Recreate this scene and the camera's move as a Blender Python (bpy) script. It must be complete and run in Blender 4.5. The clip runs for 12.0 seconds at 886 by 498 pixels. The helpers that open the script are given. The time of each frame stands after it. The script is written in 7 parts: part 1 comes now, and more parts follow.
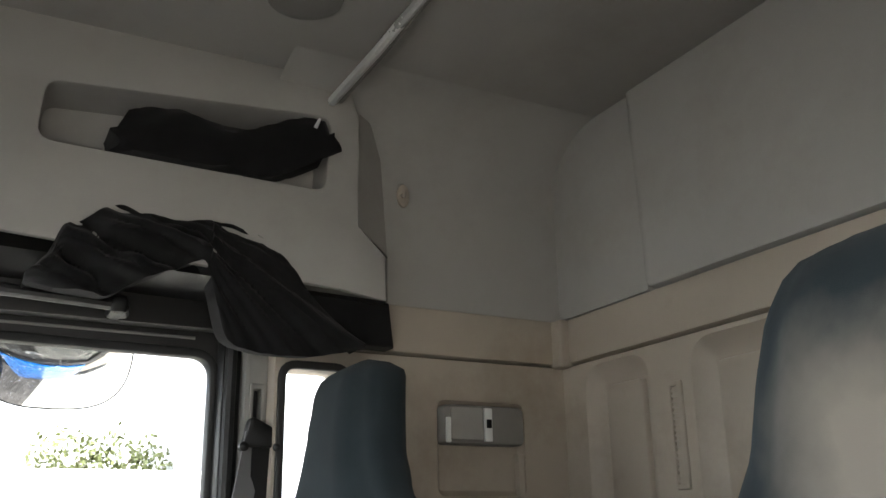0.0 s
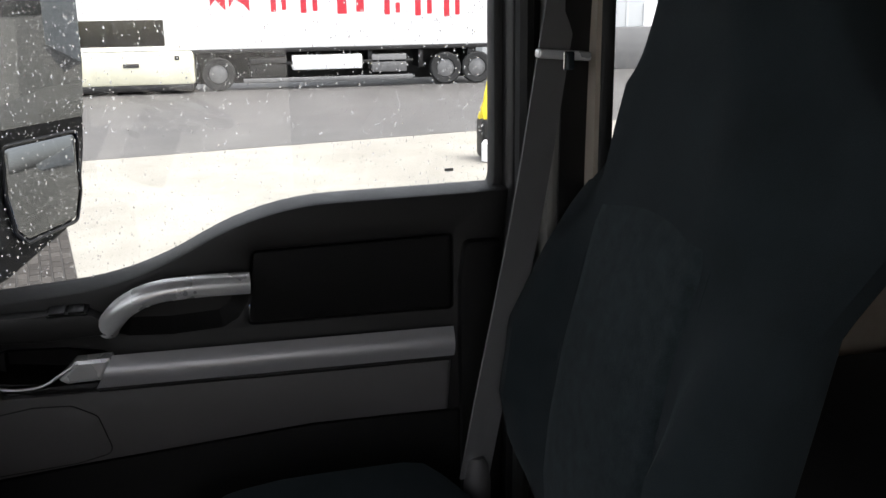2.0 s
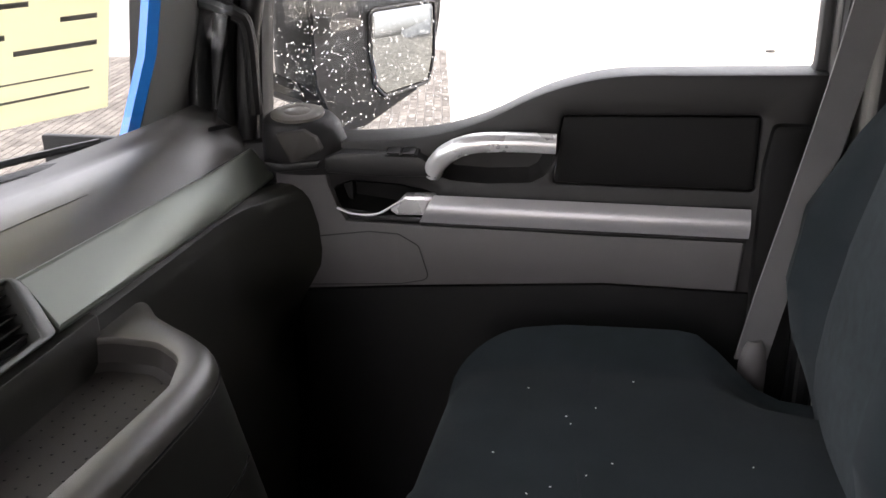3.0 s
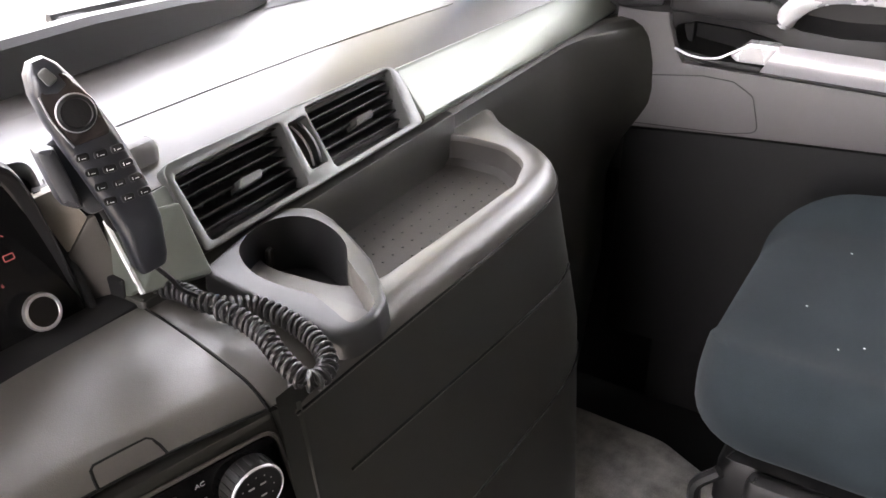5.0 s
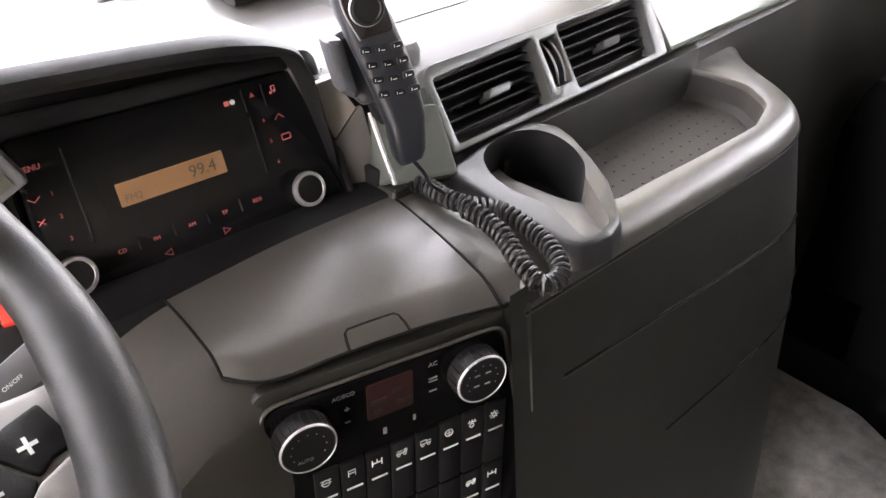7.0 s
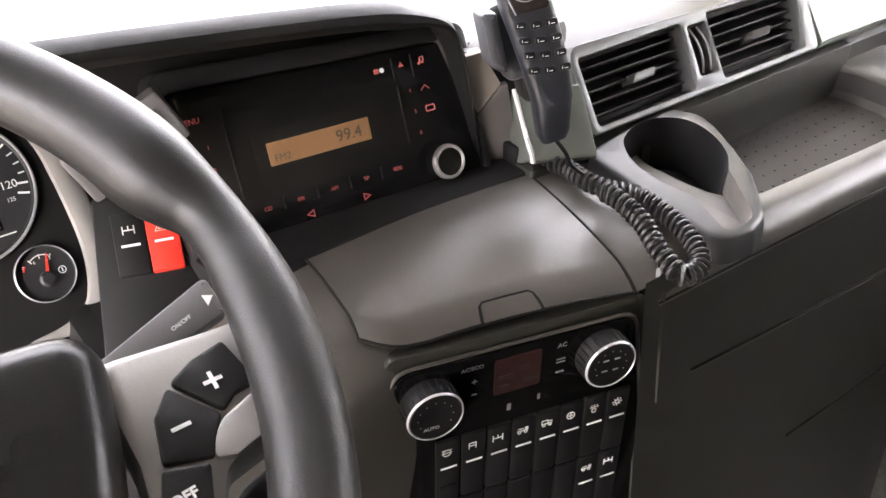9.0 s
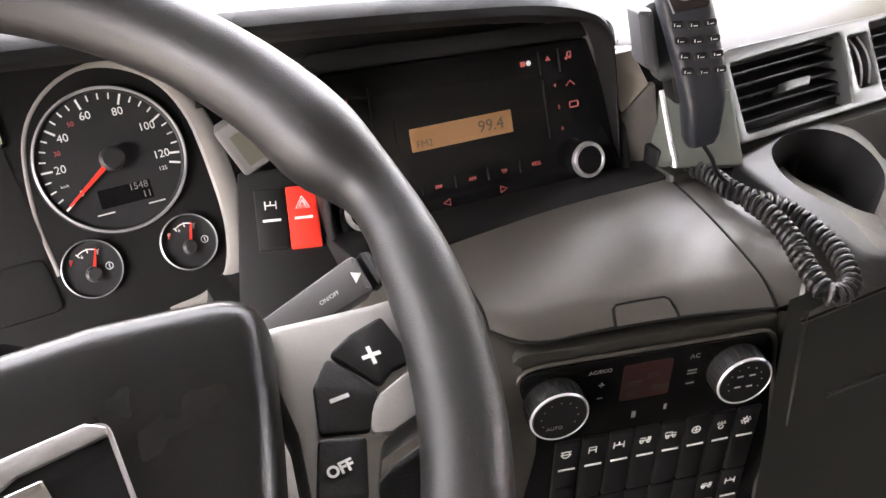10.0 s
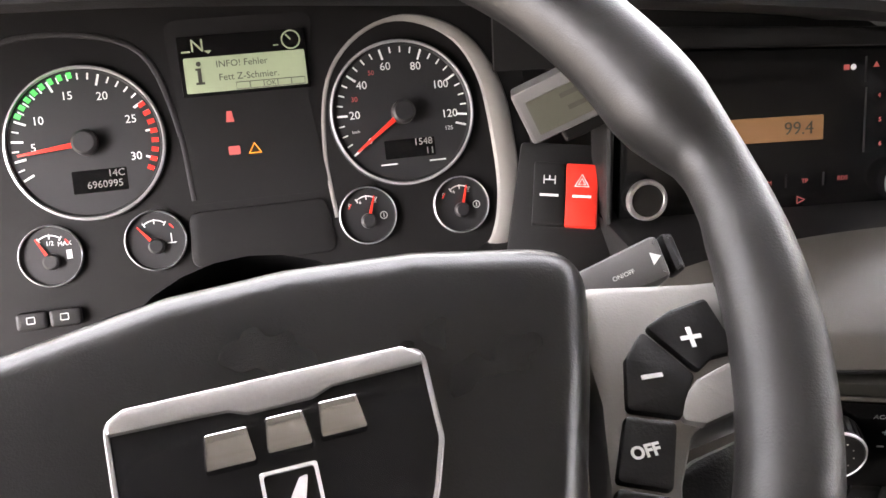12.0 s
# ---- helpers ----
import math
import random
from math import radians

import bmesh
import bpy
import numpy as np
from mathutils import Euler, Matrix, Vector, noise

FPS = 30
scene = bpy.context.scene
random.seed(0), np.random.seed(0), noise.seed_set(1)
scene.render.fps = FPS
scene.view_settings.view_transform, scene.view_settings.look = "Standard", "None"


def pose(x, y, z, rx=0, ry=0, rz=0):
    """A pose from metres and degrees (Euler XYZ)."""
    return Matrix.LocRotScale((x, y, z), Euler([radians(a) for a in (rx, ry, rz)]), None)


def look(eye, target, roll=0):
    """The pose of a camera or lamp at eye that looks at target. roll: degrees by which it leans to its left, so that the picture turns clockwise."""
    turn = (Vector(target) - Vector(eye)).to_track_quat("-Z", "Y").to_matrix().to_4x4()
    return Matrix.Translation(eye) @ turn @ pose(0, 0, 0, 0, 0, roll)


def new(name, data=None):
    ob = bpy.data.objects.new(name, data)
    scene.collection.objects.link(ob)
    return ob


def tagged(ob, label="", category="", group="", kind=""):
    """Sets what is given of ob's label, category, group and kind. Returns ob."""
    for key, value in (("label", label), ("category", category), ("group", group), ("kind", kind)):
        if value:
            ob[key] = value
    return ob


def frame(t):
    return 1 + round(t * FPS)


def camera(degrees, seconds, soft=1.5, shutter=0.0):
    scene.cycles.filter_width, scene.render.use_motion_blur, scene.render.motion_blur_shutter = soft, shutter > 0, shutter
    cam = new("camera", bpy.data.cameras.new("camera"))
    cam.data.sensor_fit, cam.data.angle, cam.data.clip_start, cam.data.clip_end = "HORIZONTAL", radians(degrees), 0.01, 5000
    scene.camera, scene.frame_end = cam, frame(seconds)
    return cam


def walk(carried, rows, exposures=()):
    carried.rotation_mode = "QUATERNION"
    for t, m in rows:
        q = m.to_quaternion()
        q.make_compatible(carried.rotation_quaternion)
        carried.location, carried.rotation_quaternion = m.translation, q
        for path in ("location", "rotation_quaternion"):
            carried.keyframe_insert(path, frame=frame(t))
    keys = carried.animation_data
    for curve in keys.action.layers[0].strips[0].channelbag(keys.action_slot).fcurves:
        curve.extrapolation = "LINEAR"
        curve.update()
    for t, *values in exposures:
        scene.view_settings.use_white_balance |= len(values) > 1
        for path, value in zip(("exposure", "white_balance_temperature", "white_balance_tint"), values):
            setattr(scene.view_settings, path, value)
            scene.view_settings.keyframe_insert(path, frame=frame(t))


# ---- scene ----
cam = camera(52.2, 12.0)
PATH = [
    (0, (-0.743, 0.286, 1.138), (0.935, -0.621, 1.740), -1.0),
    (0.5, (-0.576, 0.281, 1.208), (1.192, -0.609, 1.496), -0.8),
    (1, (-0.377, 0.249, 1.291), (1.430, -0.608, 1.299), -1.0),
    (1.5, (-0.174, 0.206, 1.310), (1.669, -0.513, 1.018), -0.9),
    (2, (-0.095, 0.154, 1.257), (1.796, -0.238, 0.735), -0.9),
    (2.5, (-0.153, 0.131, 1.238), (1.746, 0.128, 0.612), -0.6),
    (3, (-0.188, 0.068, 1.232), (1.638, 0.470, 0.519), -1.2),
    (3.5, (-0.215, 0.073, 1.230), (1.535, 0.686, 0.479), -0.8),
    (3.7, (-0.217, 0.069, 1.234), (1.489, 0.759, 0.451), -1.1),
    (5.3, (-0.275, 0.112, 1.213), (1.168, 1.061, 0.204), -0.0),
    (5.5, (-0.279, 0.112, 1.213), (1.134, 1.105, 0.204), -0.1),
    (6, (-0.295, 0.118, 1.214), (1.04, 1.191, 0.182), 0.2),
    (6.5, (-0.311, 0.122, 1.217), (0.942, 1.255, 0.146), 0.3),
    (7, (-0.317, 0.123, 1.217), (0.862, 1.293, 0.102), 0.3),
    (7.2, (-0.317, 0.123, 1.216), (0.838, 1.302, 0.087), 0.2),
    (9, (-0.342, 0.14, 1.211), (0.668, 1.435, 0.069), 0.6),
    (9.5, (-0.35, 0.148, 1.208), (0.581, 1.501, 0.066), 0.5),
    (10, (-0.359, 0.154, 1.204), (0.461, 1.574, 0.06), 0.5),
    (10.5, (-0.364, 0.159, 1.198), (0.349, 1.636, 0.054), 0.5),
    (11, (-0.369, 0.167, 1.191), (0.23, 1.694, 0.046), 0.5),
    (11.5, (-0.378, 0.172, 1.185), (0.101, 1.74, 0.04), 0.5),
    (12, (-0.387, 0.176, 1.18), (-0.017, 1.773, 0.034), 0.3),
]
EXPOSURES = [(0, 3.95, 6500, 9), (0.5, 3.0, 6400, 9), (1, 2.05, 6400, 11), (1.5, 1.6, 6500, 12), (2, 2.05, 6500, 13), (2.5, 3.2, 6700, 16), (3, 3.85, 6850, 18), (3.7, 4.35, 6850, 19), (5.3, 5.65, 6900, 20), (7.2, 5.65, 6900, 20), (9, 5.74, 6950, 20), (12, 5.72, 7000, 20)]
walk(cam, [(t, look(eye, target, roll)) for t, eye, target, roll in PATH], EXPOSURES)

# ---------- daylight: a bright overcast sky after rain ----------
world = bpy.data.worlds.new("overcast sky")
scene.world = world
world.use_nodes = True
wn = world.node_tree
sky = wn.nodes.new("ShaderNodeTexSky")
sky.sky_type, sky.sun_disc = "NISHITA", False
sky.sun_elevation, sky.sun_rotation = radians(64), radians(-150)
sky.air_density, sky.dust_density, sky.ozone_density = 1.0, 4.0, 0.6
grey = wn.nodes.new("ShaderNodeHueSaturation")
grey.inputs["Saturation"].default_value = 0.25
wn.links.new(sky.outputs["Color"], grey.inputs["Color"])
wn.links.new(grey.outputs["Color"], wn.nodes["Background"].inputs["Color"])
wn.nodes["Background"].inputs["Strength"].default_value = 0.15
sun_data = bpy.data.lights.new("sun", "SUN")
sun_data.energy, sun_data.angle, sun_data.color = 0.8, radians(30), (1.0, 0.97, 0.92)
sun = new("sun", sun_data)
sun.matrix_world = look((20 * math.sin(radians(-150)) * math.cos(radians(64)), 20 * math.cos(radians(-150)) * math.cos(radians(64)), 20 * math.sin(radians(64))), (0, 0, 0))

# ---------- building helpers ----------
from mathutils import geometry

X3, Y3, Z3 = Vector((1, 0, 0)), Vector((0, 1, 0)), Vector((0, 0, 1))


def plane(o, u, v):
    """A frame with its origin at o, u to the right and v up on its face; w comes out of the face."""
    u = Vector(u).normalized()
    v = (Vector(v) - u * u.dot(Vector(v))).normalized()
    w = u.cross(v)
    m = Matrix((u, v, w)).transposed().to_4x4()
    m.translation = o
    return m


def mesh_from(name, verts, faces, smooth=35):
    me = bpy.data.meshes.new(name)
    me.from_pydata([tuple(v) for v in verts], [], [tuple(f) for f in faces])
    bm = bmesh.new()
    bm.from_mesh(me)
    bmesh.ops.remove_doubles(bm, verts=bm.verts, dist=1e-5)
    bmesh.ops.recalc_face_normals(bm, faces=bm.faces)
    bm.to_mesh(me)
    bm.free()
    if smooth:
        me.shade_smooth()
        me.set_sharp_from_angle(angle=radians(smooth))
    return me


def part(name, geo, material, parent=None, label=""):
    """One mesh object, under parent if there is one. geo: (verts, faces), a mesh, or a list of these pairs."""
    if isinstance(geo, list):
        geo = merged(*geo)
    me = geo if isinstance(geo, bpy.types.Mesh) else mesh_from(name, *geo)
    if material is not None:
        me.materials.clear()
        me.materials.append(material)
    ob = new(name, me)
    ob.parent = parent
    if label:
        tagged(ob, label)
    return ob


def thing(name, label, category, at=(0, 0, 0), group="", kind=""):
    ob = new(name)
    ob.empty_display_size = 0.05
    ob.location = at
    return tagged(ob, label, category, group, kind)


def settle(ob):
    """Keeps the parts where they were modelled although their thing's origin stands at its base."""
    for c in ob.children:
        c.matrix_parent_inverse = Matrix.Translation(-ob.location)
    return ob


def merged(*geos):
    verts, faces = [], []
    for v, f in geos:
        n = len(verts)
        verts += list(v)
        faces += [tuple(i + n for i in face) for face in f]
    return verts, faces


def moved(geo, m):
    return [m @ Vector(v) for v in geo[0]], geo[1]


def rounded(pts, r, seg=5):
    """A flat outline with its corners rounded; a point may carry its own radius as a third number."""
    out, n = [], len(pts)
    for i, p in enumerate(pts):
        rad = p[2] if len(p) > 2 else r
        c = Vector(p[:2])
        a, b = Vector(pts[i - 1][:2]) - c, Vector(pts[(i + 1) % n][:2]) - c
        la, lb = a.length, b.length
        if rad <= 0 or la < 1e-6 or lb < 1e-6:
            out.append(tuple(c))
            continue
        a, b = a / la, b / lb
        half = math.acos(max(-1, min(1, a.dot(b)))) / 2
        d = min(rad / max(math.tan(half), 1e-3), la * 0.49, lb * 0.49)
        p0, p1 = c + a * d, c + b * d
        for k in range(seg + 1):
            t = k / seg
            out.append(tuple(p0 * (1 - t) ** 2 + c * 2 * t * (1 - t) + p1 * t * t))
    return out


def rect(x0, y0, x1, y1, r=0.0, seg=5):
    return rounded([(x0, y0), (x1, y0), (x1, y1), (x0, y1)], r, seg)


def circle(cx, cy, r, n=32, r2=None):
    return [(cx + r * math.cos(2 * math.pi * k / n), cy + (r2 or r) * math.sin(2 * math.pi * k / n)) for k in range(n)]


def area2(pts):
    return sum(a[0] * b[1] - b[0] * a[1] for a, b in zip(pts, list(pts[1:]) + [pts[0]]))


def shrunk(pts, d):
    """The outline moved inwards by d."""
    s, out, n = (1 if area2(pts) > 0 else -1), [], len(pts)
    for i, p in enumerate(pts):
        p = Vector(p)
        a, b = p - Vector(pts[i - 1]), Vector(pts[(i + 1) % n]) - p
        na = Vector((-a.y, a.x)).normalized() * s
        nb = Vector((-b.y, b.x)).normalized() * s
        m = na + nb
        out.append(tuple(p + m * (d / max(m.dot(na), 0.35)) if m.length > 1e-6 else p))
    return out


def sheet(outline, holes=()):
    """Triangles that fill an outline but for its holes."""
    co, edges = [], []
    for loop in (outline, *holes):
        n = len(co)
        co += [Vector(p) for p in loop]
        edges += [(n + k, n + (k + 1) % len(loop)) for k in range(len(loop))]
    v, _, f, *_ = geometry.delaunay_2d_cdt(co, edges, [], 1, 1e-6)
    keep = []
    for t in f:
        c = sum((v[i] for i in t), Vector((0, 0))) / len(t)
        if inside(c, outline) and not any(inside(c, h) for h in holes):
            keep.append(tuple(t))
    return [tuple(p) for p in v], keep


def inside(c, loop):
    odd = False
    for a, b in zip(loop, list(loop[1:]) + [loop[0]]):
        if (a[1] > c.y) != (b[1] > c.y) and c.x < (b[0] - a[0]) * (c.y - a[1]) / (b[1] - a[1]) + a[0]:
            odd = not odd
    return odd


def slab(m, outline, w0, w1, holes=(), bevel=0.0, back=True):
    """An outline pulled from w0 to w1 along the frame's w, with bevelled front edges and holes."""
    verts, faces = [], []
    loops = [outline, *holes]
    tops = [shrunk(l, bevel if i == 0 else -bevel) for i, l in enumerate(loops)] if bevel else loops
    fv, ff = sheet(tops[0], tops[1:])
    verts += [(x, y, w1) for x, y in fv]
    faces += ff
    if back:
        n = len(verts)
        bv, bf = sheet(loops[0], loops[1:])
        verts += [(x, y, w0) for x, y in bv]
        faces += [tuple(i + n for i in f) for f in bf]
    for lo, hi in zip(loops, tops):
        rows = [[(x, y, w0) for x, y in lo]]
        if bevel:
            mid = [((a[0] * 0.7 + b[0] * 0.3), (a[1] * 0.7 + b[1] * 0.3)) for a, b in zip(lo, hi)]
            rows += [[(x, y, w1 - bevel) for x, y in lo], [(x, y, w1 - bevel * 0.3) for x, y in mid]]
        rows.append([(x, y, w1) for x, y in hi])
        for r0, r1 in zip(rows, rows[1:]):
            n, k = len(verts), len(r0)
            verts += r0 + r1
            faces += [(n + i, n + (i + 1) % k, n + k + (i + 1) % k, n + k + i) for i in range(k)]
    return moved((verts, faces), m)


def box(x0, y0, z0, x1, y1, z1, b=0.004):
    m = plane((0, 0, 0), X3, Y3)
    lo = slab(m, rect(x0, y0, x1, y1, b, 3), (z0 + z1) / 2, z1, bevel=b, back=False)
    hi = slab(m @ pose(0, 0, z0 + z1, 180), [(x, -y) for x, y in rect(x0, y0, x1, y1, b, 3)], (z0 + z1) / 2, z1, bevel=b, back=False)
    return merged(lo, hi)


def loft(rings, closed=True, caps=True):
    verts, faces, k = [], [], len(rings[0])
    for r in rings:
        verts += [tuple(p) for p in r]
    for i in range(len(rings) - 1):
        for j in range(k if closed else k - 1):
            a, b = i * k + j, i * k + (j + 1) % k
            faces.append((a, b, b + k, a + k))
    if caps and closed:
        faces += [tuple(range(k - 1, -1, -1)), tuple(range(len(verts) - k, len(verts)))]
    return verts, faces


def tube(path, radius, seg=10, closed=False, flat=1.0, up=None):
    """A round bar along a path; radius: one number or one for each point; flat: its thickness across the other way."""
    pts = [Vector(p) for p in path]
    n = len(pts)
    rad = radius if isinstance(radius, (list, tuple)) else [radius] * n
    tans = []
    for i in range(n):
        a, b = (pts[i - 1], pts[(i + 1) % n]) if closed else (pts[max(i - 1, 0)], pts[min(i + 1, n - 1)])
        tans.append((b - a).normalized())
    side = (Vector(up) if up else (Z3 if abs(tans[0].z) < 0.9 else X3)).cross(tans[0]).normalized()
    rings = []
    for p, t, r in zip(pts, tans, rad):
        side = (Vector(up).cross(t) if up else side - t * side.dot(t)).normalized()
        other = t.cross(side)
        rings.append([p + side * (r * math.cos(2 * math.pi * k / seg)) + other * (r * flat * math.sin(2 * math.pi * k / seg)) for k in range(seg)])
    if closed:
        return loft(rings + rings[:1], True, False)
    return loft(rings, True, True)


def lathe(m, profile, seg=32):
    """Turns a profile of (radius, height) about the frame's w."""
    rings = [[(r * math.cos(2 * math.pi * k / seg), r * math.sin(2 * math.pi * k / seg), h) for k in range(seg)] for r, h in profile]
    verts, faces = loft(rings, True, False)
    if profile[-1][0] < 0.002:
        faces.append(tuple(range(len(verts) - seg, len(verts))))
    return moved((verts, faces), m)


def bent(pts, n=8):
    """A smooth curve through the points."""
    p = [Vector(q) for q in pts]
    p = [p[0] * 2 - p[1]] + p + [p[-1] * 2 - p[-2]]
    out = []
    for i in range(1, len(p) - 2):
        for k in range(n):
            t = k / n
            out.append(0.5 * ((2 * p[i]) + (p[i + 1] - p[i - 1]) * t + (2 * p[i - 1] - 5 * p[i] + 4 * p[i + 1] - p[i + 2]) * t * t + (3 * p[i] - p[i - 1] - 3 * p[i + 1] + p[i + 2]) * t ** 3))
    return out + [p[-2]]


def surface(fn, nu, nv, smooth=True):
    """A skin over fn(a, b), both from 0 to 1."""
    verts = [tuple(fn(i / nu, j / nv)) for i in range(nu + 1) for j in range(nv + 1)]
    faces = [(i * (nv + 1) + j, i * (nv + 1) + j + 1, (i + 1) * (nv + 1) + j + 1, (i + 1) * (nv + 1) + j) for i in range(nu) for j in range(nv)]
    return verts, faces


def lettering(body, size, m, material, parent, align="CENTER", name="lettering", bold=0.0):
    """Words in the built-in font as a thin mesh, their middle at the frame's origin."""
    cu = bpy.data.curves.new(name, "FONT")
    cu.body, cu.size, cu.align_x, cu.align_y, cu.extrude, cu.resolution_u = body, size, align, "CENTER", size * 0.02, 3
    cu.offset = size * bold
    tmp = bpy.data.objects.new(name, cu)
    scene.collection.objects.link(tmp)
    bpy.context.view_layer.update()
    me = bpy.data.meshes.new_from_object(tmp.evaluated_get(bpy.context.evaluated_depsgraph_get()))
    bpy.data.objects.remove(tmp)
    me.transform(m)
    me.materials.clear()
    me.materials.append(material)
    ob = new(name, me)
    ob.parent = parent
    return ob


def at(m, x, y, w=0.0, turn=0.0):
    return m @ Matrix.Translation((x, y, w)) @ Matrix.Rotation(radians(turn), 4, "Z")


# ---------- materials ----------
def shade(name, colour, rough=0.5, metal=0.0, vary=0.15, scale=8.0, grain=300.0, bump=0.1, dirt=0.0, sheen=0.0, coat=0.0, spec=0.5, rough_vary=0.1, stretch=(1, 1, 1)):
    """A surface with broad and fine variation of colour and gloss, and a fine relief."""
    ma = bpy.data.materials.new(name)
    ma.use_nodes = True
    nt = ma.node_tree
    p = nt.nodes["Principled BSDF"]
    co = nt.nodes.new("ShaderNodeTexCoord")
    mp = nt.nodes.new("ShaderNodeMapping")
    mp.inputs["Scale"].default_value = stretch
    nt.links.new(co.outputs["Object"], mp.inputs["Vector"])

    def noisy(s, detail=4.0, rough_=0.6):
        t = nt.nodes.new("ShaderNodeTexNoise")
        t.inputs["Scale"].default_value, t.inputs["Detail"].default_value, t.inputs["Roughness"].default_value = s, detail, rough_
        nt.links.new(mp.outputs["Vector"], t.inputs["Vector"])
        return t

    broad, fine = noisy(scale), noisy(grain, 2.0)
    add = nt.nodes.new("ShaderNodeMath")
    add.operation = "MULTIPLY_ADD"
    nt.links.new(fine.outputs["Fac"], add.inputs[0])
    add.inputs[1].default_value = 0.4
    nt.links.new(broad.outputs["Fac"], add.inputs[2])
    ramp = nt.nodes.new("ShaderNodeMapRange")
    ramp.inputs["From Min"].default_value, ramp.inputs["From Max"].default_value = 0.45, 0.95
    ramp.inputs["To Min"].default_value, ramp.inputs["To Max"].default_value = 1 - vary, 1 + vary
    nt.links.new(add.outputs[0], ramp.inputs["Value"])
    mul = nt.nodes.new("ShaderNodeVectorMath")
    mul.operation = "SCALE"
    mul.inputs[0].default_value = colour
    nt.links.new(ramp.outputs["Result"], mul.inputs["Scale"])
    colour_out = mul.outputs[0]
    if dirt:
        stain = noisy(2.3, 6.0, 0.7)
        sr = nt.nodes.new("ShaderNodeMapRange")
        sr.inputs["From Min"].default_value, sr.inputs["From Max"].default_value = 0.5, 0.75
        sr.inputs["To Max"].default_value = dirt
        nt.links.new(stain.outputs["Fac"], sr.inputs["Value"])
        mix = nt.nodes.new("ShaderNodeMix")
        mix.data_type = "RGBA"
        nt.links.new(sr.outputs["Result"], mix.inputs["Factor"])
        nt.links.new(colour_out, mix.inputs[6])
        mix.inputs[7].default_value = (colour[0] * 0.45, colour[1] * 0.38, colour[2] * 0.3, 1)
        colour_out = mix.outputs[2]
    nt.links.new(colour_out, p.inputs["Base Color"])
    rr = nt.nodes.new("ShaderNodeMapRange")
    rr.inputs["To Min"].default_value, rr.inputs["To Max"].default_value = max(rough - rough_vary, 0.02), min(rough + rough_vary, 1)
    nt.links.new(broad.outputs["Fac"], rr.inputs["Value"])
    nt.links.new(rr.outputs["Result"], p.inputs["Roughness"])
    p.inputs["Metallic"].default_value = metal
    p.inputs["Specular IOR Level"].default_value = spec
    p.inputs["Sheen Weight"].default_value = sheen
    p.inputs["Coat Weight"].default_value = coat
    if bump:
        bp = nt.nodes.new("ShaderNodeBump")
        bp.inputs["Strength"].default_value, bp.inputs["Distance"].default_value = bump, 0.001
        nt.links.new(fine.outputs["Fac"], bp.inputs["Height"])
        nt.links.new(bp.outputs["Normal"], p.inputs["Normal"])
    return ma


def glow(name, colour, strength):
    ma = shade(name, colour, 0.5, vary=0.05, bump=0)
    p = ma.node_tree.nodes["Principled BSDF"]
    p.inputs["Emission Color"].default_value = (*colour, 1)
    p.inputs["Emission Strength"].default_value = strength
    return ma


def clear_glass(name, tint=(1, 1, 1), rough=0.0, ior=1.45):
    ma = bpy.data.materials.new(name)
    ma.use_nodes = True
    p = ma.node_tree.nodes["Principled BSDF"]
    p.inputs["Base Color"].default_value = (*tint, 1)
    p.inputs["Roughness"].default_value, p.inputs["IOR"].default_value = rough, ior
    p.inputs["Transmission Weight"].default_value = 1.0
    return ma


HEADLINER = shade("headliner cloth", (0.36, 0.345, 0.32), 0.95, vary=0.06, scale=3, grain=900, bump=0.25, dirt=0.25)
LINING = shade("beige-grey moulded lining", (0.41, 0.355, 0.29), 0.6, vary=0.08, scale=3, grain=700, bump=0.2, dirt=0.55)
PILLAR = shade("warm grey pillar plastic", (0.22, 0.21, 0.195), 0.55, vary=0.06, scale=4, grain=700, bump=0.2, dirt=0.3)
CHARCOAL = shade("charcoal grained plastic", (0.0125, 0.0118, 0.0118), 0.48, vary=0.12, grain=900, bump=0.3, spec=0.38)
FASCIA = shade("matt black cluster fascia", (0.0078, 0.0074, 0.0074), 0.55, vary=0.08, grain=1400, bump=0.12, spec=0.22)
RINGSILVER = shade("thin silver gauge ring", (0.50, 0.50, 0.50), 0.3, 0.6, vary=0.05, grain=900, bump=0.02)
BLACK = shade("black plastic", (0.0085, 0.0083, 0.0083), 0.48, vary=0.1, grain=900, bump=0.15, spec=0.32)
GLOSS = shade("glossy black fascia", (0.0055, 0.0054, 0.0055), 0.16, vary=0.1, grain=500, bump=0.02, rough_vary=0.05, spec=0.22)
DASH = shade("warm grey dashboard plastic", (0.076, 0.070, 0.060), 0.40, vary=0.06, scale=5, grain=1100, bump=0.14, spec=0.70, rough_vary=0.04)
DASHTOP = shade("grey soft dashboard top", (0.062, 0.058, 0.054), 0.40, vary=0.06, scale=5, grain=1300, bump=0.15, spec=0.6, rough_vary=0.04)
DASHLOW = shade("dark olive-grey lower dashboard", (0.0265, 0.0260, 0.0215), 0.46, vary=0.07, scale=5, grain=1100, bump=0.15, rough_vary=0.05)
DOORGREY = shade("grey door card", (0.10, 0.094, 0.094), 0.55, vary=0.06, scale=5, grain=1000, bump=0.2)
STRIP = shade("pale green-grey metallic trim", (0.135, 0.148, 0.126), 0.40, 0.40, vary=0.05, scale=6, grain=1500, bump=0.04)
SATIN = shade("satin silver paint", (0.46, 0.45, 0.46), 0.36, 0.45, vary=0.05, scale=6, grain=1500, bump=0.04)
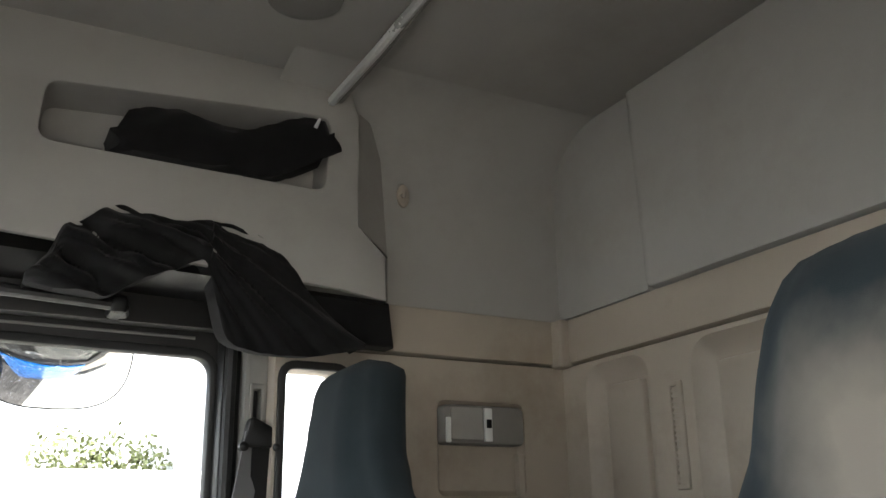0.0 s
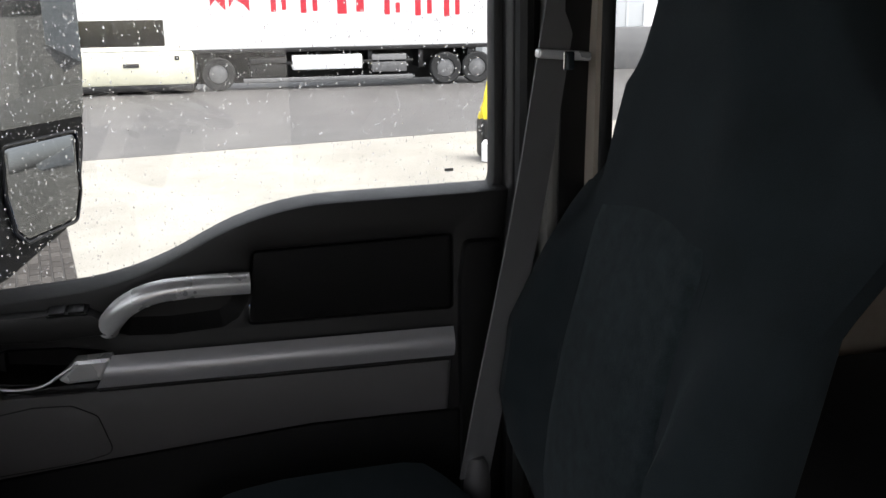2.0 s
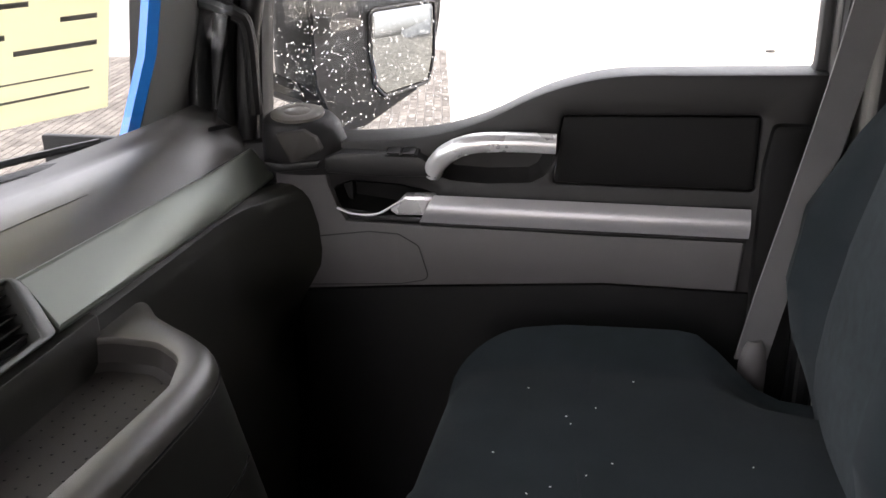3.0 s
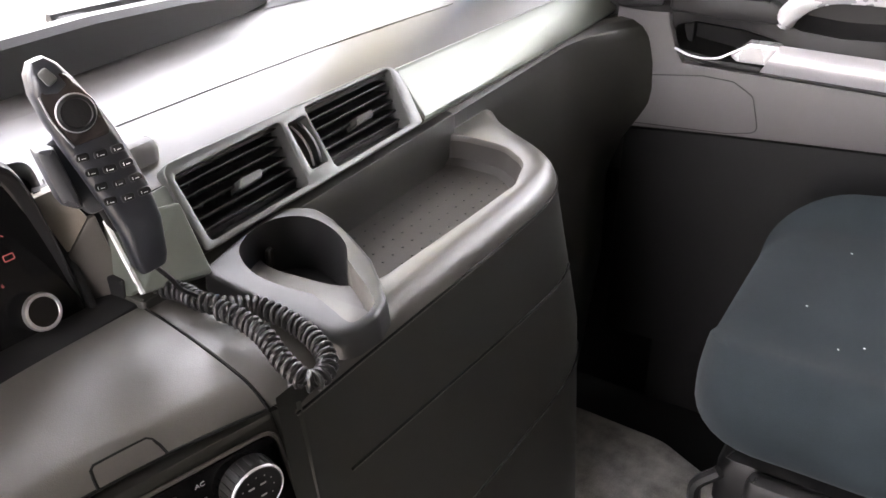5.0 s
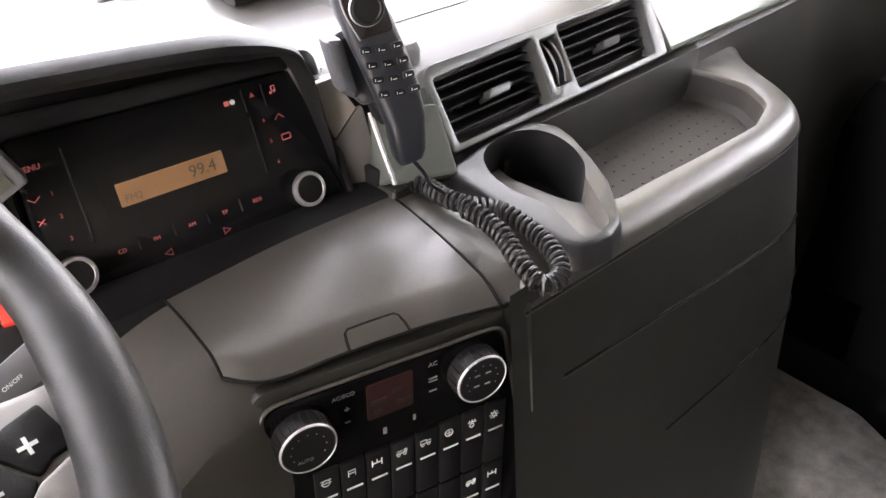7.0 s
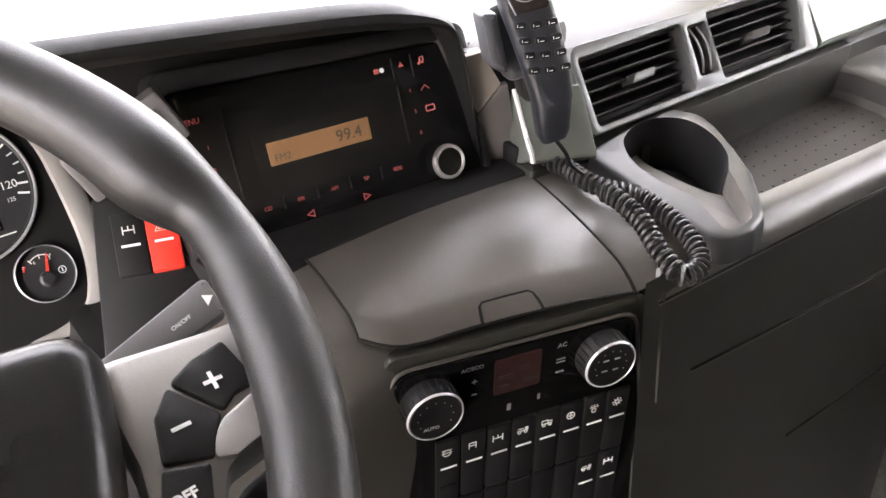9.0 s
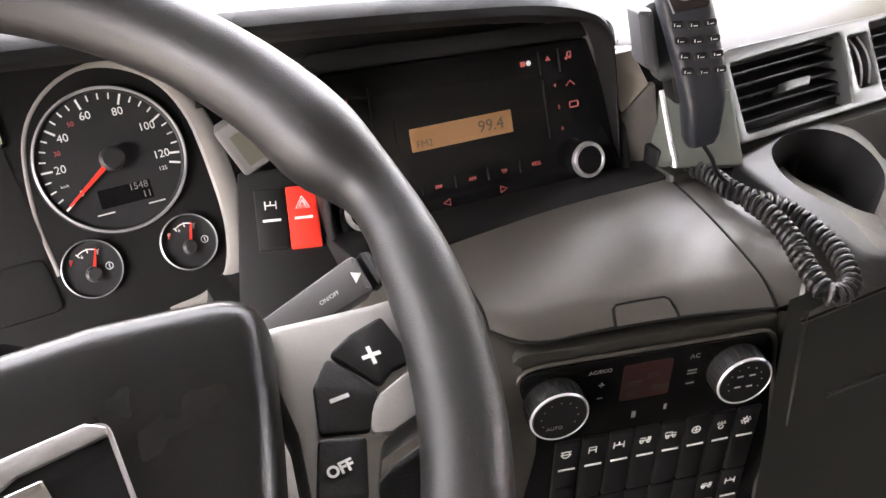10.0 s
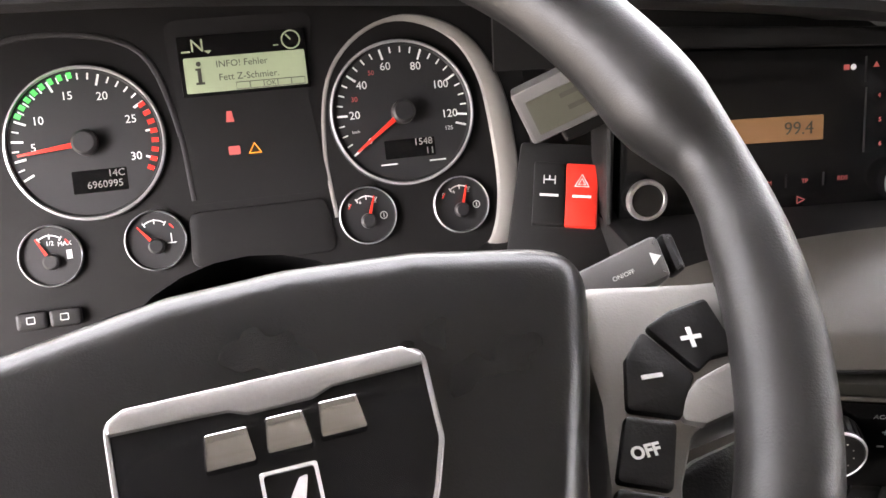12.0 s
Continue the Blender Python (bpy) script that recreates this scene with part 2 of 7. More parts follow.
SILVER = shade("silver paint", (0.72, 0.715, 0.71), 0.28, 0.5, vary=0.08, scale=10, grain=900, bump=0.05)
CHROME = shade("chrome", (0.75, 0.75, 0.75), 0.1, 1.0, vary=0.04, scale=10, grain=500, bump=0.02, rough_vary=0.05)
SPOKE = shade("grey satin spoke", (0.30, 0.29, 0.275), 0.4, 0.5, vary=0.05, grain=1200, bump=0.08)
LEATHER = shade("dark grey worn leather rim", (0.0086, 0.0080, 0.0074), 0.45, vary=0.25, scale=14, grain=1300, bump=0.16, rough_vary=0.12, spec=0.36)
PAD = shade("dark grey airbag cover", (0.0056, 0.0053, 0.0050), 0.29, vary=0.1, scale=9, grain=1500, bump=0.10, spec=0.36, rough_vary=0.06)
SEATCLOTH = shade("dark blue-green seat cloth", (0.019, 0.0255, 0.0285), 0.9, vary=0.25, scale=9, grain=1100, bump=0.5, sheen=0.05, spec=0.1)
SEATBLOTCHED = shade("blue-green seat cloth with a pale blotch", (0.019, 0.0255, 0.0285), 0.9, vary=0.25, scale=9, grain=1100, bump=0.5, sheen=0.05, spec=0.1)
# one pale beige blotch round a point on the driver's headrest
fn = SEATBLOTCHED.node_tree
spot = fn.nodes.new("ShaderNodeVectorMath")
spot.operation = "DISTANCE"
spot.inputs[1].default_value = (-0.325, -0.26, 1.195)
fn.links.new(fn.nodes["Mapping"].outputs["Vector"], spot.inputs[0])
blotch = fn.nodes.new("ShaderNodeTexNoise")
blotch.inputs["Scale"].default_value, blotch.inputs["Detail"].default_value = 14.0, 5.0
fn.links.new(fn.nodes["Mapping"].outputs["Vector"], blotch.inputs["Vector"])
# distance from the blotch's middle, made ragged by noise
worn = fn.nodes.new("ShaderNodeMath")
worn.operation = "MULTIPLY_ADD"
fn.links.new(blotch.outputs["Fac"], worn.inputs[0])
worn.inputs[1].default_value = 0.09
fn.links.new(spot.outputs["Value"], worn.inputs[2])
paleness = fn.nodes.new("ShaderNodeMapRange")
paleness.inputs["From Min"].default_value, paleness.inputs["From Max"].default_value = 0.17, 0.07
paleness.inputs["To Min"].default_value, paleness.inputs["To Max"].default_value = 0.0, 0.85
fn.links.new(worn.outputs[0], paleness.inputs["Value"])
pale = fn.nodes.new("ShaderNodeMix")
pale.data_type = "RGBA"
fn.links.new(paleness.outputs["Result"], pale.inputs["Factor"])
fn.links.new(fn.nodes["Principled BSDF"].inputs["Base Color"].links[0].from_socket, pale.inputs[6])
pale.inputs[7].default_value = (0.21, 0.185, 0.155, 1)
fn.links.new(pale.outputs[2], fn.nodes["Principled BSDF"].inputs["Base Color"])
SEATMID = shade("grey-green woven seat centre", (0.024, 0.032, 0.035), 0.9, vary=0.35, scale=60, grain=700, bump=0.6, sheen=0.05, spec=0.1)
WEB = shade("grey seat belt webbing", (0.17, 0.168, 0.17), 0.65, vary=0.12, grain=1400, bump=0.5, sheen=0.2)
CLOTH = shade("black cloth", (0.011, 0.0105, 0.011), 0.95, vary=0.4, scale=16, grain=900, bump=0.5, sheen=0.08, spec=0.1)
RUBBER = shade("black rubber", (0.012, 0.012, 0.012), 0.6, vary=0.1, grain=500, bump=0.15)
FLOORMAT = shade("speckled grey floor carpet", (0.38, 0.37, 0.34), 0.9, vary=0.4, scale=30, grain=500, bump=0.8)
PHONE = shade("dark blue-grey handset plastic", (0.016, 0.0172, 0.0205), 0.36, vary=0.1, grain=900, bump=0.15)
FACEPLATE = shade("brown-black glossy handset face", (0.022, 0.017, 0.0155), 0.25, vary=0.1, grain=700, bump=0.03)
DIAL = shade("dark grey dial face", (0.0125, 0.0122, 0.013), 0.5, vary=0.05, grain=900, bump=0.05)
PRINT = shade("white print", (0.75, 0.75, 0.73), 0.6, vary=0.03, bump=0)
REDPAINT = shade("red plastic", (0.75, 0.035, 0.02), 0.4, vary=0.06, bump=0.05)
REDPRINT = glow("red backlit print", (0.45, 0.09, 0.08), 0.006)
GREENLED = glow("green lamp segments", (0.05, 0.75, 0.12), 0.012)
AMBERLED = glow("amber lamp", (0.9, 0.35, 0.03), 0.03)
AMBER = glow("amber display", (0.17, 0.088, 0.038), 0.010)
DIMRED = glow("dim red display", (0.022, 0.006, 0.005), 0.003)
GREENLCD = glow("grey-green display", (0.25, 0.30, 0.19), 0.005)
DIMPRINT = shade("greyed print", (0.32, 0.31, 0.30), 0.6, vary=0.05, bump=0)
CORD = shade("glossy black cord", (0.022, 0.0215, 0.021), 0.4, vary=0.1, bump=0)
VENTGREY = shade("satin grey vent frame", (0.10, 0.102, 0.096), 0.38, 0.25, vary=0.05, scale=6, grain=1500, bump=0.04)
STALKGREY = shade("grey stalk plastic", (0.095, 0.092, 0.09), 0.4, vary=0.06, grain=1200, bump=0.06)
CLIPGREY = shade("blue-grey clip plastic", (0.050, 0.051, 0.054), 0.42, vary=0.06, grain=1200, bump=0.06)
DARKRIM = shade("dark steel rim", (0.16, 0.16, 0.16), 0.5, 0.3, vary=0.2, scale=6, grain=60, bump=0.1)
BEIGE = shade("worn beige plate", (0.30, 0.26, 0.21), 0.45, vary=0.12, scale=20, grain=900, bump=0.1)
ARCHGREY = shade("satin grey arch", (0.24, 0.228, 0.21), 0.45, 0.2, vary=0.05, grain=1200, bump=0.08)
SPOKEDIM = shade("brown-grey side plastic", (0.115, 0.105, 0.092), 0.42, vary=0.06, grain=1200, bump=0.08)
HOUSING = shade("matt black mirror housing", (0.009, 0.0088, 0.0088), 0.6, vary=0.2, grain=300, bump=0.1, spec=0.15)
INK = shade("display ink", (0.03, 0.028, 0.02), 0.6, vary=0.05, bump=0)
GLASS = clear_glass("window glass", (0.90, 0.92, 0.91))
SCREEN = shade("dim device display", (0.055, 0.055, 0.040), 0.4, vary=0.05, bump=0)
CUPGREY = shade("satin grey cup holder plastic", (0.030, 0.0297, 0.0295), 0.42, vary=0.06, scale=6, grain=1200, bump=0.1)

CLEARMIRROR = shade("clear mirror glass", (0.75, 0.76, 0.77), 0.02, 1.0, vary=0.02, bump=0, rough_vary=0.01)
STEEL = shade("dull steel ring", (0.42, 0.41, 0.40), 0.32, 0.8, vary=0.08, grain=900, bump=0.05)
TRAY = shade("dull grey tray plastic", (0.048, 0.044, 0.040), 0.6, vary=0.08, scale=5, grain=1100, bump=0.15, spec=0.3)
MIRROR = shade("mirror glass", (0.14, 0.148, 0.152), 0.02, 1.0, vary=0.02, bump=0, rough_vary=0.01)
BLUEPAINT = shade("blue truck paint", (0.01, 0.17, 0.55), 0.25, vary=0.05, coat=0.6, bump=0.02)
PAPER = shade("pale yellow paper", (0.86, 0.84, 0.66), 0.8, vary=0.06, scale=12, grain=600, bump=0.1)
pn = PAPER.node_tree
thin = pn.nodes.new("ShaderNodeBsdfTranslucent")
thin.inputs["Color"].default_value = (0.88, 0.85, 0.66, 1)
both = pn.nodes.new("ShaderNodeMixShader")
both.inputs[0].default_value = 0.75
pn.links.new(pn.nodes["Principled BSDF"].outputs[0], both.inputs[1])
pn.links.new(thin.outputs[0], both.inputs[2])
pn.links.new(both.outputs[0], pn.nodes["Material Output"].inputs["Surface"])

# ---------- the cab's shell ----------
FLOOR, SIDE, LEFT, REAR, ROOF, GROUND = 0.15, 0.94, -1.10, -0.93, 2.05, -1.2
DOORX = 1.03


def structure(name, geo, material, label, category):
    return tagged(part(name, geo, material), label, category, kind="structure")


structure("floor", [box(LEFT - 0.1, REAR - 0.06, FLOOR - 0.06, 1.09, 1.02, FLOOR, 0.004)], BLACK, "black rubber floor of a truck cab", "floor")

# the rear wall: a lower moulded lining with sunk panels, and a padded upper part
rear = plane((0, REAR, 0), -X3, Z3)


def sunk(m, outline, depth, lip):
    """A tray pressed into a panel: sloping lip and flat bottom."""
    inner = shrunk(outline, lip)
    ring = shrunk(outline, lip * 0.35)
    n = len(outline)
    verts = [(x, y, 0) for x, y in outline] + [(x, y, -depth * 0.55) for x, y in ring] + [(x, y, -depth) for x, y in inner]
    faces = [(r * n + i, r * n + (i + 1) % n, (r + 1) * n + (i + 1) % n, (r + 1) * n + i) for r in range(2) for i in range(n)]
    fv, ff = sheet(inner)
    k = len(verts)
    verts += [(x, y, -depth) for x, y in fv]
    faces += [tuple(i + k for i in f) for f in ff]
    return moved((verts, faces), m)


panels = [rect(x0, 1.14, x1, 1.485, 0.06) for x0, x1 in ((-0.86, -0.65), (-0.53, -0.25), (-0.13, 0.15), (0.27, 0.55))]
low_out = [(-SIDE - 0.02, FLOOR), (1.12, FLOOR), (1.12, 1.494), (-SIDE - 0.02, 1.494)]
geo = [slab(rear, low_out, -0.05, 0, holes=panels)]
for p in panels:
    geo.append(sunk(rear, p, 0.034, 0.036))
    geo.append(slab(rear, shrunk(p, 0.046), -0.036, -0.020, bevel=0.006))
structure("wall_rear", geo, LINING, "beige-grey moulded rear wall with sunk panels and grime", "wall")
# a padded band and a cloth panel above
structure("trim_rear_band", [slab(rear, [(-SIDE - 0.02, 1.499), (1.12, 1.499), (1.12, 1.60), (-SIDE - 0.02, 1.60)], -0.05, 0.012, bevel=0.006)], LINING, "pale padded band along the rear wall", "trim")
upper = structure("wall_rear_upper", [slab(rear, [(-SIDE - 0.02, 1.606), (-0.63, 1.606), (-0.645, 2.12), (-SIDE - 0.02, 2.12)], -0.05, 0.0, bevel=0.004)], HEADLINER, "grey cloth-covered upper rear wall", "wall")
structure("trim_rear_cloth", [slab(rear, rounded([(-0.622, 1.606), (1.12, 1.606), (1.12, 2.12), (-0.64, 2.12)], 0.02), -0.05, 0.014, bevel=0.01)], HEADLINER, "grey padded cloth panel on the rear wall", "trim")

# the side wall behind the door, with the small rear window
side = plane((SIDE, 0, 0), -Y3, Z3)
QWIN = rect(0.266, 0.98, 0.40, 1.458, 0.028)
geo = [slab(side, [(0.262 - 0.012, FLOOR), (0.93, FLOOR), (0.93, 1.494), (0.262 - 0.012, 1.494)], -0.10, 0, holes=[QWIN, rect(0.602, 1.212, 0.818, 1.408, 0.02)])]
geo.append(sunk(side, rect(0.602, 1.212, 0.818, 1.408, 0.02), 0.016, 0.012))
geo.append(slab(side, rect(0.718, 0.84, 0.735, 1.208, 0.006), 0, 0.008, bevel=0.004))
structure("wall_right", geo, LINING, "beige-grey moulded side wall with a small window", "wall")
structure("trim_right_band", [slab(side, [(0.40, 1.499), (0.925, 1.499), (0.925, 1.60), (0.48, 1.60)], -0.10, 0.012, bevel=0.006)], LINING, "pale padded band along the side wall", "trim")


def cove(a, b):
    """The upper side wall, bending over into the roof."""
    y = -0.93 + 0.72 * b
    if a < 0.5:
        return (SIDE, y, 1.585 + (1.90 - 1.585) * a * 2)
    t = (a - 0.5) * math.pi
    return (SIDE - 0.18 + 0.18 * math.cos(t), y, 1.90 + 0.15 * math.sin(t))


structure("wall_right_upper", [surface(cove, 16, 4)], HEADLINER, "grey cloth-lined upper side wall", "wall")
structure("ceiling", [box(LEFT - 0.1, REAR - 0.06, ROOF, 1.09, 1.12, ROOF + 0.06, 0.004)], HEADLINER, "grey cloth headliner of the cab", "ceiling")
structure("trim_joint_backing", [box(-1.1, REAR - 0.045, 1.488, SIDE + 0.045, REAR - 0.02, 1.61, 0.001), box(SIDE + 0.02, REAR, 1.488, SIDE + 0.045, -0.41, 1.61, 0.001)], HOUSING, "dark backing behind the joints of the lining", "trim")
structure("trim_corner_post", [box(0.895, -0.929, 1.49, 0.938, -0.895, 1.60, 0.008)], LINING, "pale corner post of the lining", "trim")

# left wall with the open driver's doorway, front header and pillars, never in view but lit by the same sky
left = plane((LEFT, 0, 0), Y3, Z3)
structure("wall_left", [slab(left, [(REAR - 0.05, FLOOR), (1.0, FLOOR), (0.85, 2.12), (REAR - 0.05, 2.12)], -0.06, 0, holes=[rect(0.02, 0.34, 0.72, 1.54, 0.08)])], CHARCOAL, "dark driver's side of the cab with its doorway open", "wall")


def screen_y(x):
    """The windscreen's foot, bowed in plan."""
    return 0.93 - 0.155 * (x / 0.85) ** 2 - 0.05 * (abs(x) / 1.0) ** 6


def header(a, b):
    x = -1.08 + 2.16 * a
    return (x, screen_y(x) - 0.20 - 0.12 * b, 1.66 + 0.40 * b)


structure("wall_front_header", [surface(header, 20, 3)], HEADLINER, "grey lined header over the windscreen", "wall")


def screen(a, b):
    x = -1.0 + 2.0 * a
    return (x, screen_y(x) - 0.20 * b, 0.93 + 0.74 * b)


outer_skin = surface(lambda a, b: Vector(screen(a, b)) + Vector((0, 0.006, 0)), 24, 6)
inner_skin = surface(screen, 24, 6)
rim_pts = [screen(k / 24, 0) for k in range(25)] + [screen(1, k / 6) for k in range(1, 7)] + [screen(1 - k / 24, 1) for k in range(1, 25)] + [screen(0, 1 - k / 6) for k in range(1, 6)]
band_skin = loft([rim_pts, [(x, y + 0.006, z) for x, y, z in rim_pts]], True, False)
ws = structure("window_windscreen", [inner_skin, outer_skin, band_skin], GLASS, "large bowed windscreen", "window")
ws.visible_shadow = False

# panels that close the cab behind the trim
structure("wall_front", [box(LEFT - 0.05, 1.0, FLOOR, 1.08, 1.02, 0.80, 0.002)], HOUSING, "dark front bulkhead of the cab", "wall")
structure("wall_right_kick", [box(1.062, 0.48, FLOOR, 1.078, 1.0, 0.90, 0.002), box(1.060, -0.32, FLOOR, 1.076, 0.482, 0.62, 0.002), box(1.060, -0.32, 0.62, 1.076, -0.10, 1.0, 0.002)], HOUSING, "dark kick panel beside the footwell", "wall")
structure("wall_right_outer", [box(1.066, -0.98, 1.532, 1.085, 0.86, 2.05, 0.002)], CHARCOAL, "dark roof side panel of the cab", "wall")


def cowl(a, b):
    x = -1.05 + 2.1 * a
    return (x, screen_y(x) + 0.008 + 0.16 * b, 0.875 - 0.30 * b)


structure("trim_cowl", [surface(cowl, 24, 5)], BLACK, "black scuttle panel below the windscreen", "trim")

# A pillar with the grab handle, inside
pillar = thing("door_pillar", "warm grey windscreen pillar trim with dark edge", "pillar", (0.98, 0.70, 0.93), kind="structure")
rings = []
for z, dy in ((0.90, 0.055), (0.973, 0.028), (1.05, 0.0), (1.125, -0.018), (1.3, -0.06), (1.5, -0.11), (1.7, -0.16)):
    rings.append([(x, y + dy, z) for x, y in ((0.945, 0.712), (0.965, 0.700), (1.0, 0.686), (1.03, 0.690), (1.06, 0.70), (1.06, 0.76), (0.975, 0.745))])
part("cover", loft(rings), PILLAR, pillar)
rings = []
for z, dy in ((0.90, 0.06), (0.973, 0.031), (1.05, 0.0), (1.125, -0.017), (1.3, -0.06), (1.5, -0.11), (1.7, -0.16)):
    rings.append([(x, y + dy, z) for x, y in ((0.928, 0.719), (0.940, 0.708), (0.952, 0.716), (0.958, 0.735), (0.936, 0.735))])
part("inner_panel", slab(plane((1.085, 0, 0), -Y3, Z3), [(-0.86, 0.86), (-0.64, 0.86), (-0.59, 1.5), (-0.55, 1.62), (-0.75, 1.64)], -0.01, 0), BLACK, pillar)
part("outer_edge", loft(rings), BLUEPAINT, pillar, "blue painted outer pillar edge")
settle(pillar)
bar = thing("grab_handle", "black upright grab handle on the windscreen pillar", "handle", (1.03, 0.65, 0.95))
for x, y in ((1.028, 0.690), (1.038, 0.658), (1.052, 0.624)):
    part("bar", tube(bent([(x, y + 0.012, 0.91), (x, y, 1.04), (x, y - 0.016, 1.12), (x, y - 0.06, 1.32), (x, y - 0.11, 1.55)]), 0.0165, 12), BLACK, bar)
part("bracket", tube(bent([(1.02, 0.735, 1.118), (1.012, 0.70, 1.115), (1.012, 0.665, 1.113), (1.018, 0.628, 1.098), (1.028, 0.612, 1.07), (1.040, 0.616, 0.95)]), 0.011, 10), BLACK, bar)
settle(bar)

# overhead locker above the passenger door
face = plane((0.86, 0, 0), -Y3, Z3)
locker = thing("overhead_locker", "grey moulded overhead locker with an open tray", "locker", (0.93, 0.2, 1.6))
opening = rounded([(-0.222, 1.81), (0.315, 1.80), (0.325, 1.965), (-0.215, 1.925)], 0.03)
outline = [(-0.95, 1.63), (-0.27, 1.636), (0.35, 1.60), (0.45, 1.585), (0.447, 1.68), (0.388, 1.735), (0.386, 1.975), (0.36, 2.06), (-0.95, 2.06)]
part("front", slab(face, outline, -0.012, 0, holes=[opening], bevel=0.004), HEADLINER, locker)
cheek = [(0.86, -0.386, 1.735), (0.86, -0.386, 1.985), (0.938, -0.465, 1.995), (0.938, -0.487, 1.70), (0.86, -0.45, 1.68), (0.90, -0.47, 1.60), (0.938, -0.487, 1.60)]
part("end_cheek", ([*cheek, (0.86, -0.45, 1.585)], [(0, 1, 2, 3), (0, 3, 4), (4, 3, 6, 5), (4, 5, 7)]), HEADLINER, locker)
tray = sunk(face @ Matrix.Translation((0, 0, -0.012)), opening, 0.10, 0.004)
part("tray", tray, HEADLINER, locker)
part("underside", ([(0.86, 0.95, 1.63), (0.86, -0.45, 1.585), (1.0, -0.46, 1.575), (1.04, 0.95, 1.60)], [(0, 1, 2, 3)]), CHARCOAL, locker)
settle(locker)

# seam and curtain rail on the ceiling
rail = thing("curtain_rail", "grey ceiling curtain rail across the cab", "rail", (0, -0.34, ROOF - 0.03))
part("rail", tube([(0.845, -0.318, 1.992), (0.66, -0.338, 2.020), (0.48, -0.340, 2.030), (0.3, -0.33, 2.034), (-0.9, -0.32, 2.036)], 0.010, 8), SILVER, rail)
part("groove", tube([(0.845, -0.335, 1.999), (0.66, -0.354, 2.028), (0.48, -0.356, 2.040), (0.3, -0.346, 2.044), (-0.9, -0.336, 2.046)], 0.008, 8), PILLAR, rail)
settle(rail)
lamp = thing("ceiling_lamp", "flat oval ceiling lamp, switched off", "lamp", (0.585, -0.165, ROOF))
part("lens", lathe(plane((0.585, -0.165, ROOF), X3, -Y3), [(0.07, 0), (0.066, 0.012), (0.05, 0.018), (0.0005, 0.02)]), PILLAR, lamp)
settle(lamp)
hook = thing("coat_hook", "small grey oval coat hook on the side wall", "hook", (SIDE, -0.52, 1.84))
part("plate", slab(at(side, 0.525, 1.85), circle(0, 0, 0.015, 20, 0.027), 0, 0.006, bevel=0.003), LINING, hook)
part("peg", tube([(SIDE - 0.004, -0.52, 1.85), (SIDE - 0.018, -0.52, 1.842), (SIDE - 0.02, -0.52, 1.855)], 0.004, 8), LINING, hook)
settle(hook)

# reading lamp box on the side wall
unit = thing("wall_lamp", "grey rectangular wall lamp box with a white switch strip", "lamp", (SIDE, -0.7, 1.31))
part("body", slab(side, rect(0.608, 1.316, 0.806, 1.398, 0.014), -0.014, 0.02, bevel=0.008), PILLAR, unit)
part("lens", slab(side, rect(0.622, 1.324, 0.70, 1.392, 0.006), 0.02, 0.025, bevel=0.003), HEADLINER, unit)
part("switch_strip", slab(side, rect(0.703, 1.322, 0.722, 1.392, 0.003), 0.02, 0.026, bevel=0.002), PRINT, unit, "white switch strip")
part("switch", slab(side, rect(0.707, 1.35, 0.718, 1.368, 0.002), 0.026, 0.03, bevel=0.001), BLACK, unit, "black rocker")
part("clip", slab(side, rect(0.612, 1.318, 0.622, 1.37, 0.003), 0.02, 0.027, bevel=0.002), PRINT, unit, "white end clip")
part("groove", slab(side, rect(0.798, 1.214, 0.812, 1.30, 0.003), -0.014, 0.004, bevel=0.002), LINING, unit)
settle(unit)
slot = thing("air_slot", "narrow slotted air grille in the rear wall", "grille", (0.6, REAR, 1.235))
part("frame", slab(rear, rect(-0.593, 1.210, -0.557, 1.412, 0.004), 0, 0.006, holes=[rect(-0.587, 1.220, -0.569, 1.402, 0.003)], bevel=0.002), LINING, slot)
for k in range(17):
    part("slat", slab(rear, rect(-0.587, 1.223 + k * 0.0106, -0.569, 1.227 + k * 0.0106), 0, 0.004), LINING, slot)
settle(slot)

bed = thing("bunk", "dark sleeper bunk mattress against the rear wall", "bunk", (0, -0.7, 0.5))
part("mattress", box(-1.0, -0.925, 0.62, 0.93, -0.47, 0.80, 0.04), CLOTH, bed)
part("base", box(-1.0, -0.92, FLOOR, 0.93, -0.49, 0.62, 0.01), CHARCOAL, bed)
settle(bed)
box_l = thing("bunched_cloth", "dark cloth lying bunched up on the bunk", "cloth", (0.5, -0.75, 0.8))
part("cloth", loft([[(x, -0.80 + 0.07 * math.cos(t), 0.86 + s * math.sin(t)) for t in [2 * math.pi * k / 14 for k in range(14)]] for x, s in ((0.25, 0.02), (0.32, 0.06), (0.45, 0.075), (0.6, 0.065), (0.72, 0.05), (0.78, 0.015))]), CLOTH, box_l)
settle(box_l)


# ---------- outside ----------
GROUNDMAT = shade("wet pale concrete", (0.25, 0.238, 0.21), 0.8, vary=0.18, scale=0.7, grain=25, bump=0.15, dirt=0.25, spec=0.15)
ROADMAT = shade("wet grey asphalt", (0.085, 0.082, 0.079), 0.6, vary=0.25, scale=0.8, grain=60, bump=0.3, spec=0.25)
WHITE = shade("white trailer panel", (0.82, 0.82, 0.82), 0.35, vary=0.03, scale=1, grain=30, bump=0.02)
REDLOGO = shade("red lettering paint", (0.50, 0.02, 0.035), 0.5, vary=0.08, grain=60, bump=0.02)
SHEETMETAL = shade("pale grey ribbed cladding", (0.62, 0.64, 0.65), 0.5, vary=0.05, scale=1, grain=30, bump=0.05)
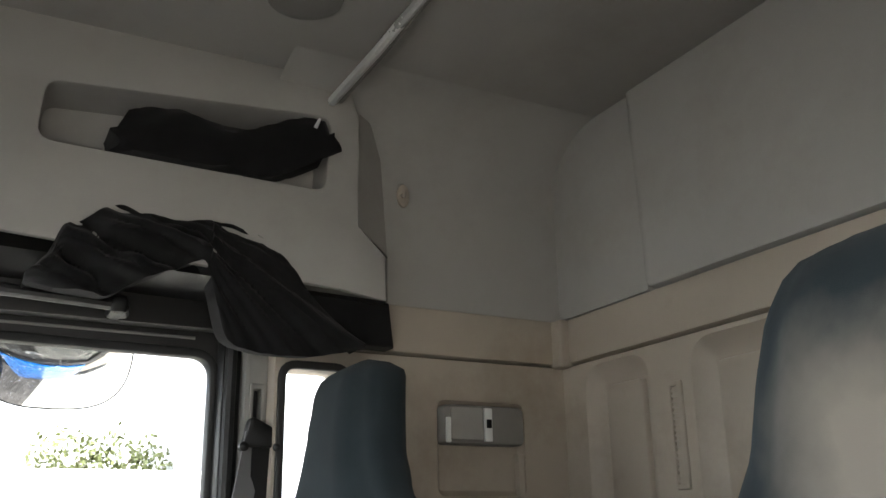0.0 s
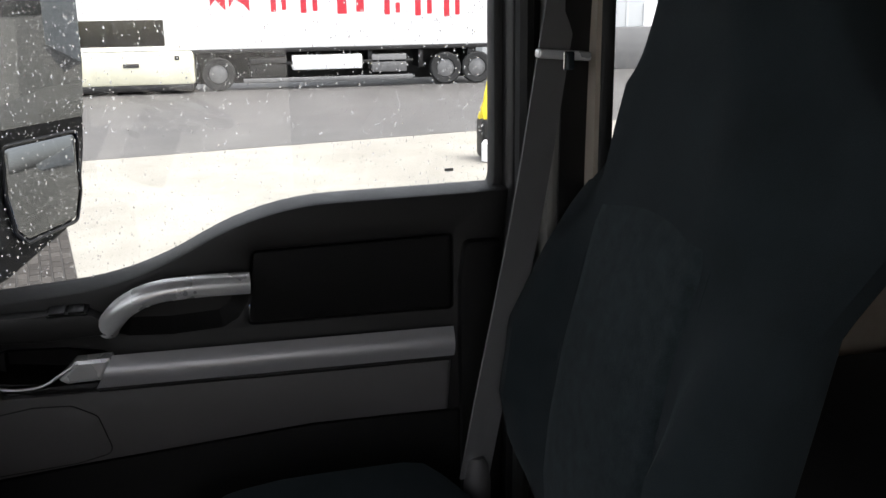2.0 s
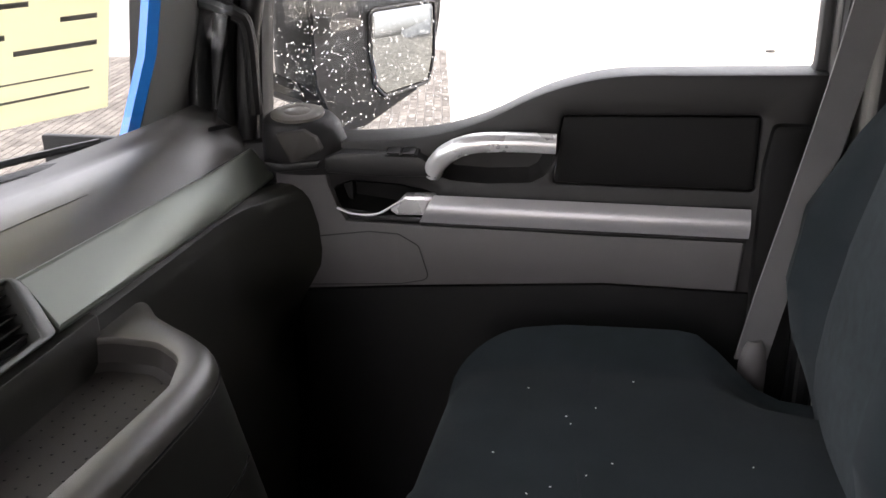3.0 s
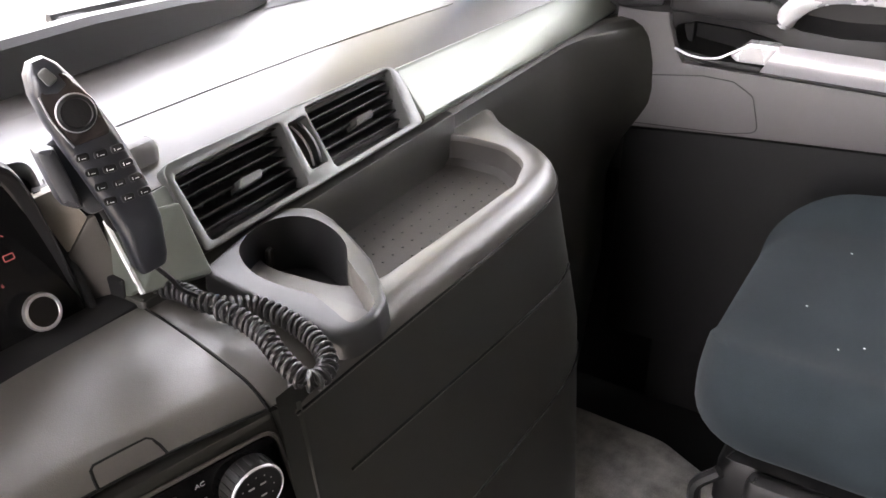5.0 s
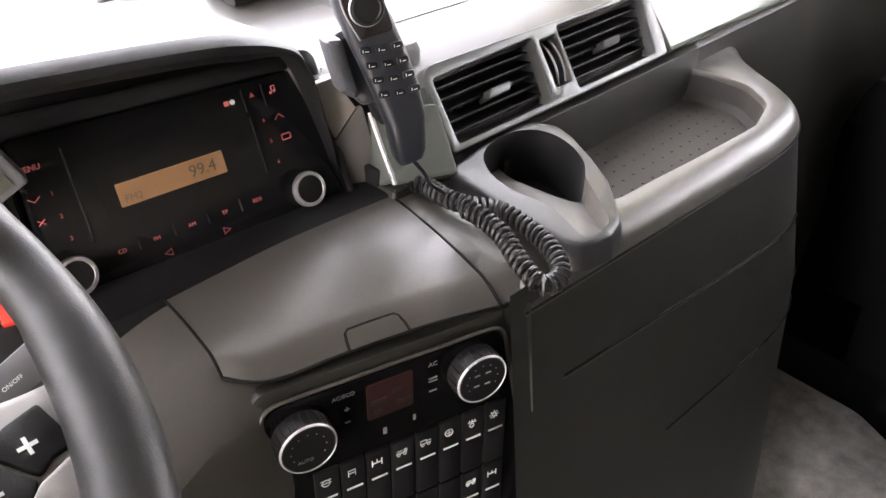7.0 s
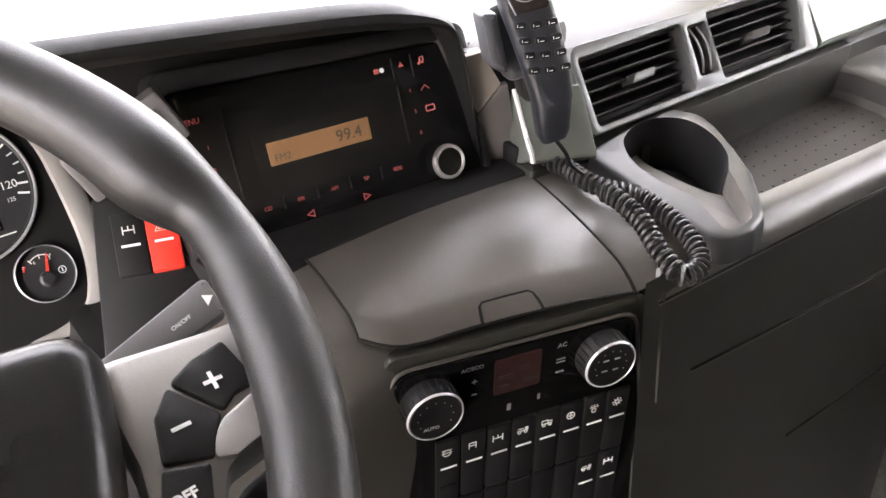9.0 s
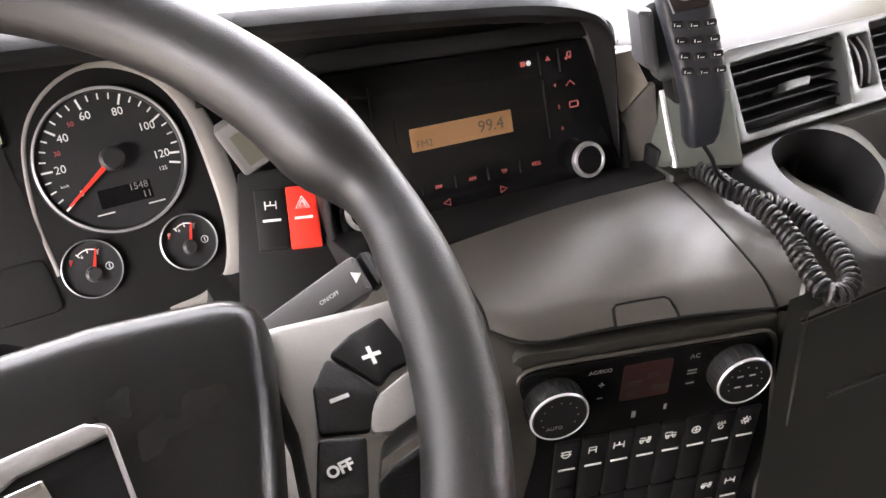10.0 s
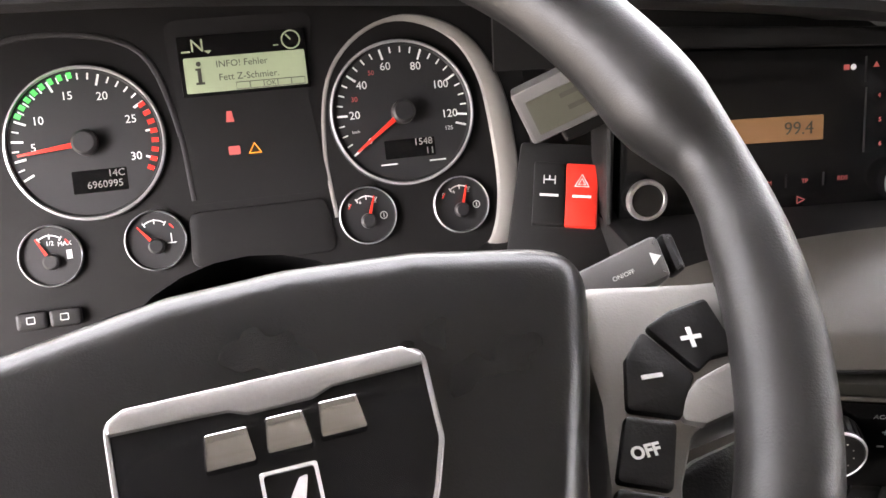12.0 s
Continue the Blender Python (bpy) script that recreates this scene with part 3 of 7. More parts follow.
LEAF = shade("foliage", (0.115, 0.13, 0.045), 0.7, vary=0.5, scale=2, grain=20, bump=0.2)
BARK = shade("bark", (0.10, 0.075, 0.05), 0.9, vary=0.3, scale=4, grain=40, bump=0.5)
YELLOW = shade("yellow plastic sheet", (0.75, 0.60, 0.03), 0.4, vary=0.25, scale=3, grain=30, bump=0.3)
CREAM = shade("cream vehicle paint", (0.62, 0.60, 0.47), 0.35, vary=0.06, scale=2, grain=30, bump=0.02)
SANDJOINT = shade("dark wet joint sand", (0.03, 0.027, 0.024), 0.8, vary=0.3, scale=6, grain=200, bump=0.3)


def brick_shade(name, source):
    """Paving brick whose tone changes from piece to piece."""
    ma = shade(name, (0.050, 0.046, 0.042), 0.85, vary=0.25, scale=3, grain=80, bump=0.4, spec=0.08)
    nt = ma.node_tree
    info = nt.nodes.new("ShaderNodeNewGeometry" if source == "Random Per Island" else "ShaderNodeObjectInfo")
    hsv = nt.nodes.new("ShaderNodeHueSaturation")
    tone = nt.nodes.new("ShaderNodeMapRange")
    tone.inputs["To Min"].default_value, tone.inputs["To Max"].default_value = 0.7, 1.3
    nt.links.new(info.outputs[source], tone.inputs["Value"])
    nt.links.new(tone.outputs["Result"], hsv.inputs["Value"])
    base = nt.nodes["Principled BSDF"].inputs["Base Color"]
    nt.links.new(base.links[0].from_socket, hsv.inputs["Color"])
    nt.links.new(hsv.outputs["Color"], base)
    return ma


BRICK = brick_shade("grey paving bricks", "Random Per Island")
BRICKONE = brick_shade("grey paving brick", "Random")

structure("ground", ([(-400, -400, GROUND), (400, -400, GROUND), (400, 400, GROUND), (-400, 400, GROUND)], [(0, 1, 2, 3)]), GROUNDMAT, "wet pale concrete yard reaching far away", "ground")
# the yard's paving and the road lie at a slant to the truck
PV = Matrix.Translation((9.2, 2.0, GROUND)) @ Matrix.Rotation(math.atan(0.22), 4, "Z")
structure("road", [moved(box(6.8, -60, -0.2, 26, 40, 0.012, 0.006), PV)], ROADMAT, "wet grey asphalt roadway", "road")

# block paving ahead of and beside the truck's nose: the nearest bricks singly, the rest joined
bl, bw, gap = 0.21, 0.105, 0.010
pavement = tagged(part("pavement", moved(box(-13.0, 0.0, -0.1, 6.78, 16.2, 0.004, 0.002), PV), SANDJOINT), "grey block paving with dark wet joints", "pavement", kind="structure")
e = 0.006
unit_v = [(0, 0, 0), (bl - gap, 0, 0), (bl - gap, bw - gap, 0), (0, bw - gap, 0), (e, e, 0.014), (bl - gap - e, e, 0.014), (bl - gap - e, bw - gap - e, 0.014), (e, bw - gap - e, 0.014)]
unit_f = [(4, 5, 6, 7), (0, 1, 5, 4), (1, 2, 6, 5), (2, 3, 7, 6), (3, 0, 4, 7)]
unit_brick = mesh_from("brick", unit_v, unit_f, 0)
unit_brick.materials.append(BRICKONE)
verts, faces, single = [], [], 0
for i in range(94):
    for j in range(153):
        p0 = -12.98 + i * bl + (bl / 2 if j % 2 else 0)
        q0 = 0.01 + j * bw
        lift = 0.003 * noise.noise((p0 * 3, q0 * 3, 0))
        if p0 > 6.56:
            continue
        if -2.5 < p0 < 1.0 and q0 < 1.75 and single < 300:
            single += 1
            ob = new("brick", unit_brick)
            ob.parent = pavement
            ob.matrix_basis = PV @ Matrix.Translation((p0, q0, lift))
            continue
        n = len(verts)
        verts += [tuple(PV @ Vector((p0 + x, q0 + y, lift + z))) for x, y, z in unit_v]
        faces += [tuple(n + k for k in f) for f in unit_f]
rest = bpy.data.meshes.new("joined_paving")
rest.from_pydata(verts, [], faces)
rest.materials.append(BRICK)
rest_ob = new("joined_paving", rest)
rest_ob.parent = pavement
tagged(rest_ob, "far block paving", kind="stuff")

# the parked semi-trailer across the road
TX = 28.5
trailer = thing("semi_trailer", "white box semi-trailer with red lettering shapes, parked", "trailer", (TX, -2, GROUND + 0.012))
ty0, ty1, tz0, tz1 = -7.54, 9.4, 0.05, 3.16
part("box_body", box(TX, ty0, tz0, TX + 2.5, ty1, tz1, 0.03), WHITE, trailer)
part("side_rail", box(TX - 0.02, ty0, tz0 - 0.12, TX + 2.5, ty1, tz0, 0.01), CHARCOAL, trailer)
part("rear_post", box(TX - 0.015, ty0, tz0, TX + 0.1, ty0 + 0.10, tz1, 0.01), SHEETMETAL, trailer)
tside = plane((TX, 0, 0), -Y3, Z3)
for k in range(10):
    part("under_beam", box(TX + 0.1, ty0 + 0.7 + k * 1.6, GROUND + 0.55, TX + 2.3, ty0 + 0.84 + k * 1.6, tz0 - 0.10, 0.01), CHARCOAL, trailer)
part("side_guard", box(TX, -4.9, -0.98, TX + 0.06, 0.35, -0.84, 0.02), DARKRIM, trailer)
part("side_guard", box(TX, -4.9, -0.46, TX + 0.06, 0.2, -0.36, 0.02), CHARCOAL, trailer)
part("tool_box", box(TX - 0.02, -3.3, -0.62, TX + 0.5, -1.15, -0.18, 0.04), WHITE, trailer, "white side panel")
part("tool_box", box(TX, -4.7, -0.75, TX + 0.5, -3.6, -0.2, 0.03), DARKRIM, trailer)
part("tank", box(TX, -1.0, -0.85, TX + 0.5, 0.15, -0.22, 0.06), BLACK, trailer)
# added black sheet that stands in for the shade under the trailer
part("shade_panel", box(TX + 1.2, ty0 + 0.3, GROUND + 0.15, TX + 1.25, ty1, tz0, 0.01), BLACK, trailer)
for y in (-7.0, -5.97, 1.08):
    w = part("wheel", lathe(plane((TX + 0.03, y, GROUND + 0.515), -Y3, Z3), [(0.5, -0.3), (0.5, -0.02), (0.46, 0.01), (0.30, 0.0), (0.28, -0.06), (0.05, -0.05)], 28), RUBBER, trailer)
    part("rim", lathe(plane((TX + 0.03, y, GROUND + 0.515), -Y3, Z3), [(0.28, -0.07), (0.27, -0.05), (0.12, -0.02), (0.0005, -0.015)], 24), DARKRIM, w)


def glyphs():
    """Plain red shapes in place of the mark and six letters: a stem with a ragged right edge each."""
    out = []
    for a, b, lift in ((-1.17, -0.72, 0.0), (-0.62, -0.02, -0.05)):
        out.append(slab(tside, rounded([(a, 2.28 + lift), (a + 0.18, 2.28 + lift), (b - 0.14, 1.80), (b, 2.16 + lift), (b, 1.18 + lift), (b - 0.16, 1.34), (a + 0.16, 1.50), (a, 1.30 + lift)], 0.02), 0, 0.008))
    for k, (y0, y1) in enumerate(((-0.52, -1.20), (-1.40, -2.15), (-2.45, -3.66), (-3.96, -4.68), (-4.91, -5.70), (-5.83, -6.58))):
        z0, z1, w = 1.12 - 0.045 * k, 2.20 - 0.045 * k, y0 - y1
        out.append(slab(tside, rect(-y0 + w * 0.12, z0, -y0 + w * 0.36, z1, 0.03), 0, 0.008))
        out.append(slab(tside, rect(-y0 + w * 0.60, z0 + 0.05, -y0 + w * 0.80, z1 - (0.05 if k != 3 else 0.72), 0.03), 0, 0.008))
    return out


for g in glyphs():
    part("letter_shape", g, REDLOGO, trailer, "red paint shape")
settle(trailer)

cabt = thing("parked_truck", "cream truck nose parked beside the trailer", "truck", (TX - 0.3, 4, GROUND + 0.012))
part("body", box(TX - 0.4, 1.76, GROUND + 0.27, TX + 2.0, 8.8, 0.04, 0.10), CREAM, cabt)
part("cabin", box(TX + 0.0, 2.4, 0.04, TX + 2.0, 8.8, 1.1, 0.15), CREAM, cabt)
part("bumper", box(TX - 0.38, 1.8, GROUND + 0.10, TX + 1.9, 8.7, GROUND + 0.29, 0.03), CHARCOAL, cabt)
part("grille", box(TX - 0.42, 3.3, GROUND + 0.80, TX - 0.4, 3.75, GROUND + 0.92, 0.01), BLACK, cabt)
part("lamp", box(TX - 0.42, 2.15, GROUND + 1.0, TX - 0.4, 2.28, GROUND + 1.12, 0.01), BLACK, cabt)
for y in (5.9, 7.9):
    part("wheel", lathe(plane((TX - 0.42, y, GROUND + 0.462), -Y3, Z3), [(0.45, -0.25), (0.45, 0), (0.40, 0.02), (0.25, 0.0), (0.2, -0.05), (0.0005, -0.04)], 24), RUBBER, cabt)
settle(cabt)

# warehouse behind the small window
shed = thing("warehouse", "pale grey ribbed metal warehouse wall", "building", (33, -16, GROUND))
part("wall", box(33.0, -60, GROUND, 46, -8.3, 12, 0.02), SHEETMETAL, shed)
for k in range(48):
    part("rib", box(32.97, -60 + k * 1.07, GROUND, 33.0, -59.9 + k * 1.07, 12, 0.005), SHEETMETAL, shed)
part("door_panel", box(32.92, -15.6, GROUND, 32.98, -14.6, 1.2, 0.02), WHITE, shed)
part("low_wall", box(32.4, -26, GROUND, 32.9, -13.2, 0.35, 0.03), DARKRIM, shed)
settle(shed)

cover = thing("covered_machine", "yellow plastic sheet draped over a small dark machine", "machine", (14.2, -3.7, GROUND + 0.01))
rings = []
for z, w, dy in ((0.40, 0.03, -0.06), (0.30, 0.07, -0.05), (0.1, 0.12, -0.03), (-0.15, 0.16, 0.0), (-0.38, 0.20, 0.03), (-0.53, 0.22, 0.03), (-0.56, 0.20, 0.03)):
    rings.append([(14.2 + w * math.cos(t) * (1 + 0.22 * math.sin(5 * t + z * 4)), -3.70 + dy + w * math.sin(t) * (1 + 0.22 * math.cos(4 * t + z * 7)), z) for t in [2 * math.pi * k / 24 for k in range(24)]])
part("sheet", loft(rings), YELLOW, cover)
part("frame", box(14.0, -3.95, GROUND + 0.02, 14.45, -3.45, -0.53, 0.06), BLACK, cover)
part("canister", lathe(plane((13.88, -3.50, GROUND + 0.02), X3, Y3), [(0.1, 0), (0.1, 0.28), (0.06, 0.33), (0.0005, 0.34)], 18), WHITE, cover)
part("hose_reel", lathe(plane((13.92, -3.78, GROUND + 0.28), -Y3, Z3), [(0.2, 0), (0.2, 0.04), (0.12, 0.05), (0.0005, 0.06)], 20), SHEETMETAL, cover)
settle(cover)


def tree(x, y, h, r):
    t = thing("tree", "leafy green tree beyond the trailer", "tree", (x, y, GROUND), "trees behind the trailer")
    part("trunk", tube([(x, y, GROUND), (x + 0.1, y, GROUND + h * 0.3), (x, y + 0.1, GROUND + h * 0.7)], [0.2, 0.15, 0.06], 8), BARK, t)
    for k in range(5):
        a = k * 1.3
        part("limb", tube([(x, y, GROUND + h * (0.35 + 0.07 * k)), (x + r * 0.5 * math.cos(a), y + r * 0.5 * math.sin(a), GROUND + h * (0.5 + 0.08 * k))], [0.08, 0.03], 6), BARK, t)
    rng = random.Random(int(x * 10 + y))
    v, f = [], []
    for k in range(800):
        d = Vector((rng.gauss(0, 1), rng.gauss(0, 1), rng.gauss(0, 1))).normalized() * (rng.random() ** 0.4)
        blob = 1 + 0.35 * noise.noise(d * 2.2)
        c = Vector((x, y, GROUND + h * 0.68)) + Vector((d.x * r * blob, d.y * r * blob, d.z * h * 0.34 * blob))
        u = Vector((rng.gauss(0, 1), rng.gauss(0, 1), rng.gauss(0, 1))).normalized() * 0.16
        w = u.cross(Vector((rng.gauss(0, 1), rng.gauss(0, 1), 1))).normalized() * 0.09
        n = len(v)
        v += [c - u, c + w, c + u, c - w]
        f.append((n, n + 1, n + 2, n + 3))
    part("crown", (v, f), LEAF, t)
    return settle(t)


for x, y, h, r in ((40, -3.9, 6.9, 1.7), (40, -5.9, 6.9, 1.6), (41, -7.6, 6.6, 1.3)):
    tree(x, y, h, r)

# ---------- the passenger door ----------
dp = plane((DOORX, 0, 0), -Y3, Z3)  # u = -y, v = z, w points into the cab
door = thing("door_1", "passenger door with dark upper panel, silver strip and grey card", "door", (DOORX, 0.2, FLOOR + 0.2), kind="structure")
sill = rounded([(-0.70, 0.60), (0.163, 0.60), (0.163, 0.95), (0.170, 1.022, 0.0), (0.145, 1.022), (-0.15, 1.016, 0.45), (-0.315, 0.928, 0.45), (-0.48, 0.915), (-0.70, 0.905)], 0.01, 8)
pocket = rounded([(-0.166, 0.960), (0.092, 0.966), (0.092, 0.864), (-0.178, 0.864)], 0.008)
scoop = rounded([(-0.345, 0.872), (-0.338, 0.895), (-0.30, 0.922), (-0.178, 0.924), (-0.177, 0.898), (-0.190, 0.876), (-0.209, 0.865), (-0.272, 0.861), (-0.325, 0.864)], 0.014, 6)
recess = rounded([(-0.50, 0.845), (-0.49, 0.815), (-0.365, 0.800), (-0.345, 0.842), (-0.40, 0.852), (-0.47, 0.855)], 0.012, 5)
part("panel", [slab(dp, sill, -0.07, 0.0, holes=[pocket, scoop, recess], bevel=0.006)], CHARCOAL, door)
part("pocket", slab(dp, shrunk(pocket, 0.0012), -0.02, -0.0015, bevel=0.003), HOUSING, door, "black soft door pocket panel")
part("pocket_end", slab(dp, rounded([(0.098, 0.45), (0.159, 0.45), (0.159, 0.958), (0.106, 0.958), (0.098, 0.90)], 0.012), 0.0, 0.014, bevel=0.008), HOUSING, door, "black upright behind the door pocket")
part("scoop", sunk(dp, scoop, 0.022, 0.016), CHARCOAL, door)
part("latch_recess", sunk(dp, recess, 0.05, 0.006), HOUSING, door)
# the lower card, with its speaker field
card = rounded([(-0.585, 0.872), (-0.508, 0.880), (-0.503, 0.850), (-0.490, 0.815), (-0.478, 0.797), (-0.36, 0.796), (0.086, 0.796), (0.080, 0.722), (-0.10, 0.722), (-0.24, 0.711), (-0.40, 0.698), (-0.585, 0.680)], 0.004)
part("card", slab(dp, card, -0.02, 0.012, bevel=0.004), DOORGREY, door, "grey fabric-like door card")
field = rounded([(-0.56, 0.765), (-0.517, 0.772), (-0.445, 0.7825), (-0.40, 0.781), (-0.370, 0.764), (-0.355, 0.712), (-0.40, 0.702), (-0.56, 0.690)], 0.012)
part("speaker_field", slab(dp, field, 0.0, 0.0135, bevel=0.001), DOORGREY, door)
part("field_stitch", tube([dp @ Vector((x, y, 0.0131)) for x, y in field], 0.0008, 6, closed=True), CHARCOAL, door, "dark seam round the speaker field")
part("skirt", slab(dp, [(-0.56, 0.30), (0.11, 0.30), (0.11, 0.718), (-0.10, 0.718), (-0.24, 0.707), (-0.40, 0.694), (-0.56, 0.678)], -0.02, 0.006, bevel=0.004), HOUSING, door)


def strip_skin(a, b):
    y = 0.345 - 0.434 * a + 0.022 * (1 - b) * (1 - a)
    z = 0.802 + 0.041 * b
    return (DOORX - 0.008 - 0.016 * math.sin(math.pi * (0.15 + 0.75 * b)), y, z)


sv, sf = surface(strip_skin, 14, 10)
part("trim_strip", (sv, sf), SATIN, door, "satin silver trim strip")
part("strip_lip", tube([(DOORX - 0.012, 0.365, 0.800), (DOORX - 0.013, 0.1, 0.799), (DOORX - 0.012, -0.086, 0.799)], 0.004, 6), CHARCOAL, door)
latch = part("latch", tube(bent([(DOORX - 0.010, 0.492, 0.816), (DOORX - 0.018, 0.465, 0.811), (DOORX - 0.020, 0.43, 0.813), (DOORX - 0.018, 0.405, 0.826), (DOORX - 0.016, 0.385, 0.838)]), 0.0024, 8, flat=0.8), SATIN, door, "chrome door release lever")
part("latch_plate", slab(dp, rounded([(-0.412, 0.818), (-0.388, 0.842), (-0.342, 0.843), (-0.358, 0.812), (-0.40, 0.810)], 0.004), 0.0, 0.018, bevel=0.006), SILVER, latch)
part("latch_foot", slab(dp, rounded([(-0.49, 0.808), (-0.36, 0.809), (-0.366, 0.797), (-0.44, 0.797)], 0.004), 0.0, 0.012, bevel=0.004), BLACK, latch)
grab = bent([(DOORX - 0.02, 0.172, 0.926), (DOORX - 0.026, 0.235, 0.928), (DOORX - 0.030, 0.285, 0.925), (DOORX - 0.030, 0.318, 0.912), (DOORX - 0.022, 0.338, 0.892), (DOORX - 0.004, 0.347, 0.876)], 8)
part("pull_handle", tube(grab, 0.0140, 16, flat=1.0), SILVER, door, "silver pull handle")
ledge = rounded([(-0.505, 0.872), (-0.505, 0.895), (-0.48, 0.9035), (-0.37, 0.9045), (-0.343, 0.890), (-0.348, 0.872), (-0.42, 0.868)], 0.006)
lg = part("switch_ledge", slab(dp, ledge, -0.01, 0.022, bevel=0.006), CHARCOAL, door)
sp = plane((DOORX - 0.010, 0.39, 0.9045), -Y3, (1, 0, 0.25))
part("switch_well", slab(sp, rect(-0.024, -0.012, 0.024, 0.012, 0.003), -0.004, 0.0006), HOUSING, lg)
for u in (-0.021, 0.001):
    part("window_switch", slab(sp, rect(u, -0.010, u + 0.019, 0.010, 0.002), 0.0, 0.0032, bevel=0.001), BLACK, lg)
# frame round the window
wx = DOORX + 0.035
wp = plane((wx, 0, 0), -Y3, Z3)
outer = rounded([(-0.72, 0.88), (0.235, 0.88), (0.235, 1.60), (-0.59, 1.60), (-0.67, 1.2)], 0.03)
inner = rounded([(-0.622, 0.902, 0.01), (-0.315, 0.913, 0.45), (-0.15, 1.001, 0.45), (0.1615, 1.006, 0.03), (0.1615, 1.489, 0.045), (-0.572, 1.499, 0.03)], 0.03, 8)
part("window_frame", slab(wp, outer, -0.05, 0.0, holes=[inner], bevel=0.006), CHARCOAL, door)
part("seal", slab(wp, shrunk(inner, -0.012), -0.02, 0.008, holes=[shrunk(inner, 0.006)], bevel=0.004), RUBBER, door, "black rubber window seal")
part("outer_skin", slab(dp, rounded([(-0.75, -0.55), (0.22, -0.55), (0.22, 0.86), (-0.70, 0.86)], 0.02), -0.10, -0.085, bevel=0.006), BLUEPAINT, door, "blue painted outer door skin")
gl = part("pane", slab(plane((wx + 0.022, 0, 0), -Y3, Z3), shrunk(inner, -0.01), -0.002, 0.002), GLASS, door, "clear pane beaded with rain")
gl.visible_shadow = False
for z, w in ((1.545, 0.012), (1.525, 0.006)):
    part("frame_bead", tube([(wx - 0.006, 0.5, z), (wx - 0.006, -0.12, z - 0.004)], w * 0.5, 8), PILLAR, door)
rear_edge = [(0.160, 0.45), (0.198, 0.45), (0.198, 0.99), (0.205, 1.03), (0.205, 1.60), (0.168, 1.60), (0.168, 1.02), (0.164, 0.96)]
part("rear_frame", slab(dp, rear_edge, -0.06, 0.016, bevel=0.006), BLACK, door)
part("seal_bead", tube([(DOORX - 0.018, -0.182, 0.4), (DOORX - 0.022, -0.182, 1.0), (DOORX - 0.022, -0.182, 1.58)], 0.012, 8), RUBBER, door)
for z in (1.30, 1.055):
    part("screw", lathe(plane((DOORX - 0.016, -0.186, z), -Y3, Z3), [(0.005, 0), (0.004, 0.004), (0.0005, 0.005)], 10), SATIN, door)
# the etched makers' field at the pane's corner, as plain bars
part("etching", slab(plane((wx + 0.018, 0, 0), -Y3, Z3), rect(0.094, 1.040, 0.106, 1.044), 0, 0.0006), SATIN, door)
def pod_ring(z, cy, ry, cx, rx, lean):
    """One cut through the speaker pod, its top tipped towards the seat."""
    out = []
    for k in range(32):
        t = 2 * math.pi * k / 32
        x, y = rx * math.cos(t), ry * math.sin(t)
        out.append((cx + x, cy + y, z + lean * x))
    return out


podm = part("speaker_pod", loft([pod_ring(*r) for r in ((0.868, 0.545, 0.066, 1.046, 0.040, 0.0), (0.892, 0.544, 0.066, 1.045, 0.042, 0.05), (0.916, 0.545, 0.064, 1.044, 0.042, 0.10), (0.936, 0.548, 0.059, 1.044, 0.040, 0.16), (0.945, 0.551, 0.053, 1.045, 0.036, 0.2), (0.9485, 0.553, 0.046, 1.045, 0.031, 0.2), (0.949, 0.553, 0.001, 1.045, 0.001, 0.2))]), CHARCOAL, door, "dark moulded speaker pod")
TW = plane((1.045, 0.553, 0.9495), X3 + Z3 * 0.2, Y3)
part("tweeter", lathe(TW @ Matrix.Diagonal((0.80, 1, 1, 1)), [(0.041, -0.003), (0.040, 0.003), (0.034, 0.0055), (0.024, 0.0060), (0.020, 0.0045), (0.016, 0.006), (0.0005, 0.007)], 28), SPOKEDIM, podm, "round grey tweeter cover")
settle(door)

# rain on the pane
rng = random.Random(7)
drops_v, drops_f = [], []
pane_w = wx + 0.027
for k in range(6500):
    u, v = rng.uniform(-0.60, 0.15), rng.uniform(0.92, 1.48)
    r = 0.00035 + 0.0008 * rng.random() ** 3
    tall = 1.1 + 1.1 * rng.random()
    n = len(drops_v)
    for s in range(7):
        a = 2 * math.pi * s / 7
        drops_v.append((pane_w - 0.002, -u + r * math.cos(a), v + r * tall * math.sin(a)))
    for s in range(7):
        a = 2 * math.pi * s / 7
        drops_v.append((pane_w + r * 0.5, -u + r * 0.6 * math.cos(a), v + r * tall * 0.6 * math.sin(a)))
    drops_v.append((pane_w + r * 0.75, -u, v))
    for s in range(7):
        t = (s + 1) % 7
        drops_f += [(n + s, n + t, n + 7 + t, n + 7 + s), (n + 7 + s, n + 7 + t, n + 14)]
WATER = clear_glass("water", (1, 1, 1), 0.0, 1.33)
rain = tagged(part("raindrops", (drops_v, drops_f), WATER), "small raindrops beaded on the window pane", "raindrops", kind="stuff")
rain.visible_shadow = False

# pillar behind the door, with the belt's guide
bp = plane((0.985, 0, 0), -Y3, Z3)
bpil = thing("door_post", "warm grey door post cover with a belt slot", "pillar", (0.99, -0.23, FLOOR), kind="structure")
slot_h = rect(0.222, 1.30, 0.238, 1.415, 0.003)
part("cover", slab(bp, rounded([(0.206, FLOOR), (0.262, FLOOR), (0.262, 1.53), (0.206, 1.53)], 0.006), -0.08, 0.0, holes=[slot_h], bevel=0.006), PILLAR, bpil)
part("slot_frame", slab(bp, rect(0.216, 1.29, 0.246, 1.425, 0.004), 0, 0.006, holes=[slot_h], bevel=0.002), PILLAR, bpil)
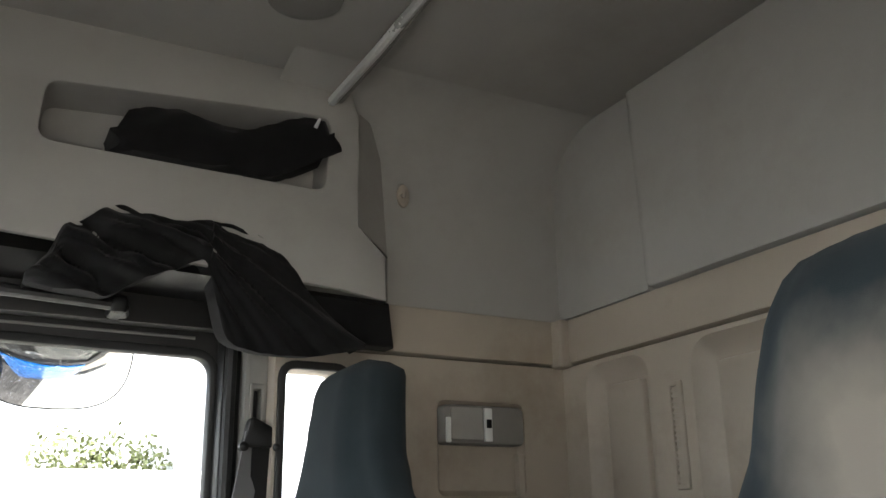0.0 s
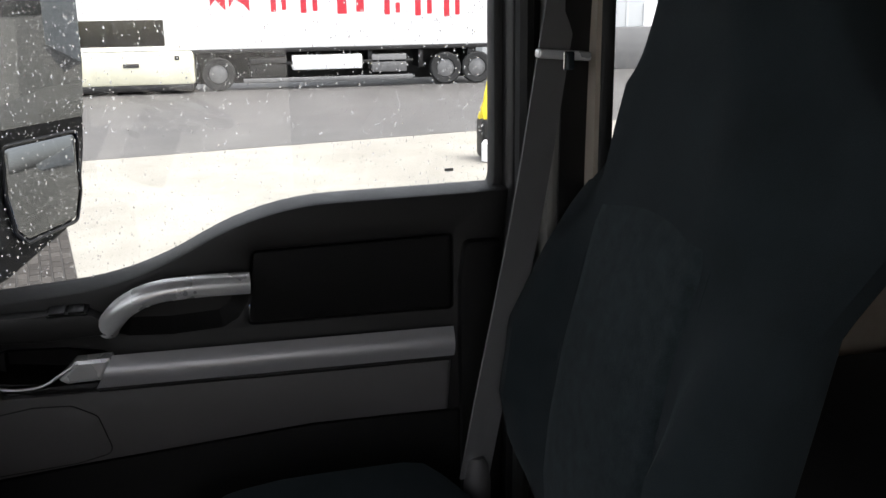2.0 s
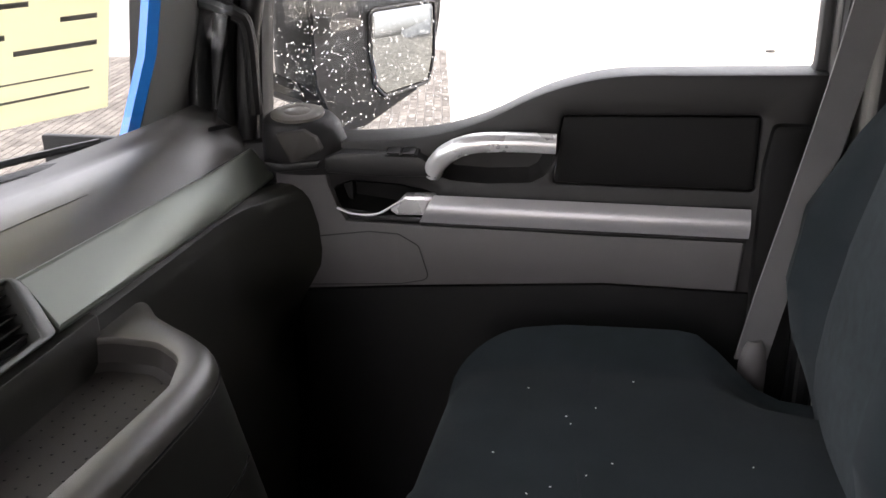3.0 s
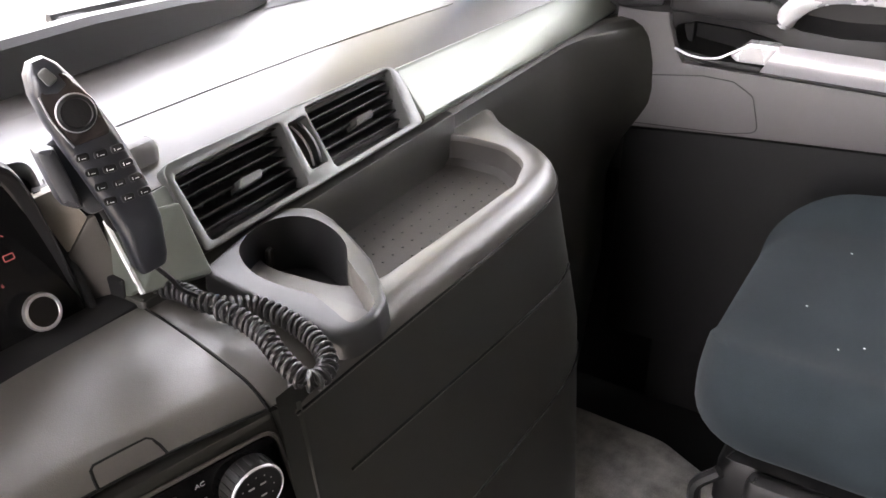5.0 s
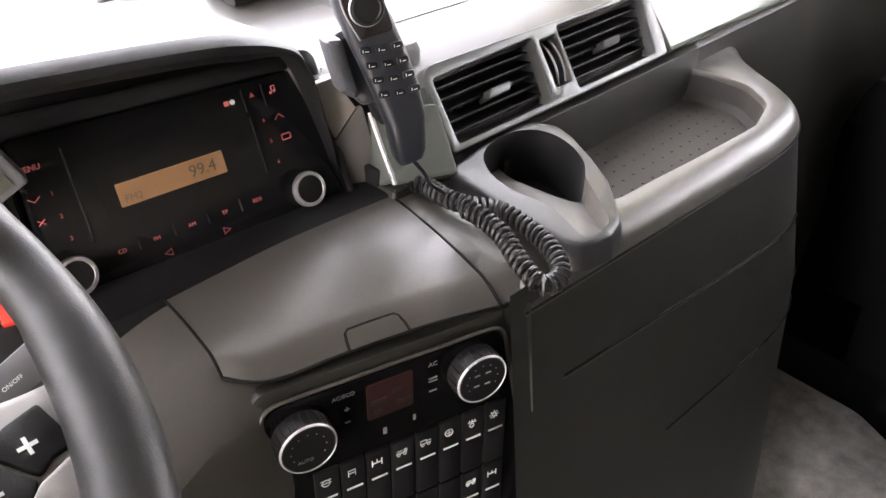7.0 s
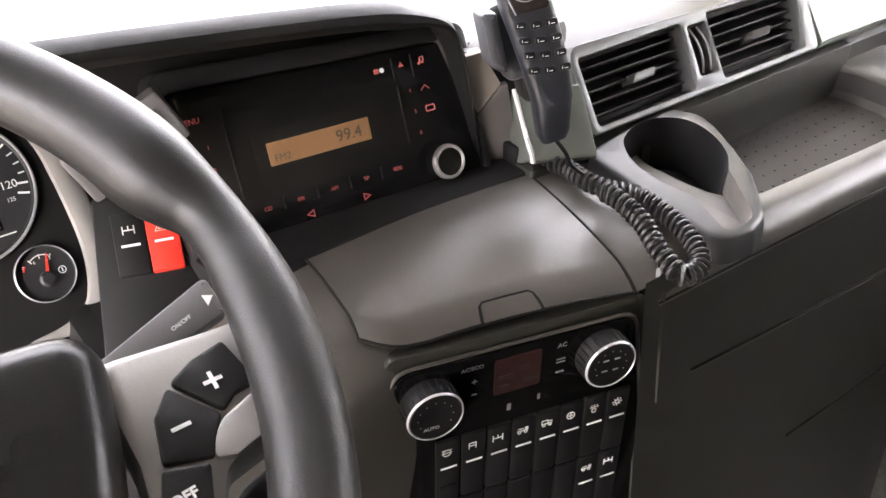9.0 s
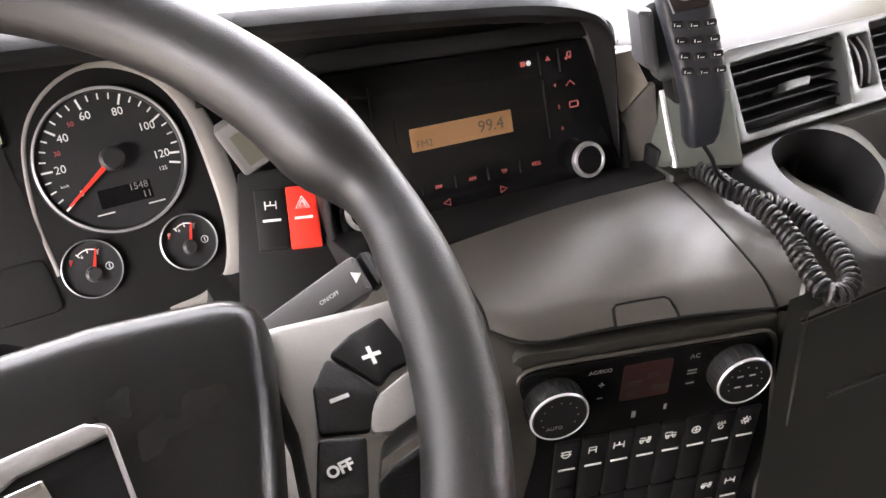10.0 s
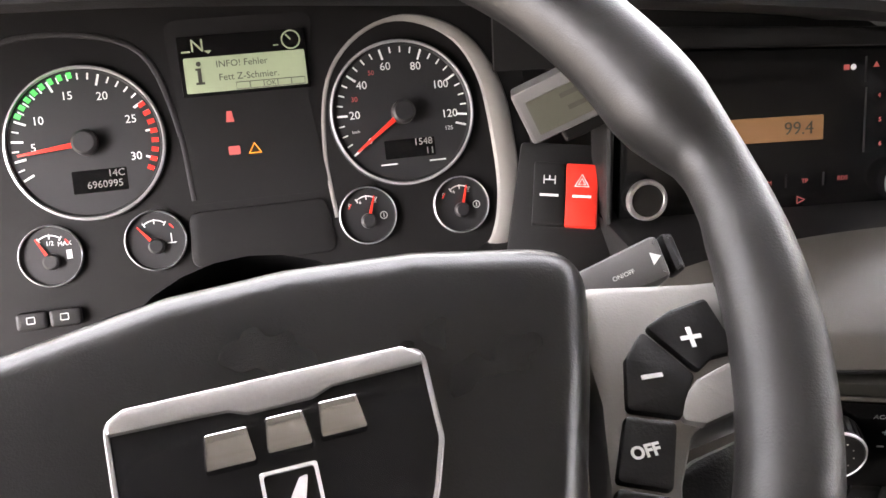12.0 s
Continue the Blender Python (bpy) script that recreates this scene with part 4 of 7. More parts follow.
part("slot_back", slab(bp, rect(0.218, 1.295, 0.242, 1.42), -0.03, -0.024), BLACK, bpil)
part("post_return", box(0.944, -0.266, FLOOR, 0.99, -0.262, 1.53, 0.001), PILLAR, bpil)
settle(bpil)
qw = plane((SIDE + 0.06, 0, 0), -Y3, Z3)
quarter = thing("window_1", "small rounded rear side window", "window", (SIDE, -0.33, 1.0), kind="structure")
part("seal", slab(side, shrunk(QWIN, -0.010), -0.005, 0.006, holes=[shrunk(QWIN, 0.006)], bevel=0.003), RUBBER, quarter)
q = part("pane", slab(qw, shrunk(QWIN, -0.01), -0.002, 0.002), GLASS, quarter)
q.visible_shadow = False
settle(quarter)

# seat belt
belt = thing("seat_belt", "grey seat belt hanging from the door post", "seat belt", (0.95, -0.15, 0.6))


def ribbon(path, width, across, thick=0.0014):
    pts = [Vector(p) for p in path]
    rings = []
    for i, p in enumerate(pts):
        t = (pts[min(i + 1, len(pts) - 1)] - pts[max(i - 1, 0)]).normalized()
        a = Vector(across[i] if isinstance(across, list) else across)
        a = (a - t * a.dot(t)).normalized() * width / 2
        n = t.cross(a).normalized() * thick
        rings.append([p - a - n, p + a - n, p + a + n, p - a + n])
    return loft(rings)


part("webbing", ribbon(bent([(0.955, -0.222, 1.325), (0.95, -0.20, 1.20), (0.945, -0.175, 1.05), (0.94, -0.145, 0.90), (0.935, -0.115, 0.76), (0.94, -0.098, 0.66)]), 0.046, (0.35, -1, 0)), WEB, belt)
part("webbing", ribbon(bent([(0.95, -0.236, 1.32), (0.962, -0.236, 1.2), (0.968, -0.235, 1.0), (0.965, -0.235, 0.7)]), 0.044, (0.2, -1, 0)), CHARCOAL, belt)
part("guide", slab(plane((0.955, -0.228, 1.315), -Y3, Z3), rounded([(-0.034, -0.016), (0.034, -0.016), (0.026, 0.022), (-0.02, 0.045), (-0.026, 0.01)], 0.012), -0.012, 0.014, bevel=0.006), BLACK, belt, "black pivoting belt guide")
for s in (-1, 1):
    part("guide_knob", lathe(plane((0.945, -0.228 - s * 0.032, 1.30), -Y3, Z3), [(0.009, -0.01), (0.009, 0.008), (0.004, 0.012), (0.0005, 0.013)], 14), BLACK, belt)
tng = part("tongue", slab(plane((0.94, -0.212, 1.197), -Y3 - Z3 * 0.08, Z3), rounded([(-0.036, -0.005), (0.030, -0.005), (0.030, 0.006), (-0.036, 0.006)], 0.004), -0.006, 0.008, bevel=0.003), SILVER, belt, "metal belt tongue")
part("tongue_tab", slab(plane((0.935, -0.212, 1.188), -Y3, Z3), rect(-0.006, -0.008, 0.008, 0.014, 0.003), -0.003, 0.004, bevel=0.001), CHROME, tng)
stalk = part("buckle_stalk", loft([[(0.935 + r * math.cos(a), -0.10 + r * 1.4 * math.sin(a), z) for a in [2 * math.pi * k / 12 for k in range(12)]] for z, r in ((0.58, 0.010), (0.60, 0.013), (0.655, 0.013), (0.68, 0.011), (0.69, 0.007))]), DOORGREY, belt, "grey belt end cover")
settle(belt)
handle2 = thing("grab_handle", "dark grab handle above the passenger door", "handle", (0.97, 0.13, 1.56))
part("bar", tube(bent([(0.985, 0.30, 1.554), (0.95, 0.285, 1.555), (0.94, 0.25, 1.554), (0.94, 0.06, 1.545), (0.955, 0.042, 1.543), (0.985, 0.035, 1.541)]), 0.014, 10, flat=0.8), CHARCOAL, handle2)
part("end_cap", box(0.925, 0.032, 1.528, 0.995, 0.064, 1.562, 0.01), BLACK, handle2)
settle(handle2)
structure("trim_door_head", [slab(plane((1.0, 0, 0), -Y3, Z3), [(-0.9, 1.535), (0.262, 1.528), (0.262, 1.62), (-0.9, 1.66)], -0.03, 0, bevel=0.006)], CHARCOAL, "dark trim over the passenger door", "trim")

# ---------- the dashboard ----------
VF = plane((0.183, 0.600, 0.860), X3, (0, 0.62, 0.78))      # vent and trim face
RF = plane((0.008, 0.641, 0.862), (0.996, -0.089, 0), (0.035, 0.388, 0.921))  # radio face
SF = plane((-0.060, 0.498, 0.715), (0.9645, -0.264, 0), Z3)  # switch stack, turned to the driver
CF = plane((-0.318, 0.718, 0.816), X3, (0, 0.545, 0.84))     # instrument face

dash = thing("dashboard", "warm grey truck dashboard with pale metallic trim", "dashboard", (0.2, 0.75, FLOOR))


def top_skin(a, b):
    x = 0.095 + 0.985 * a
    f = max(0.0, min(1.0, (x - 0.45) / 0.25))
    y0, y1 = 0.637 - 0.004 * f, max(screen_y(x) - 0.012, 0.70)
    y = y0 + (y1 - y0) * b
    z = 0.9055 - 0.0085 * f * (1 - b) ** 3 + 0.034 * b ** 0.8 + 0.010 * math.sin(math.pi * min(b * 1.4, 1)) + 0.028 * max(0, min(1, (x - 0.68) / 0.26)) ** 2 * min(1, b * 1.2) ** 1.4
    return (x, y, z)


part("top", [surface(top_skin, 40, 14)], DASHTOP, dash, "grey soft-touch dashboard top")
# document tray on top: dark back wall, pale floor
rings = []
for x, h in ((0.130, 0.004), (0.150, 0.030), (0.30, 0.028), (0.42, 0.02), (0.50, 0.010), (0.545, 0.001)):
    y = 0.838 + 0.012 * x
    rings.append([(x, y, 0.935), (x, y, 0.948 + h), (x, y + 0.008, 0.954 + h), (x, y + 0.03, 0.952 + h), (x, y + 0.06, 0.945), (x, y + 0.06, 0.935)])
part("tray_wall", loft(rings), CHARCOAL, dash, "dark back wall of the top tray")
part("wiper_cowl", [surface(lambda a, b: (-1.0 + 2.0 * a, screen_y(-1.0 + 2.0 * a) - 0.03 + 0.025 * b, 0.938 + 0.004 * math.sin(b * 3.1)), 30, 3)], BLACK, dash, "dark seam at the windscreen's foot")
# pale trim strip
part("trim_strip", slab(VF, rounded([(0.310, -0.005), (0.65, -0.009), (0.920, -0.008), (0.940, 0.047), (0.73, 0.048), (0.57, 0.052), (0.312, 0.060)], 0.004), -0.02, 0.006, bevel=0.005), STRIP, dash, "pale green-grey metallic trim strip")
part("trim_plate", slab(VF, rounded([(-0.082, -0.004), (-0.016, -0.004), (-0.006, 0.058), (-0.072, 0.056)], 0.004), -0.02, 0.003, bevel=0.003), STRIP, dash)
part("shadow_gap", [box(0.10, 0.612, 0.842, 1.09, 0.66, 0.862, 0.002)], BLACK, dash)


def knee(a, b):
    """The passenger's knee panel, swelling out at the door end."""
    x = 0.555 + 0.461 * a
    prof = [(0.628, 0.852), (0.610, 0.850), (0.600, 0.842), (0.596, 0.82), (0.592, 0.76), (0.586, 0.70), (0.580, 0.64), (0.575, 0.45), (0.60, 0.20)]
    k = min(int(b * 8), 7)
    t = b * 8 - k
    y = prof[k][0] * (1 - t) + prof[k + 1][0] * t
    z = prof[k][1] * (1 - t) + prof[k + 1][1] * t
    swell = float(np.interp(z, [0.60, 0.66, 0.70, 0.725, 0.75, 0.79, 0.83, 0.852], [0.0, 0.022, 0.050, 0.066, 0.072, 0.072, 0.064, 0.050]))
    f = max(0, (a - 0.62) / 0.38)
    return (x, y - swell * f ** 2.2, z)


def knee_end(a, b):
    """The panel's rounded return to the door."""
    x, y, z = knee(1.0, b)
    return (x + 0.006 * math.sin(a * math.pi / 2), y + 0.07 * a * a, z)


part("knee_panel", [surface(knee, 40, 64), surface(knee_end, 8, 64)], DASHLOW, dash, "dark olive-grey passenger knee panel")
part("strip_cap", [slab(plane((1.0, 0, 0), -Y3, Z3), rounded([(-0.574, 0.930), (-0.552, 0.884), (-0.503, 0.907), (-0.512, 0.926), (-0.530, 0.936)], 0.005), -0.05, 0.0, bevel=0.004)], TRAY, dash, "dull grey end cap of the trim strip")
part("cap_foot", [slab(plane((1.0, 0, 0), -Y3, Z3), rounded([(-0.60, 0.890), (-0.575, 0.872), (-0.512, 0.880), (-0.506, 0.893), (-0.562, 0.886)], 0.003), -0.05, 0.002, bevel=0.003)], BLACK, dash)

# vents
vent_holes = [rounded([(-0.005, 0.001), (0.119, 0.001), (0.1295, 0.062), (-0.001, 0.060)], 0.004), rounded([(0.160, 0.001), (0.2865, 0.001), (0.305, 0.062), (0.1665, 0.064)], 0.004), rounded([(0.1315, 0.010), (0.1555, 0.010), (0.1625, 0.057), (0.1365, 0.057)], 0.003)]
part("vent_frame", slab(VF, rounded([(-0.0165, -0.005, 0.006), (0.306, -0.005, 0.008), (0.322, 0.066, 0.024), (-0.008, 0.072, 0.016)], 0.01), -0.025, 0.007, holes=vent_holes, bevel=0.0016), VENTGREY, dash, "satin silver double vent frame")
for x0, x1, s0, s1 in ((-0.005, 0.119, 0.066, 0.172), (0.160, 0.2865, 0.103, 0.303)):
    part("vent_box", slab(VF, rect(x0 - 0.004, -0.002, x1 + 0.020, 0.066), -0.06, -0.05), HOUSING, dash)
    sides = rounded([(x0 - 0.002, -0.001), (x1 + 0.001, -0.001), (x1 + 0.061 * s1 + 0.001, 0.064), (x0 + 0.061 * s0 - 0.002, 0.064)], 0.006)
    part("vent_duct", moved(loft([[(x, y, w) for x, y in sides] for w in (-0.002, -0.055)], True, False), VF), BLACK, dash)
    for k in range(6):
        v = 0.005 + k * 0.0103
        part("vent_slat", slab(VF @ Matrix.Translation((0, v, -0.014)) @ Matrix.Rotation(radians(-64), 4, "X"), rect(x0 + s0 * v, -0.010, x1 + s1 * v, 0.010, 0.001), -0.0008, 0.0008, bevel=0.0005), BLACK, dash)
    for k in range(9):
        part("vent_vane", slab(VF, rect(x0 + 0.012 + k * 0.0135, 0.002, x0 + 0.0135 + k * 0.0135, 0.060), -0.045, -0.030), HOUSING, dash)
    c = (x0 + x1) / 2 + 0.009
    part("vent_tab", slab(VF, rounded([(c - 0.018, 0.025), (c + 0.012, 0.026), (c + 0.018, 0.034), (c - 0.009, 0.034)], 0.003), -0.01, 0.006, bevel=0.002), VENTGREY if x0 < 0 else TRAY, dash, "silver vent tab" if x0 < 0 else "dark grey vent tab")
part("vent_back", slab(VF, rect(0.128, 0.006, 0.167, 0.060), -0.03, -0.010), DASHLOW, dash)
for k in range(3):
    u = 0.1335 + k * 0.0110
    part("vent_wheel", tube(bent([VF @ Vector((u + 0.00013 * q * q, 0.013 + q * 0.0105, 0.0045 - 0.0016 * (q - 2) ** 2)) for q in range(5)], 4), 0.0012, 6), SATIN, dash, "thin silver vent wheel")

# tray console ahead of the passenger
edge_pts = bent([(0.100, 0.452, 0), (0.20, 0.449, 0), (0.30, 0.4455, 0), (0.40, 0.4425, 0), (0.47, 0.4425, 0), (0.520, 0.450, 0), (0.556, 0.468, 0), (0.582, 0.498, 0), (0.604, 0.534, 0), (0.628, 0.568, 0), (0.668, 0.604, 0)], 9)
plan_top = [(0.100, 0.625)] + [(p.x, p.y) for p in edge_pts] + [(0.690, 0.625)]
well = rounded([(0.215, 0.605), (0.225, 0.486), (0.380, 0.476), (0.468, 0.472), (0.521, 0.488), (0.549, 0.527), (0.552, 0.605)], 0.045, 14)
rv, rf = sheet(shrunk(plan_top, 0.020), [shrunk(well, -0.0030)])
rim_rings = [[(x, y, z) for x, y in shrunk(plan_top, d)] for d, z in ((0.0, 0.8055), (0.0012, 0.8105), (0.0042, 0.8165), (0.0085, 0.8215), (0.0140, 0.8252), (0.020, 0.8268))]
lip_rings = [[(x, y, z) for x, y in shrunk(well, d)] for d, z in ((-0.0030, 0.8268), (-0.0012, 0.8262), (-0.0002, 0.8245), (0.0, 0.8195))]
console = part("tray_console", [([(x, y, 0.8268) for x, y in rv], rf), loft(rim_rings, True, False), loft(lip_rings, True, False)], DASH, dash, "grey tray console with a raised rim")
rings = [[(x, y, 0.8195) for x, y in well], [(x, y, 0.800) for x, y in shrunk(well, 0.003)], [(x, y, 0.793) for x, y in shrunk(well, 0.010)]]
part("tray_side", loft(rings, True, False), TRAY, console)
fv, ff = sheet(shrunk(well, 0.009))
part("tray_floor", ([(x, y, 0.7932) for x, y in fv], ff), TRAY, console)
dots = []
for i in range(16):
    for j in range(6):
        x, y = 0.27 + i * 0.0165 + (0.008 if j % 2 else 0), 0.497 + j * 0.0165
        if y < 0.592 and x < 0.54 - max(0, 0.525 - y) * 1.2:
            dots.append(lathe(plane((x, y, 0.7930), X3, Y3), [(0.0016, 0), (0.0010, 0.0009), (0.0002, 0.001)], 8))
part("tray_dimples", dots, CHARCOAL, console)
part("tray_back", [box(0.10, 0.592, 0.785, 0.556, 0.625, 0.850, 0.004)], DASHLOW, console)


def console_side(a, b):
    """The console's front and side below the seam, spreading towards the floor."""
    k = a * (len(plan_top) - 1)
    i = min(int(k), len(plan_top) - 2)
    t = k - i
    x = plan_top[i][0] * (1 - t) + plan_top[i + 1][0] * t
    y = plan_top[i][1] * (1 - t) + plan_top[i + 1][1] * t
    z = 0.8045 - 0.655 * b
    d = 0.8045 - z
    f = max(0, min(1, (x - 0.1) / 0.48))
    return (x + (0.26 * min(d, 0.20) - 0.10 * max(0, d - 0.20)) * f ** 2, y - 0.10 * d * max(0.2, min(1, (0.62 - y) / 0.12)) + 0.0006, z)


def front_only(a, b):
    return console_side(0.01 + 0.98 * a, b)


part("console_front", [surface(front_only, 120, 20)], DASHLOW, dash, "dark olive-grey console front")
seam_dark, seam_glint = [], []
for a0, a1, z0, slope in ((0.005, 0.90, 0.8045, 0.0), (0.055, 0.53, 0.7245, -0.060), (0.20, 0.575, 0.562, 0.020)):
    pts = []
    for k in range(121):
        a = a0 + (a1 - a0) * k / 120
        x = console_side(a, 0.0)[0]
        z = z0 + slope * (x - 0.10) if slope else z0
        pts.append(Vector(console_side(a, (0.8045 - z) / 0.655)) + Vector((0.0004, -0.0008, 0)))
    seam_dark.append(tube(pts, 0.0013, 6))
    # paler tube under each seam, standing in for light caught along it
    seam_glint.append(tube([p + Vector((0.0002, -0.0003, -0.0019)) for p in pts], 0.0007, 6))
part("console_seams", seam_dark, HOUSING, dash)
part("seam_edges", seam_glint, DASH, dash)

# cup holder on the tray's near end
cup = thing("cup_holder", "dark grey plastic cup holder with a spout-like notch", "cup holder", (0.22, 0.54, 0.80))


def cup_top(x, y, d=0.0):
    """The cup holder's top face, tipped towards the driver."""
    return Vector((x, y, 0.848 + 0.10 * (y - 0.5) - d))


cup_out = rounded([(0.1515, 0.583, 0.012), (0.2204, 0.5955), (0.266, 0.5955, 0.016), (0.2835, 0.575, 0.02), (0.2790, 0.552), (0.2655, 0.522), (0.2475, 0.489), (0.2270, 0.466), (0.2075, 0.4465), (0.186, 0.4400, 0.012), (0.1500, 0.4440, 0.022), (0.1490, 0.52)], 0.02, 8)
HOLE = [(0.1780, 0.494), (0.1745, 0.508), (0.1712, 0.527), (0.1715, 0.545), (0.1785, 0.564), (0.192, 0.580), (0.2147, 0.5895), (0.2366, 0.590), (0.256, 0.581), (0.2655, 0.5645), (0.2630, 0.541), (0.2508, 0.518), (0.2328, 0.502)]
NOTCH = [(0.2328, 0.502), (0.2205, 0.483), (0.2075, 0.463), (0.196, 0.4510), (0.178, 0.4480), (0.1665, 0.4520), (0.1715, 0.472), (0.1780, 0.494)]
hole_curve = [(p.x, p.y) for p in bent([(x, y, 0) for x, y in HOLE], 6)]
notch_curve = [(p.x, p.y) for p in bent([(x, y, 0) for x, y in NOTCH], 6)]
fv, ff = sheet(shrunk(cup_out, 0.005), [hole_curve + notch_curve[1:-1]])
top_face = ([cup_top(x, y) for x, y in fv], ff)
rings = [[cup_top(x, y, dz) for x, y in shrunk(cup_out, d)] for d, dz in ((0.005, 0.0), (0.0025, 0.0008), (0.0007, 0.0026), (0.0, 0.005))]
for f, z in ((1.015, 0.838), (1.035, 0.826), (1.045, 0.8215)):
    rings.append([(0.215 + (p.x - 0.215) * f, 0.52 + (p.y - 0.52) * f, min(p.z - 0.002, z)) for p in rings[3]])
part("body", [top_face, loft(rings, True, False)], CUPGREY, cup)
# the well under the hole, narrowing to a flat bottom with a raised ring
loop = hole_curve + [((1 - k / 8) * 0.2328 + k / 8 * 0.1780, (1 - k / 8) * 0.502 + k / 8 * 0.494) for k in range(1, 8)]
rings = []
for f, d in ((1.0, 0.0), (0.995, 0.004), (0.97, 0.02), (0.93, 0.05)):
    ring = []
    for k, (x, y) in enumerate(loop):
        low = 0.048 if k >= len(hole_curve) else 0.0
        ring.append(cup_top(0.2185 + (x - 0.2185) * f, 0.542 + (y - 0.542) * f, max(d, low)))
    rings.append(ring)
part("well", loft(rings, True, False), BLACK, cup)
fv, ff = sheet([(p.x, p.y) for p in rings[-1]])
part("bottom", ([cup_top(x, y, 0.0498) for x, y in fv], ff), BLACK, cup)
part("bottom_ring", lathe(plane(cup_top(0.214, 0.532, 0.0496), X3, Y3 + Z3 * 0.1), [(0.030, 0), (0.030, 0.005), (0.026, 0.005), (0.026, 0.0)], 32), CUPGREY, cup)
# the scooped lip that runs down into the well
lip_mouth = [((1 - k / (len(notch_curve) - 1)) * 0.2328 + k / (len(notch_curve) - 1) * 0.1780, (1 - k / (len(notch_curve) - 1)) * 0.502 + k / (len(notch_curve) - 1) * 0.494) for k in range(len(notch_curve))]
rows = []
for f, d in ((0.0, 0.0), (0.03, 0.009), (0.10, 0.015), (0.28, 0.019), (0.40, 0.023), (0.55, 0.044), (1.0, 0.049)):
    rows.append([cup_top(a[0] + (b[0] - a[0]) * f, a[1] + (b[1] - a[1]) * f, d * min(1, 8 * min(k, len(notch_curve) - 1 - k) / len(notch_curve) + 0.001)) for k, (a, b) in enumerate(zip(notch_curve, lip_mouth))])
part("lip_scoop", loft(rows, False, False), SPOKEDIM, cup, "scooped lip running into the well")
part("spring_clip", moved(box(-0.004, -0.002, -0.038, 0.004, 0.003, -0.020, 0.002), Matrix.Translation(cup_top(0.229, 0.583)) @ Matrix.Rotation(0.3, 4, "Z")), CHARCOAL, cup)
settle(cup)


# middle: lid, stack and the flanks
def lid_edge(s):
    """The lid's front edge in plan, along the stack."""
    p = SF @ Vector((-0.050 + 0.200 * s, 0, 0))
    return p.x, p.y


def lid_skin(a, b):
    fx, fy = lid_edge(a)
    bx, by = -0.100 + 0.206 * a, 0.622
    e = b
    fy += 0.014 * max(0, 1 - a / 0.12) ** 2
    x, y = bx + (fx - bx) * e, by + (fy + 0.004 - by) * e
    z = 0.843 + 0.007 * (1 - (2 * a - 1) ** 2) * b ** 0.5 + 0.003 * math.sin(math.pi * b * 0.8) - 0.020 * b ** 1.8 - 0.009 * max(0, (b - 0.84) / 0.16) ** 2 + 0.010 * max(0, 1 - a / 0.2) ** 1.5 * b ** 2
    return (x, y, z)


part("lid", [surface(lid_skin, 24, 75)], DASH, dash, "grey convex storage lid")
part("lid_tab", [surface(lambda a, b: Vector(lid_skin(0.405 + 0.212 * a + 0.02 * (1 - b) * (0.5 - a), 0.925 + 0.075 * b)) + Vector((0, -0.0008, 0.0012)), 8, 10)], DASH, dash)
tab_edge = [lid_skin(a, b) for a, b in ((0.398, 1.0), (0.403, 0.965), (0.410, 0.934), (0.424, 0.921), (0.51, 0.920), (0.598, 0.921), (0.612, 0.934), (0.622, 0.965), (0.628, 1.0))]
part("lid_tab_gap", tube([Vector(p) + Vector((0, -0.0004, 0.0006)) for p in tab_edge], 0.0011, 6), HOUSING, dash)
lid_edges = [[lid_skin(0.999, k / 40) for k in range(41)], [lid_skin(0.001, k / 40) for k in range(41)], [lid_skin(k / 40, 1.0) for k in range(41)]]
part("lid_seam", [tube([Vector(p) + Vector((0, 0, -0.0003)) for p in pts], 0.0012, 6) for pts in lid_edges], HOUSING, dash)
# flank to the right of the lid, running into the tray console
def flank(a, b):
    inner_edge = Vector(lid_skin(1.0, b))
    outer_edge = Vector((0.205, 0.622 - 0.173 * b, 0.8285 - 0.010 * max(0, (b - 0.92) / 0.08) ** 2))
    p = inner_edge.lerp(outer_edge, a)
    return p + Vector((0.0022 * (1 - a), 0, -0.0008 + 0.003 * math.sin(math.pi * a)))


part("lid_flank", [surface(flank, 14, 40)], DASH, dash)
part("flank_front", [surface(lambda a, b: (0.085 + 0.05 * a, 0.4545 - 0.06 * b, 0.828 - 0.60 * b), 4, 8)], DASHLOW, dash)


def left_flank(a, b):
    """From the lid's left side to the steering column."""
    x = -0.098 - 0.16 * a + 0.02 * b * (1 - a)
    y = 0.622 - (0.112 + 0.02 * a) * b
    z = 0.838 + 0.004 * math.sin(math.pi * b) - 0.03 * b ** 4 - 0.075 * a ** 1.6
    return (x, y, z)


part("column_flank", [surface(left_flank, 16, 16), surface(lambda a, b: Vector(left_flank(a, 1.0)) + Vector((0, -0.014 * math.sin(min(1, b * 6) * math.pi / 2) + 0.03 * b, -0.55 * b)), 16, 40)], DASH, dash)
stack_out = rounded([(0.0, -0.56), (0.184, -0.56), (0.184, -0.08), (0.150, 0.100), (-0.044, 0.100, 0.012), (-0.044, -0.56)], 0.006)
part("stack_face", slab(SF, stack_out, -0.03, 0.0, bevel=0.004), DASHLOW, dash)



def stack_return(a, b):
    """The narrow strip that turns from the stack to the console's front."""
    v = 0.098 - 0.62 * b
    p = SF @ Vector((float(np.interp(v, [-0.08, 0.100], [0.183, 0.150])), v, -0.003))
    q = Vector((0.106, 0.4505 - 0.10 * (0.8045 - p.z), p.z))
    return p.lerp(q, a) if q.x > p.x else p + Vector((0.012 * a, 0.004 * a, 0))


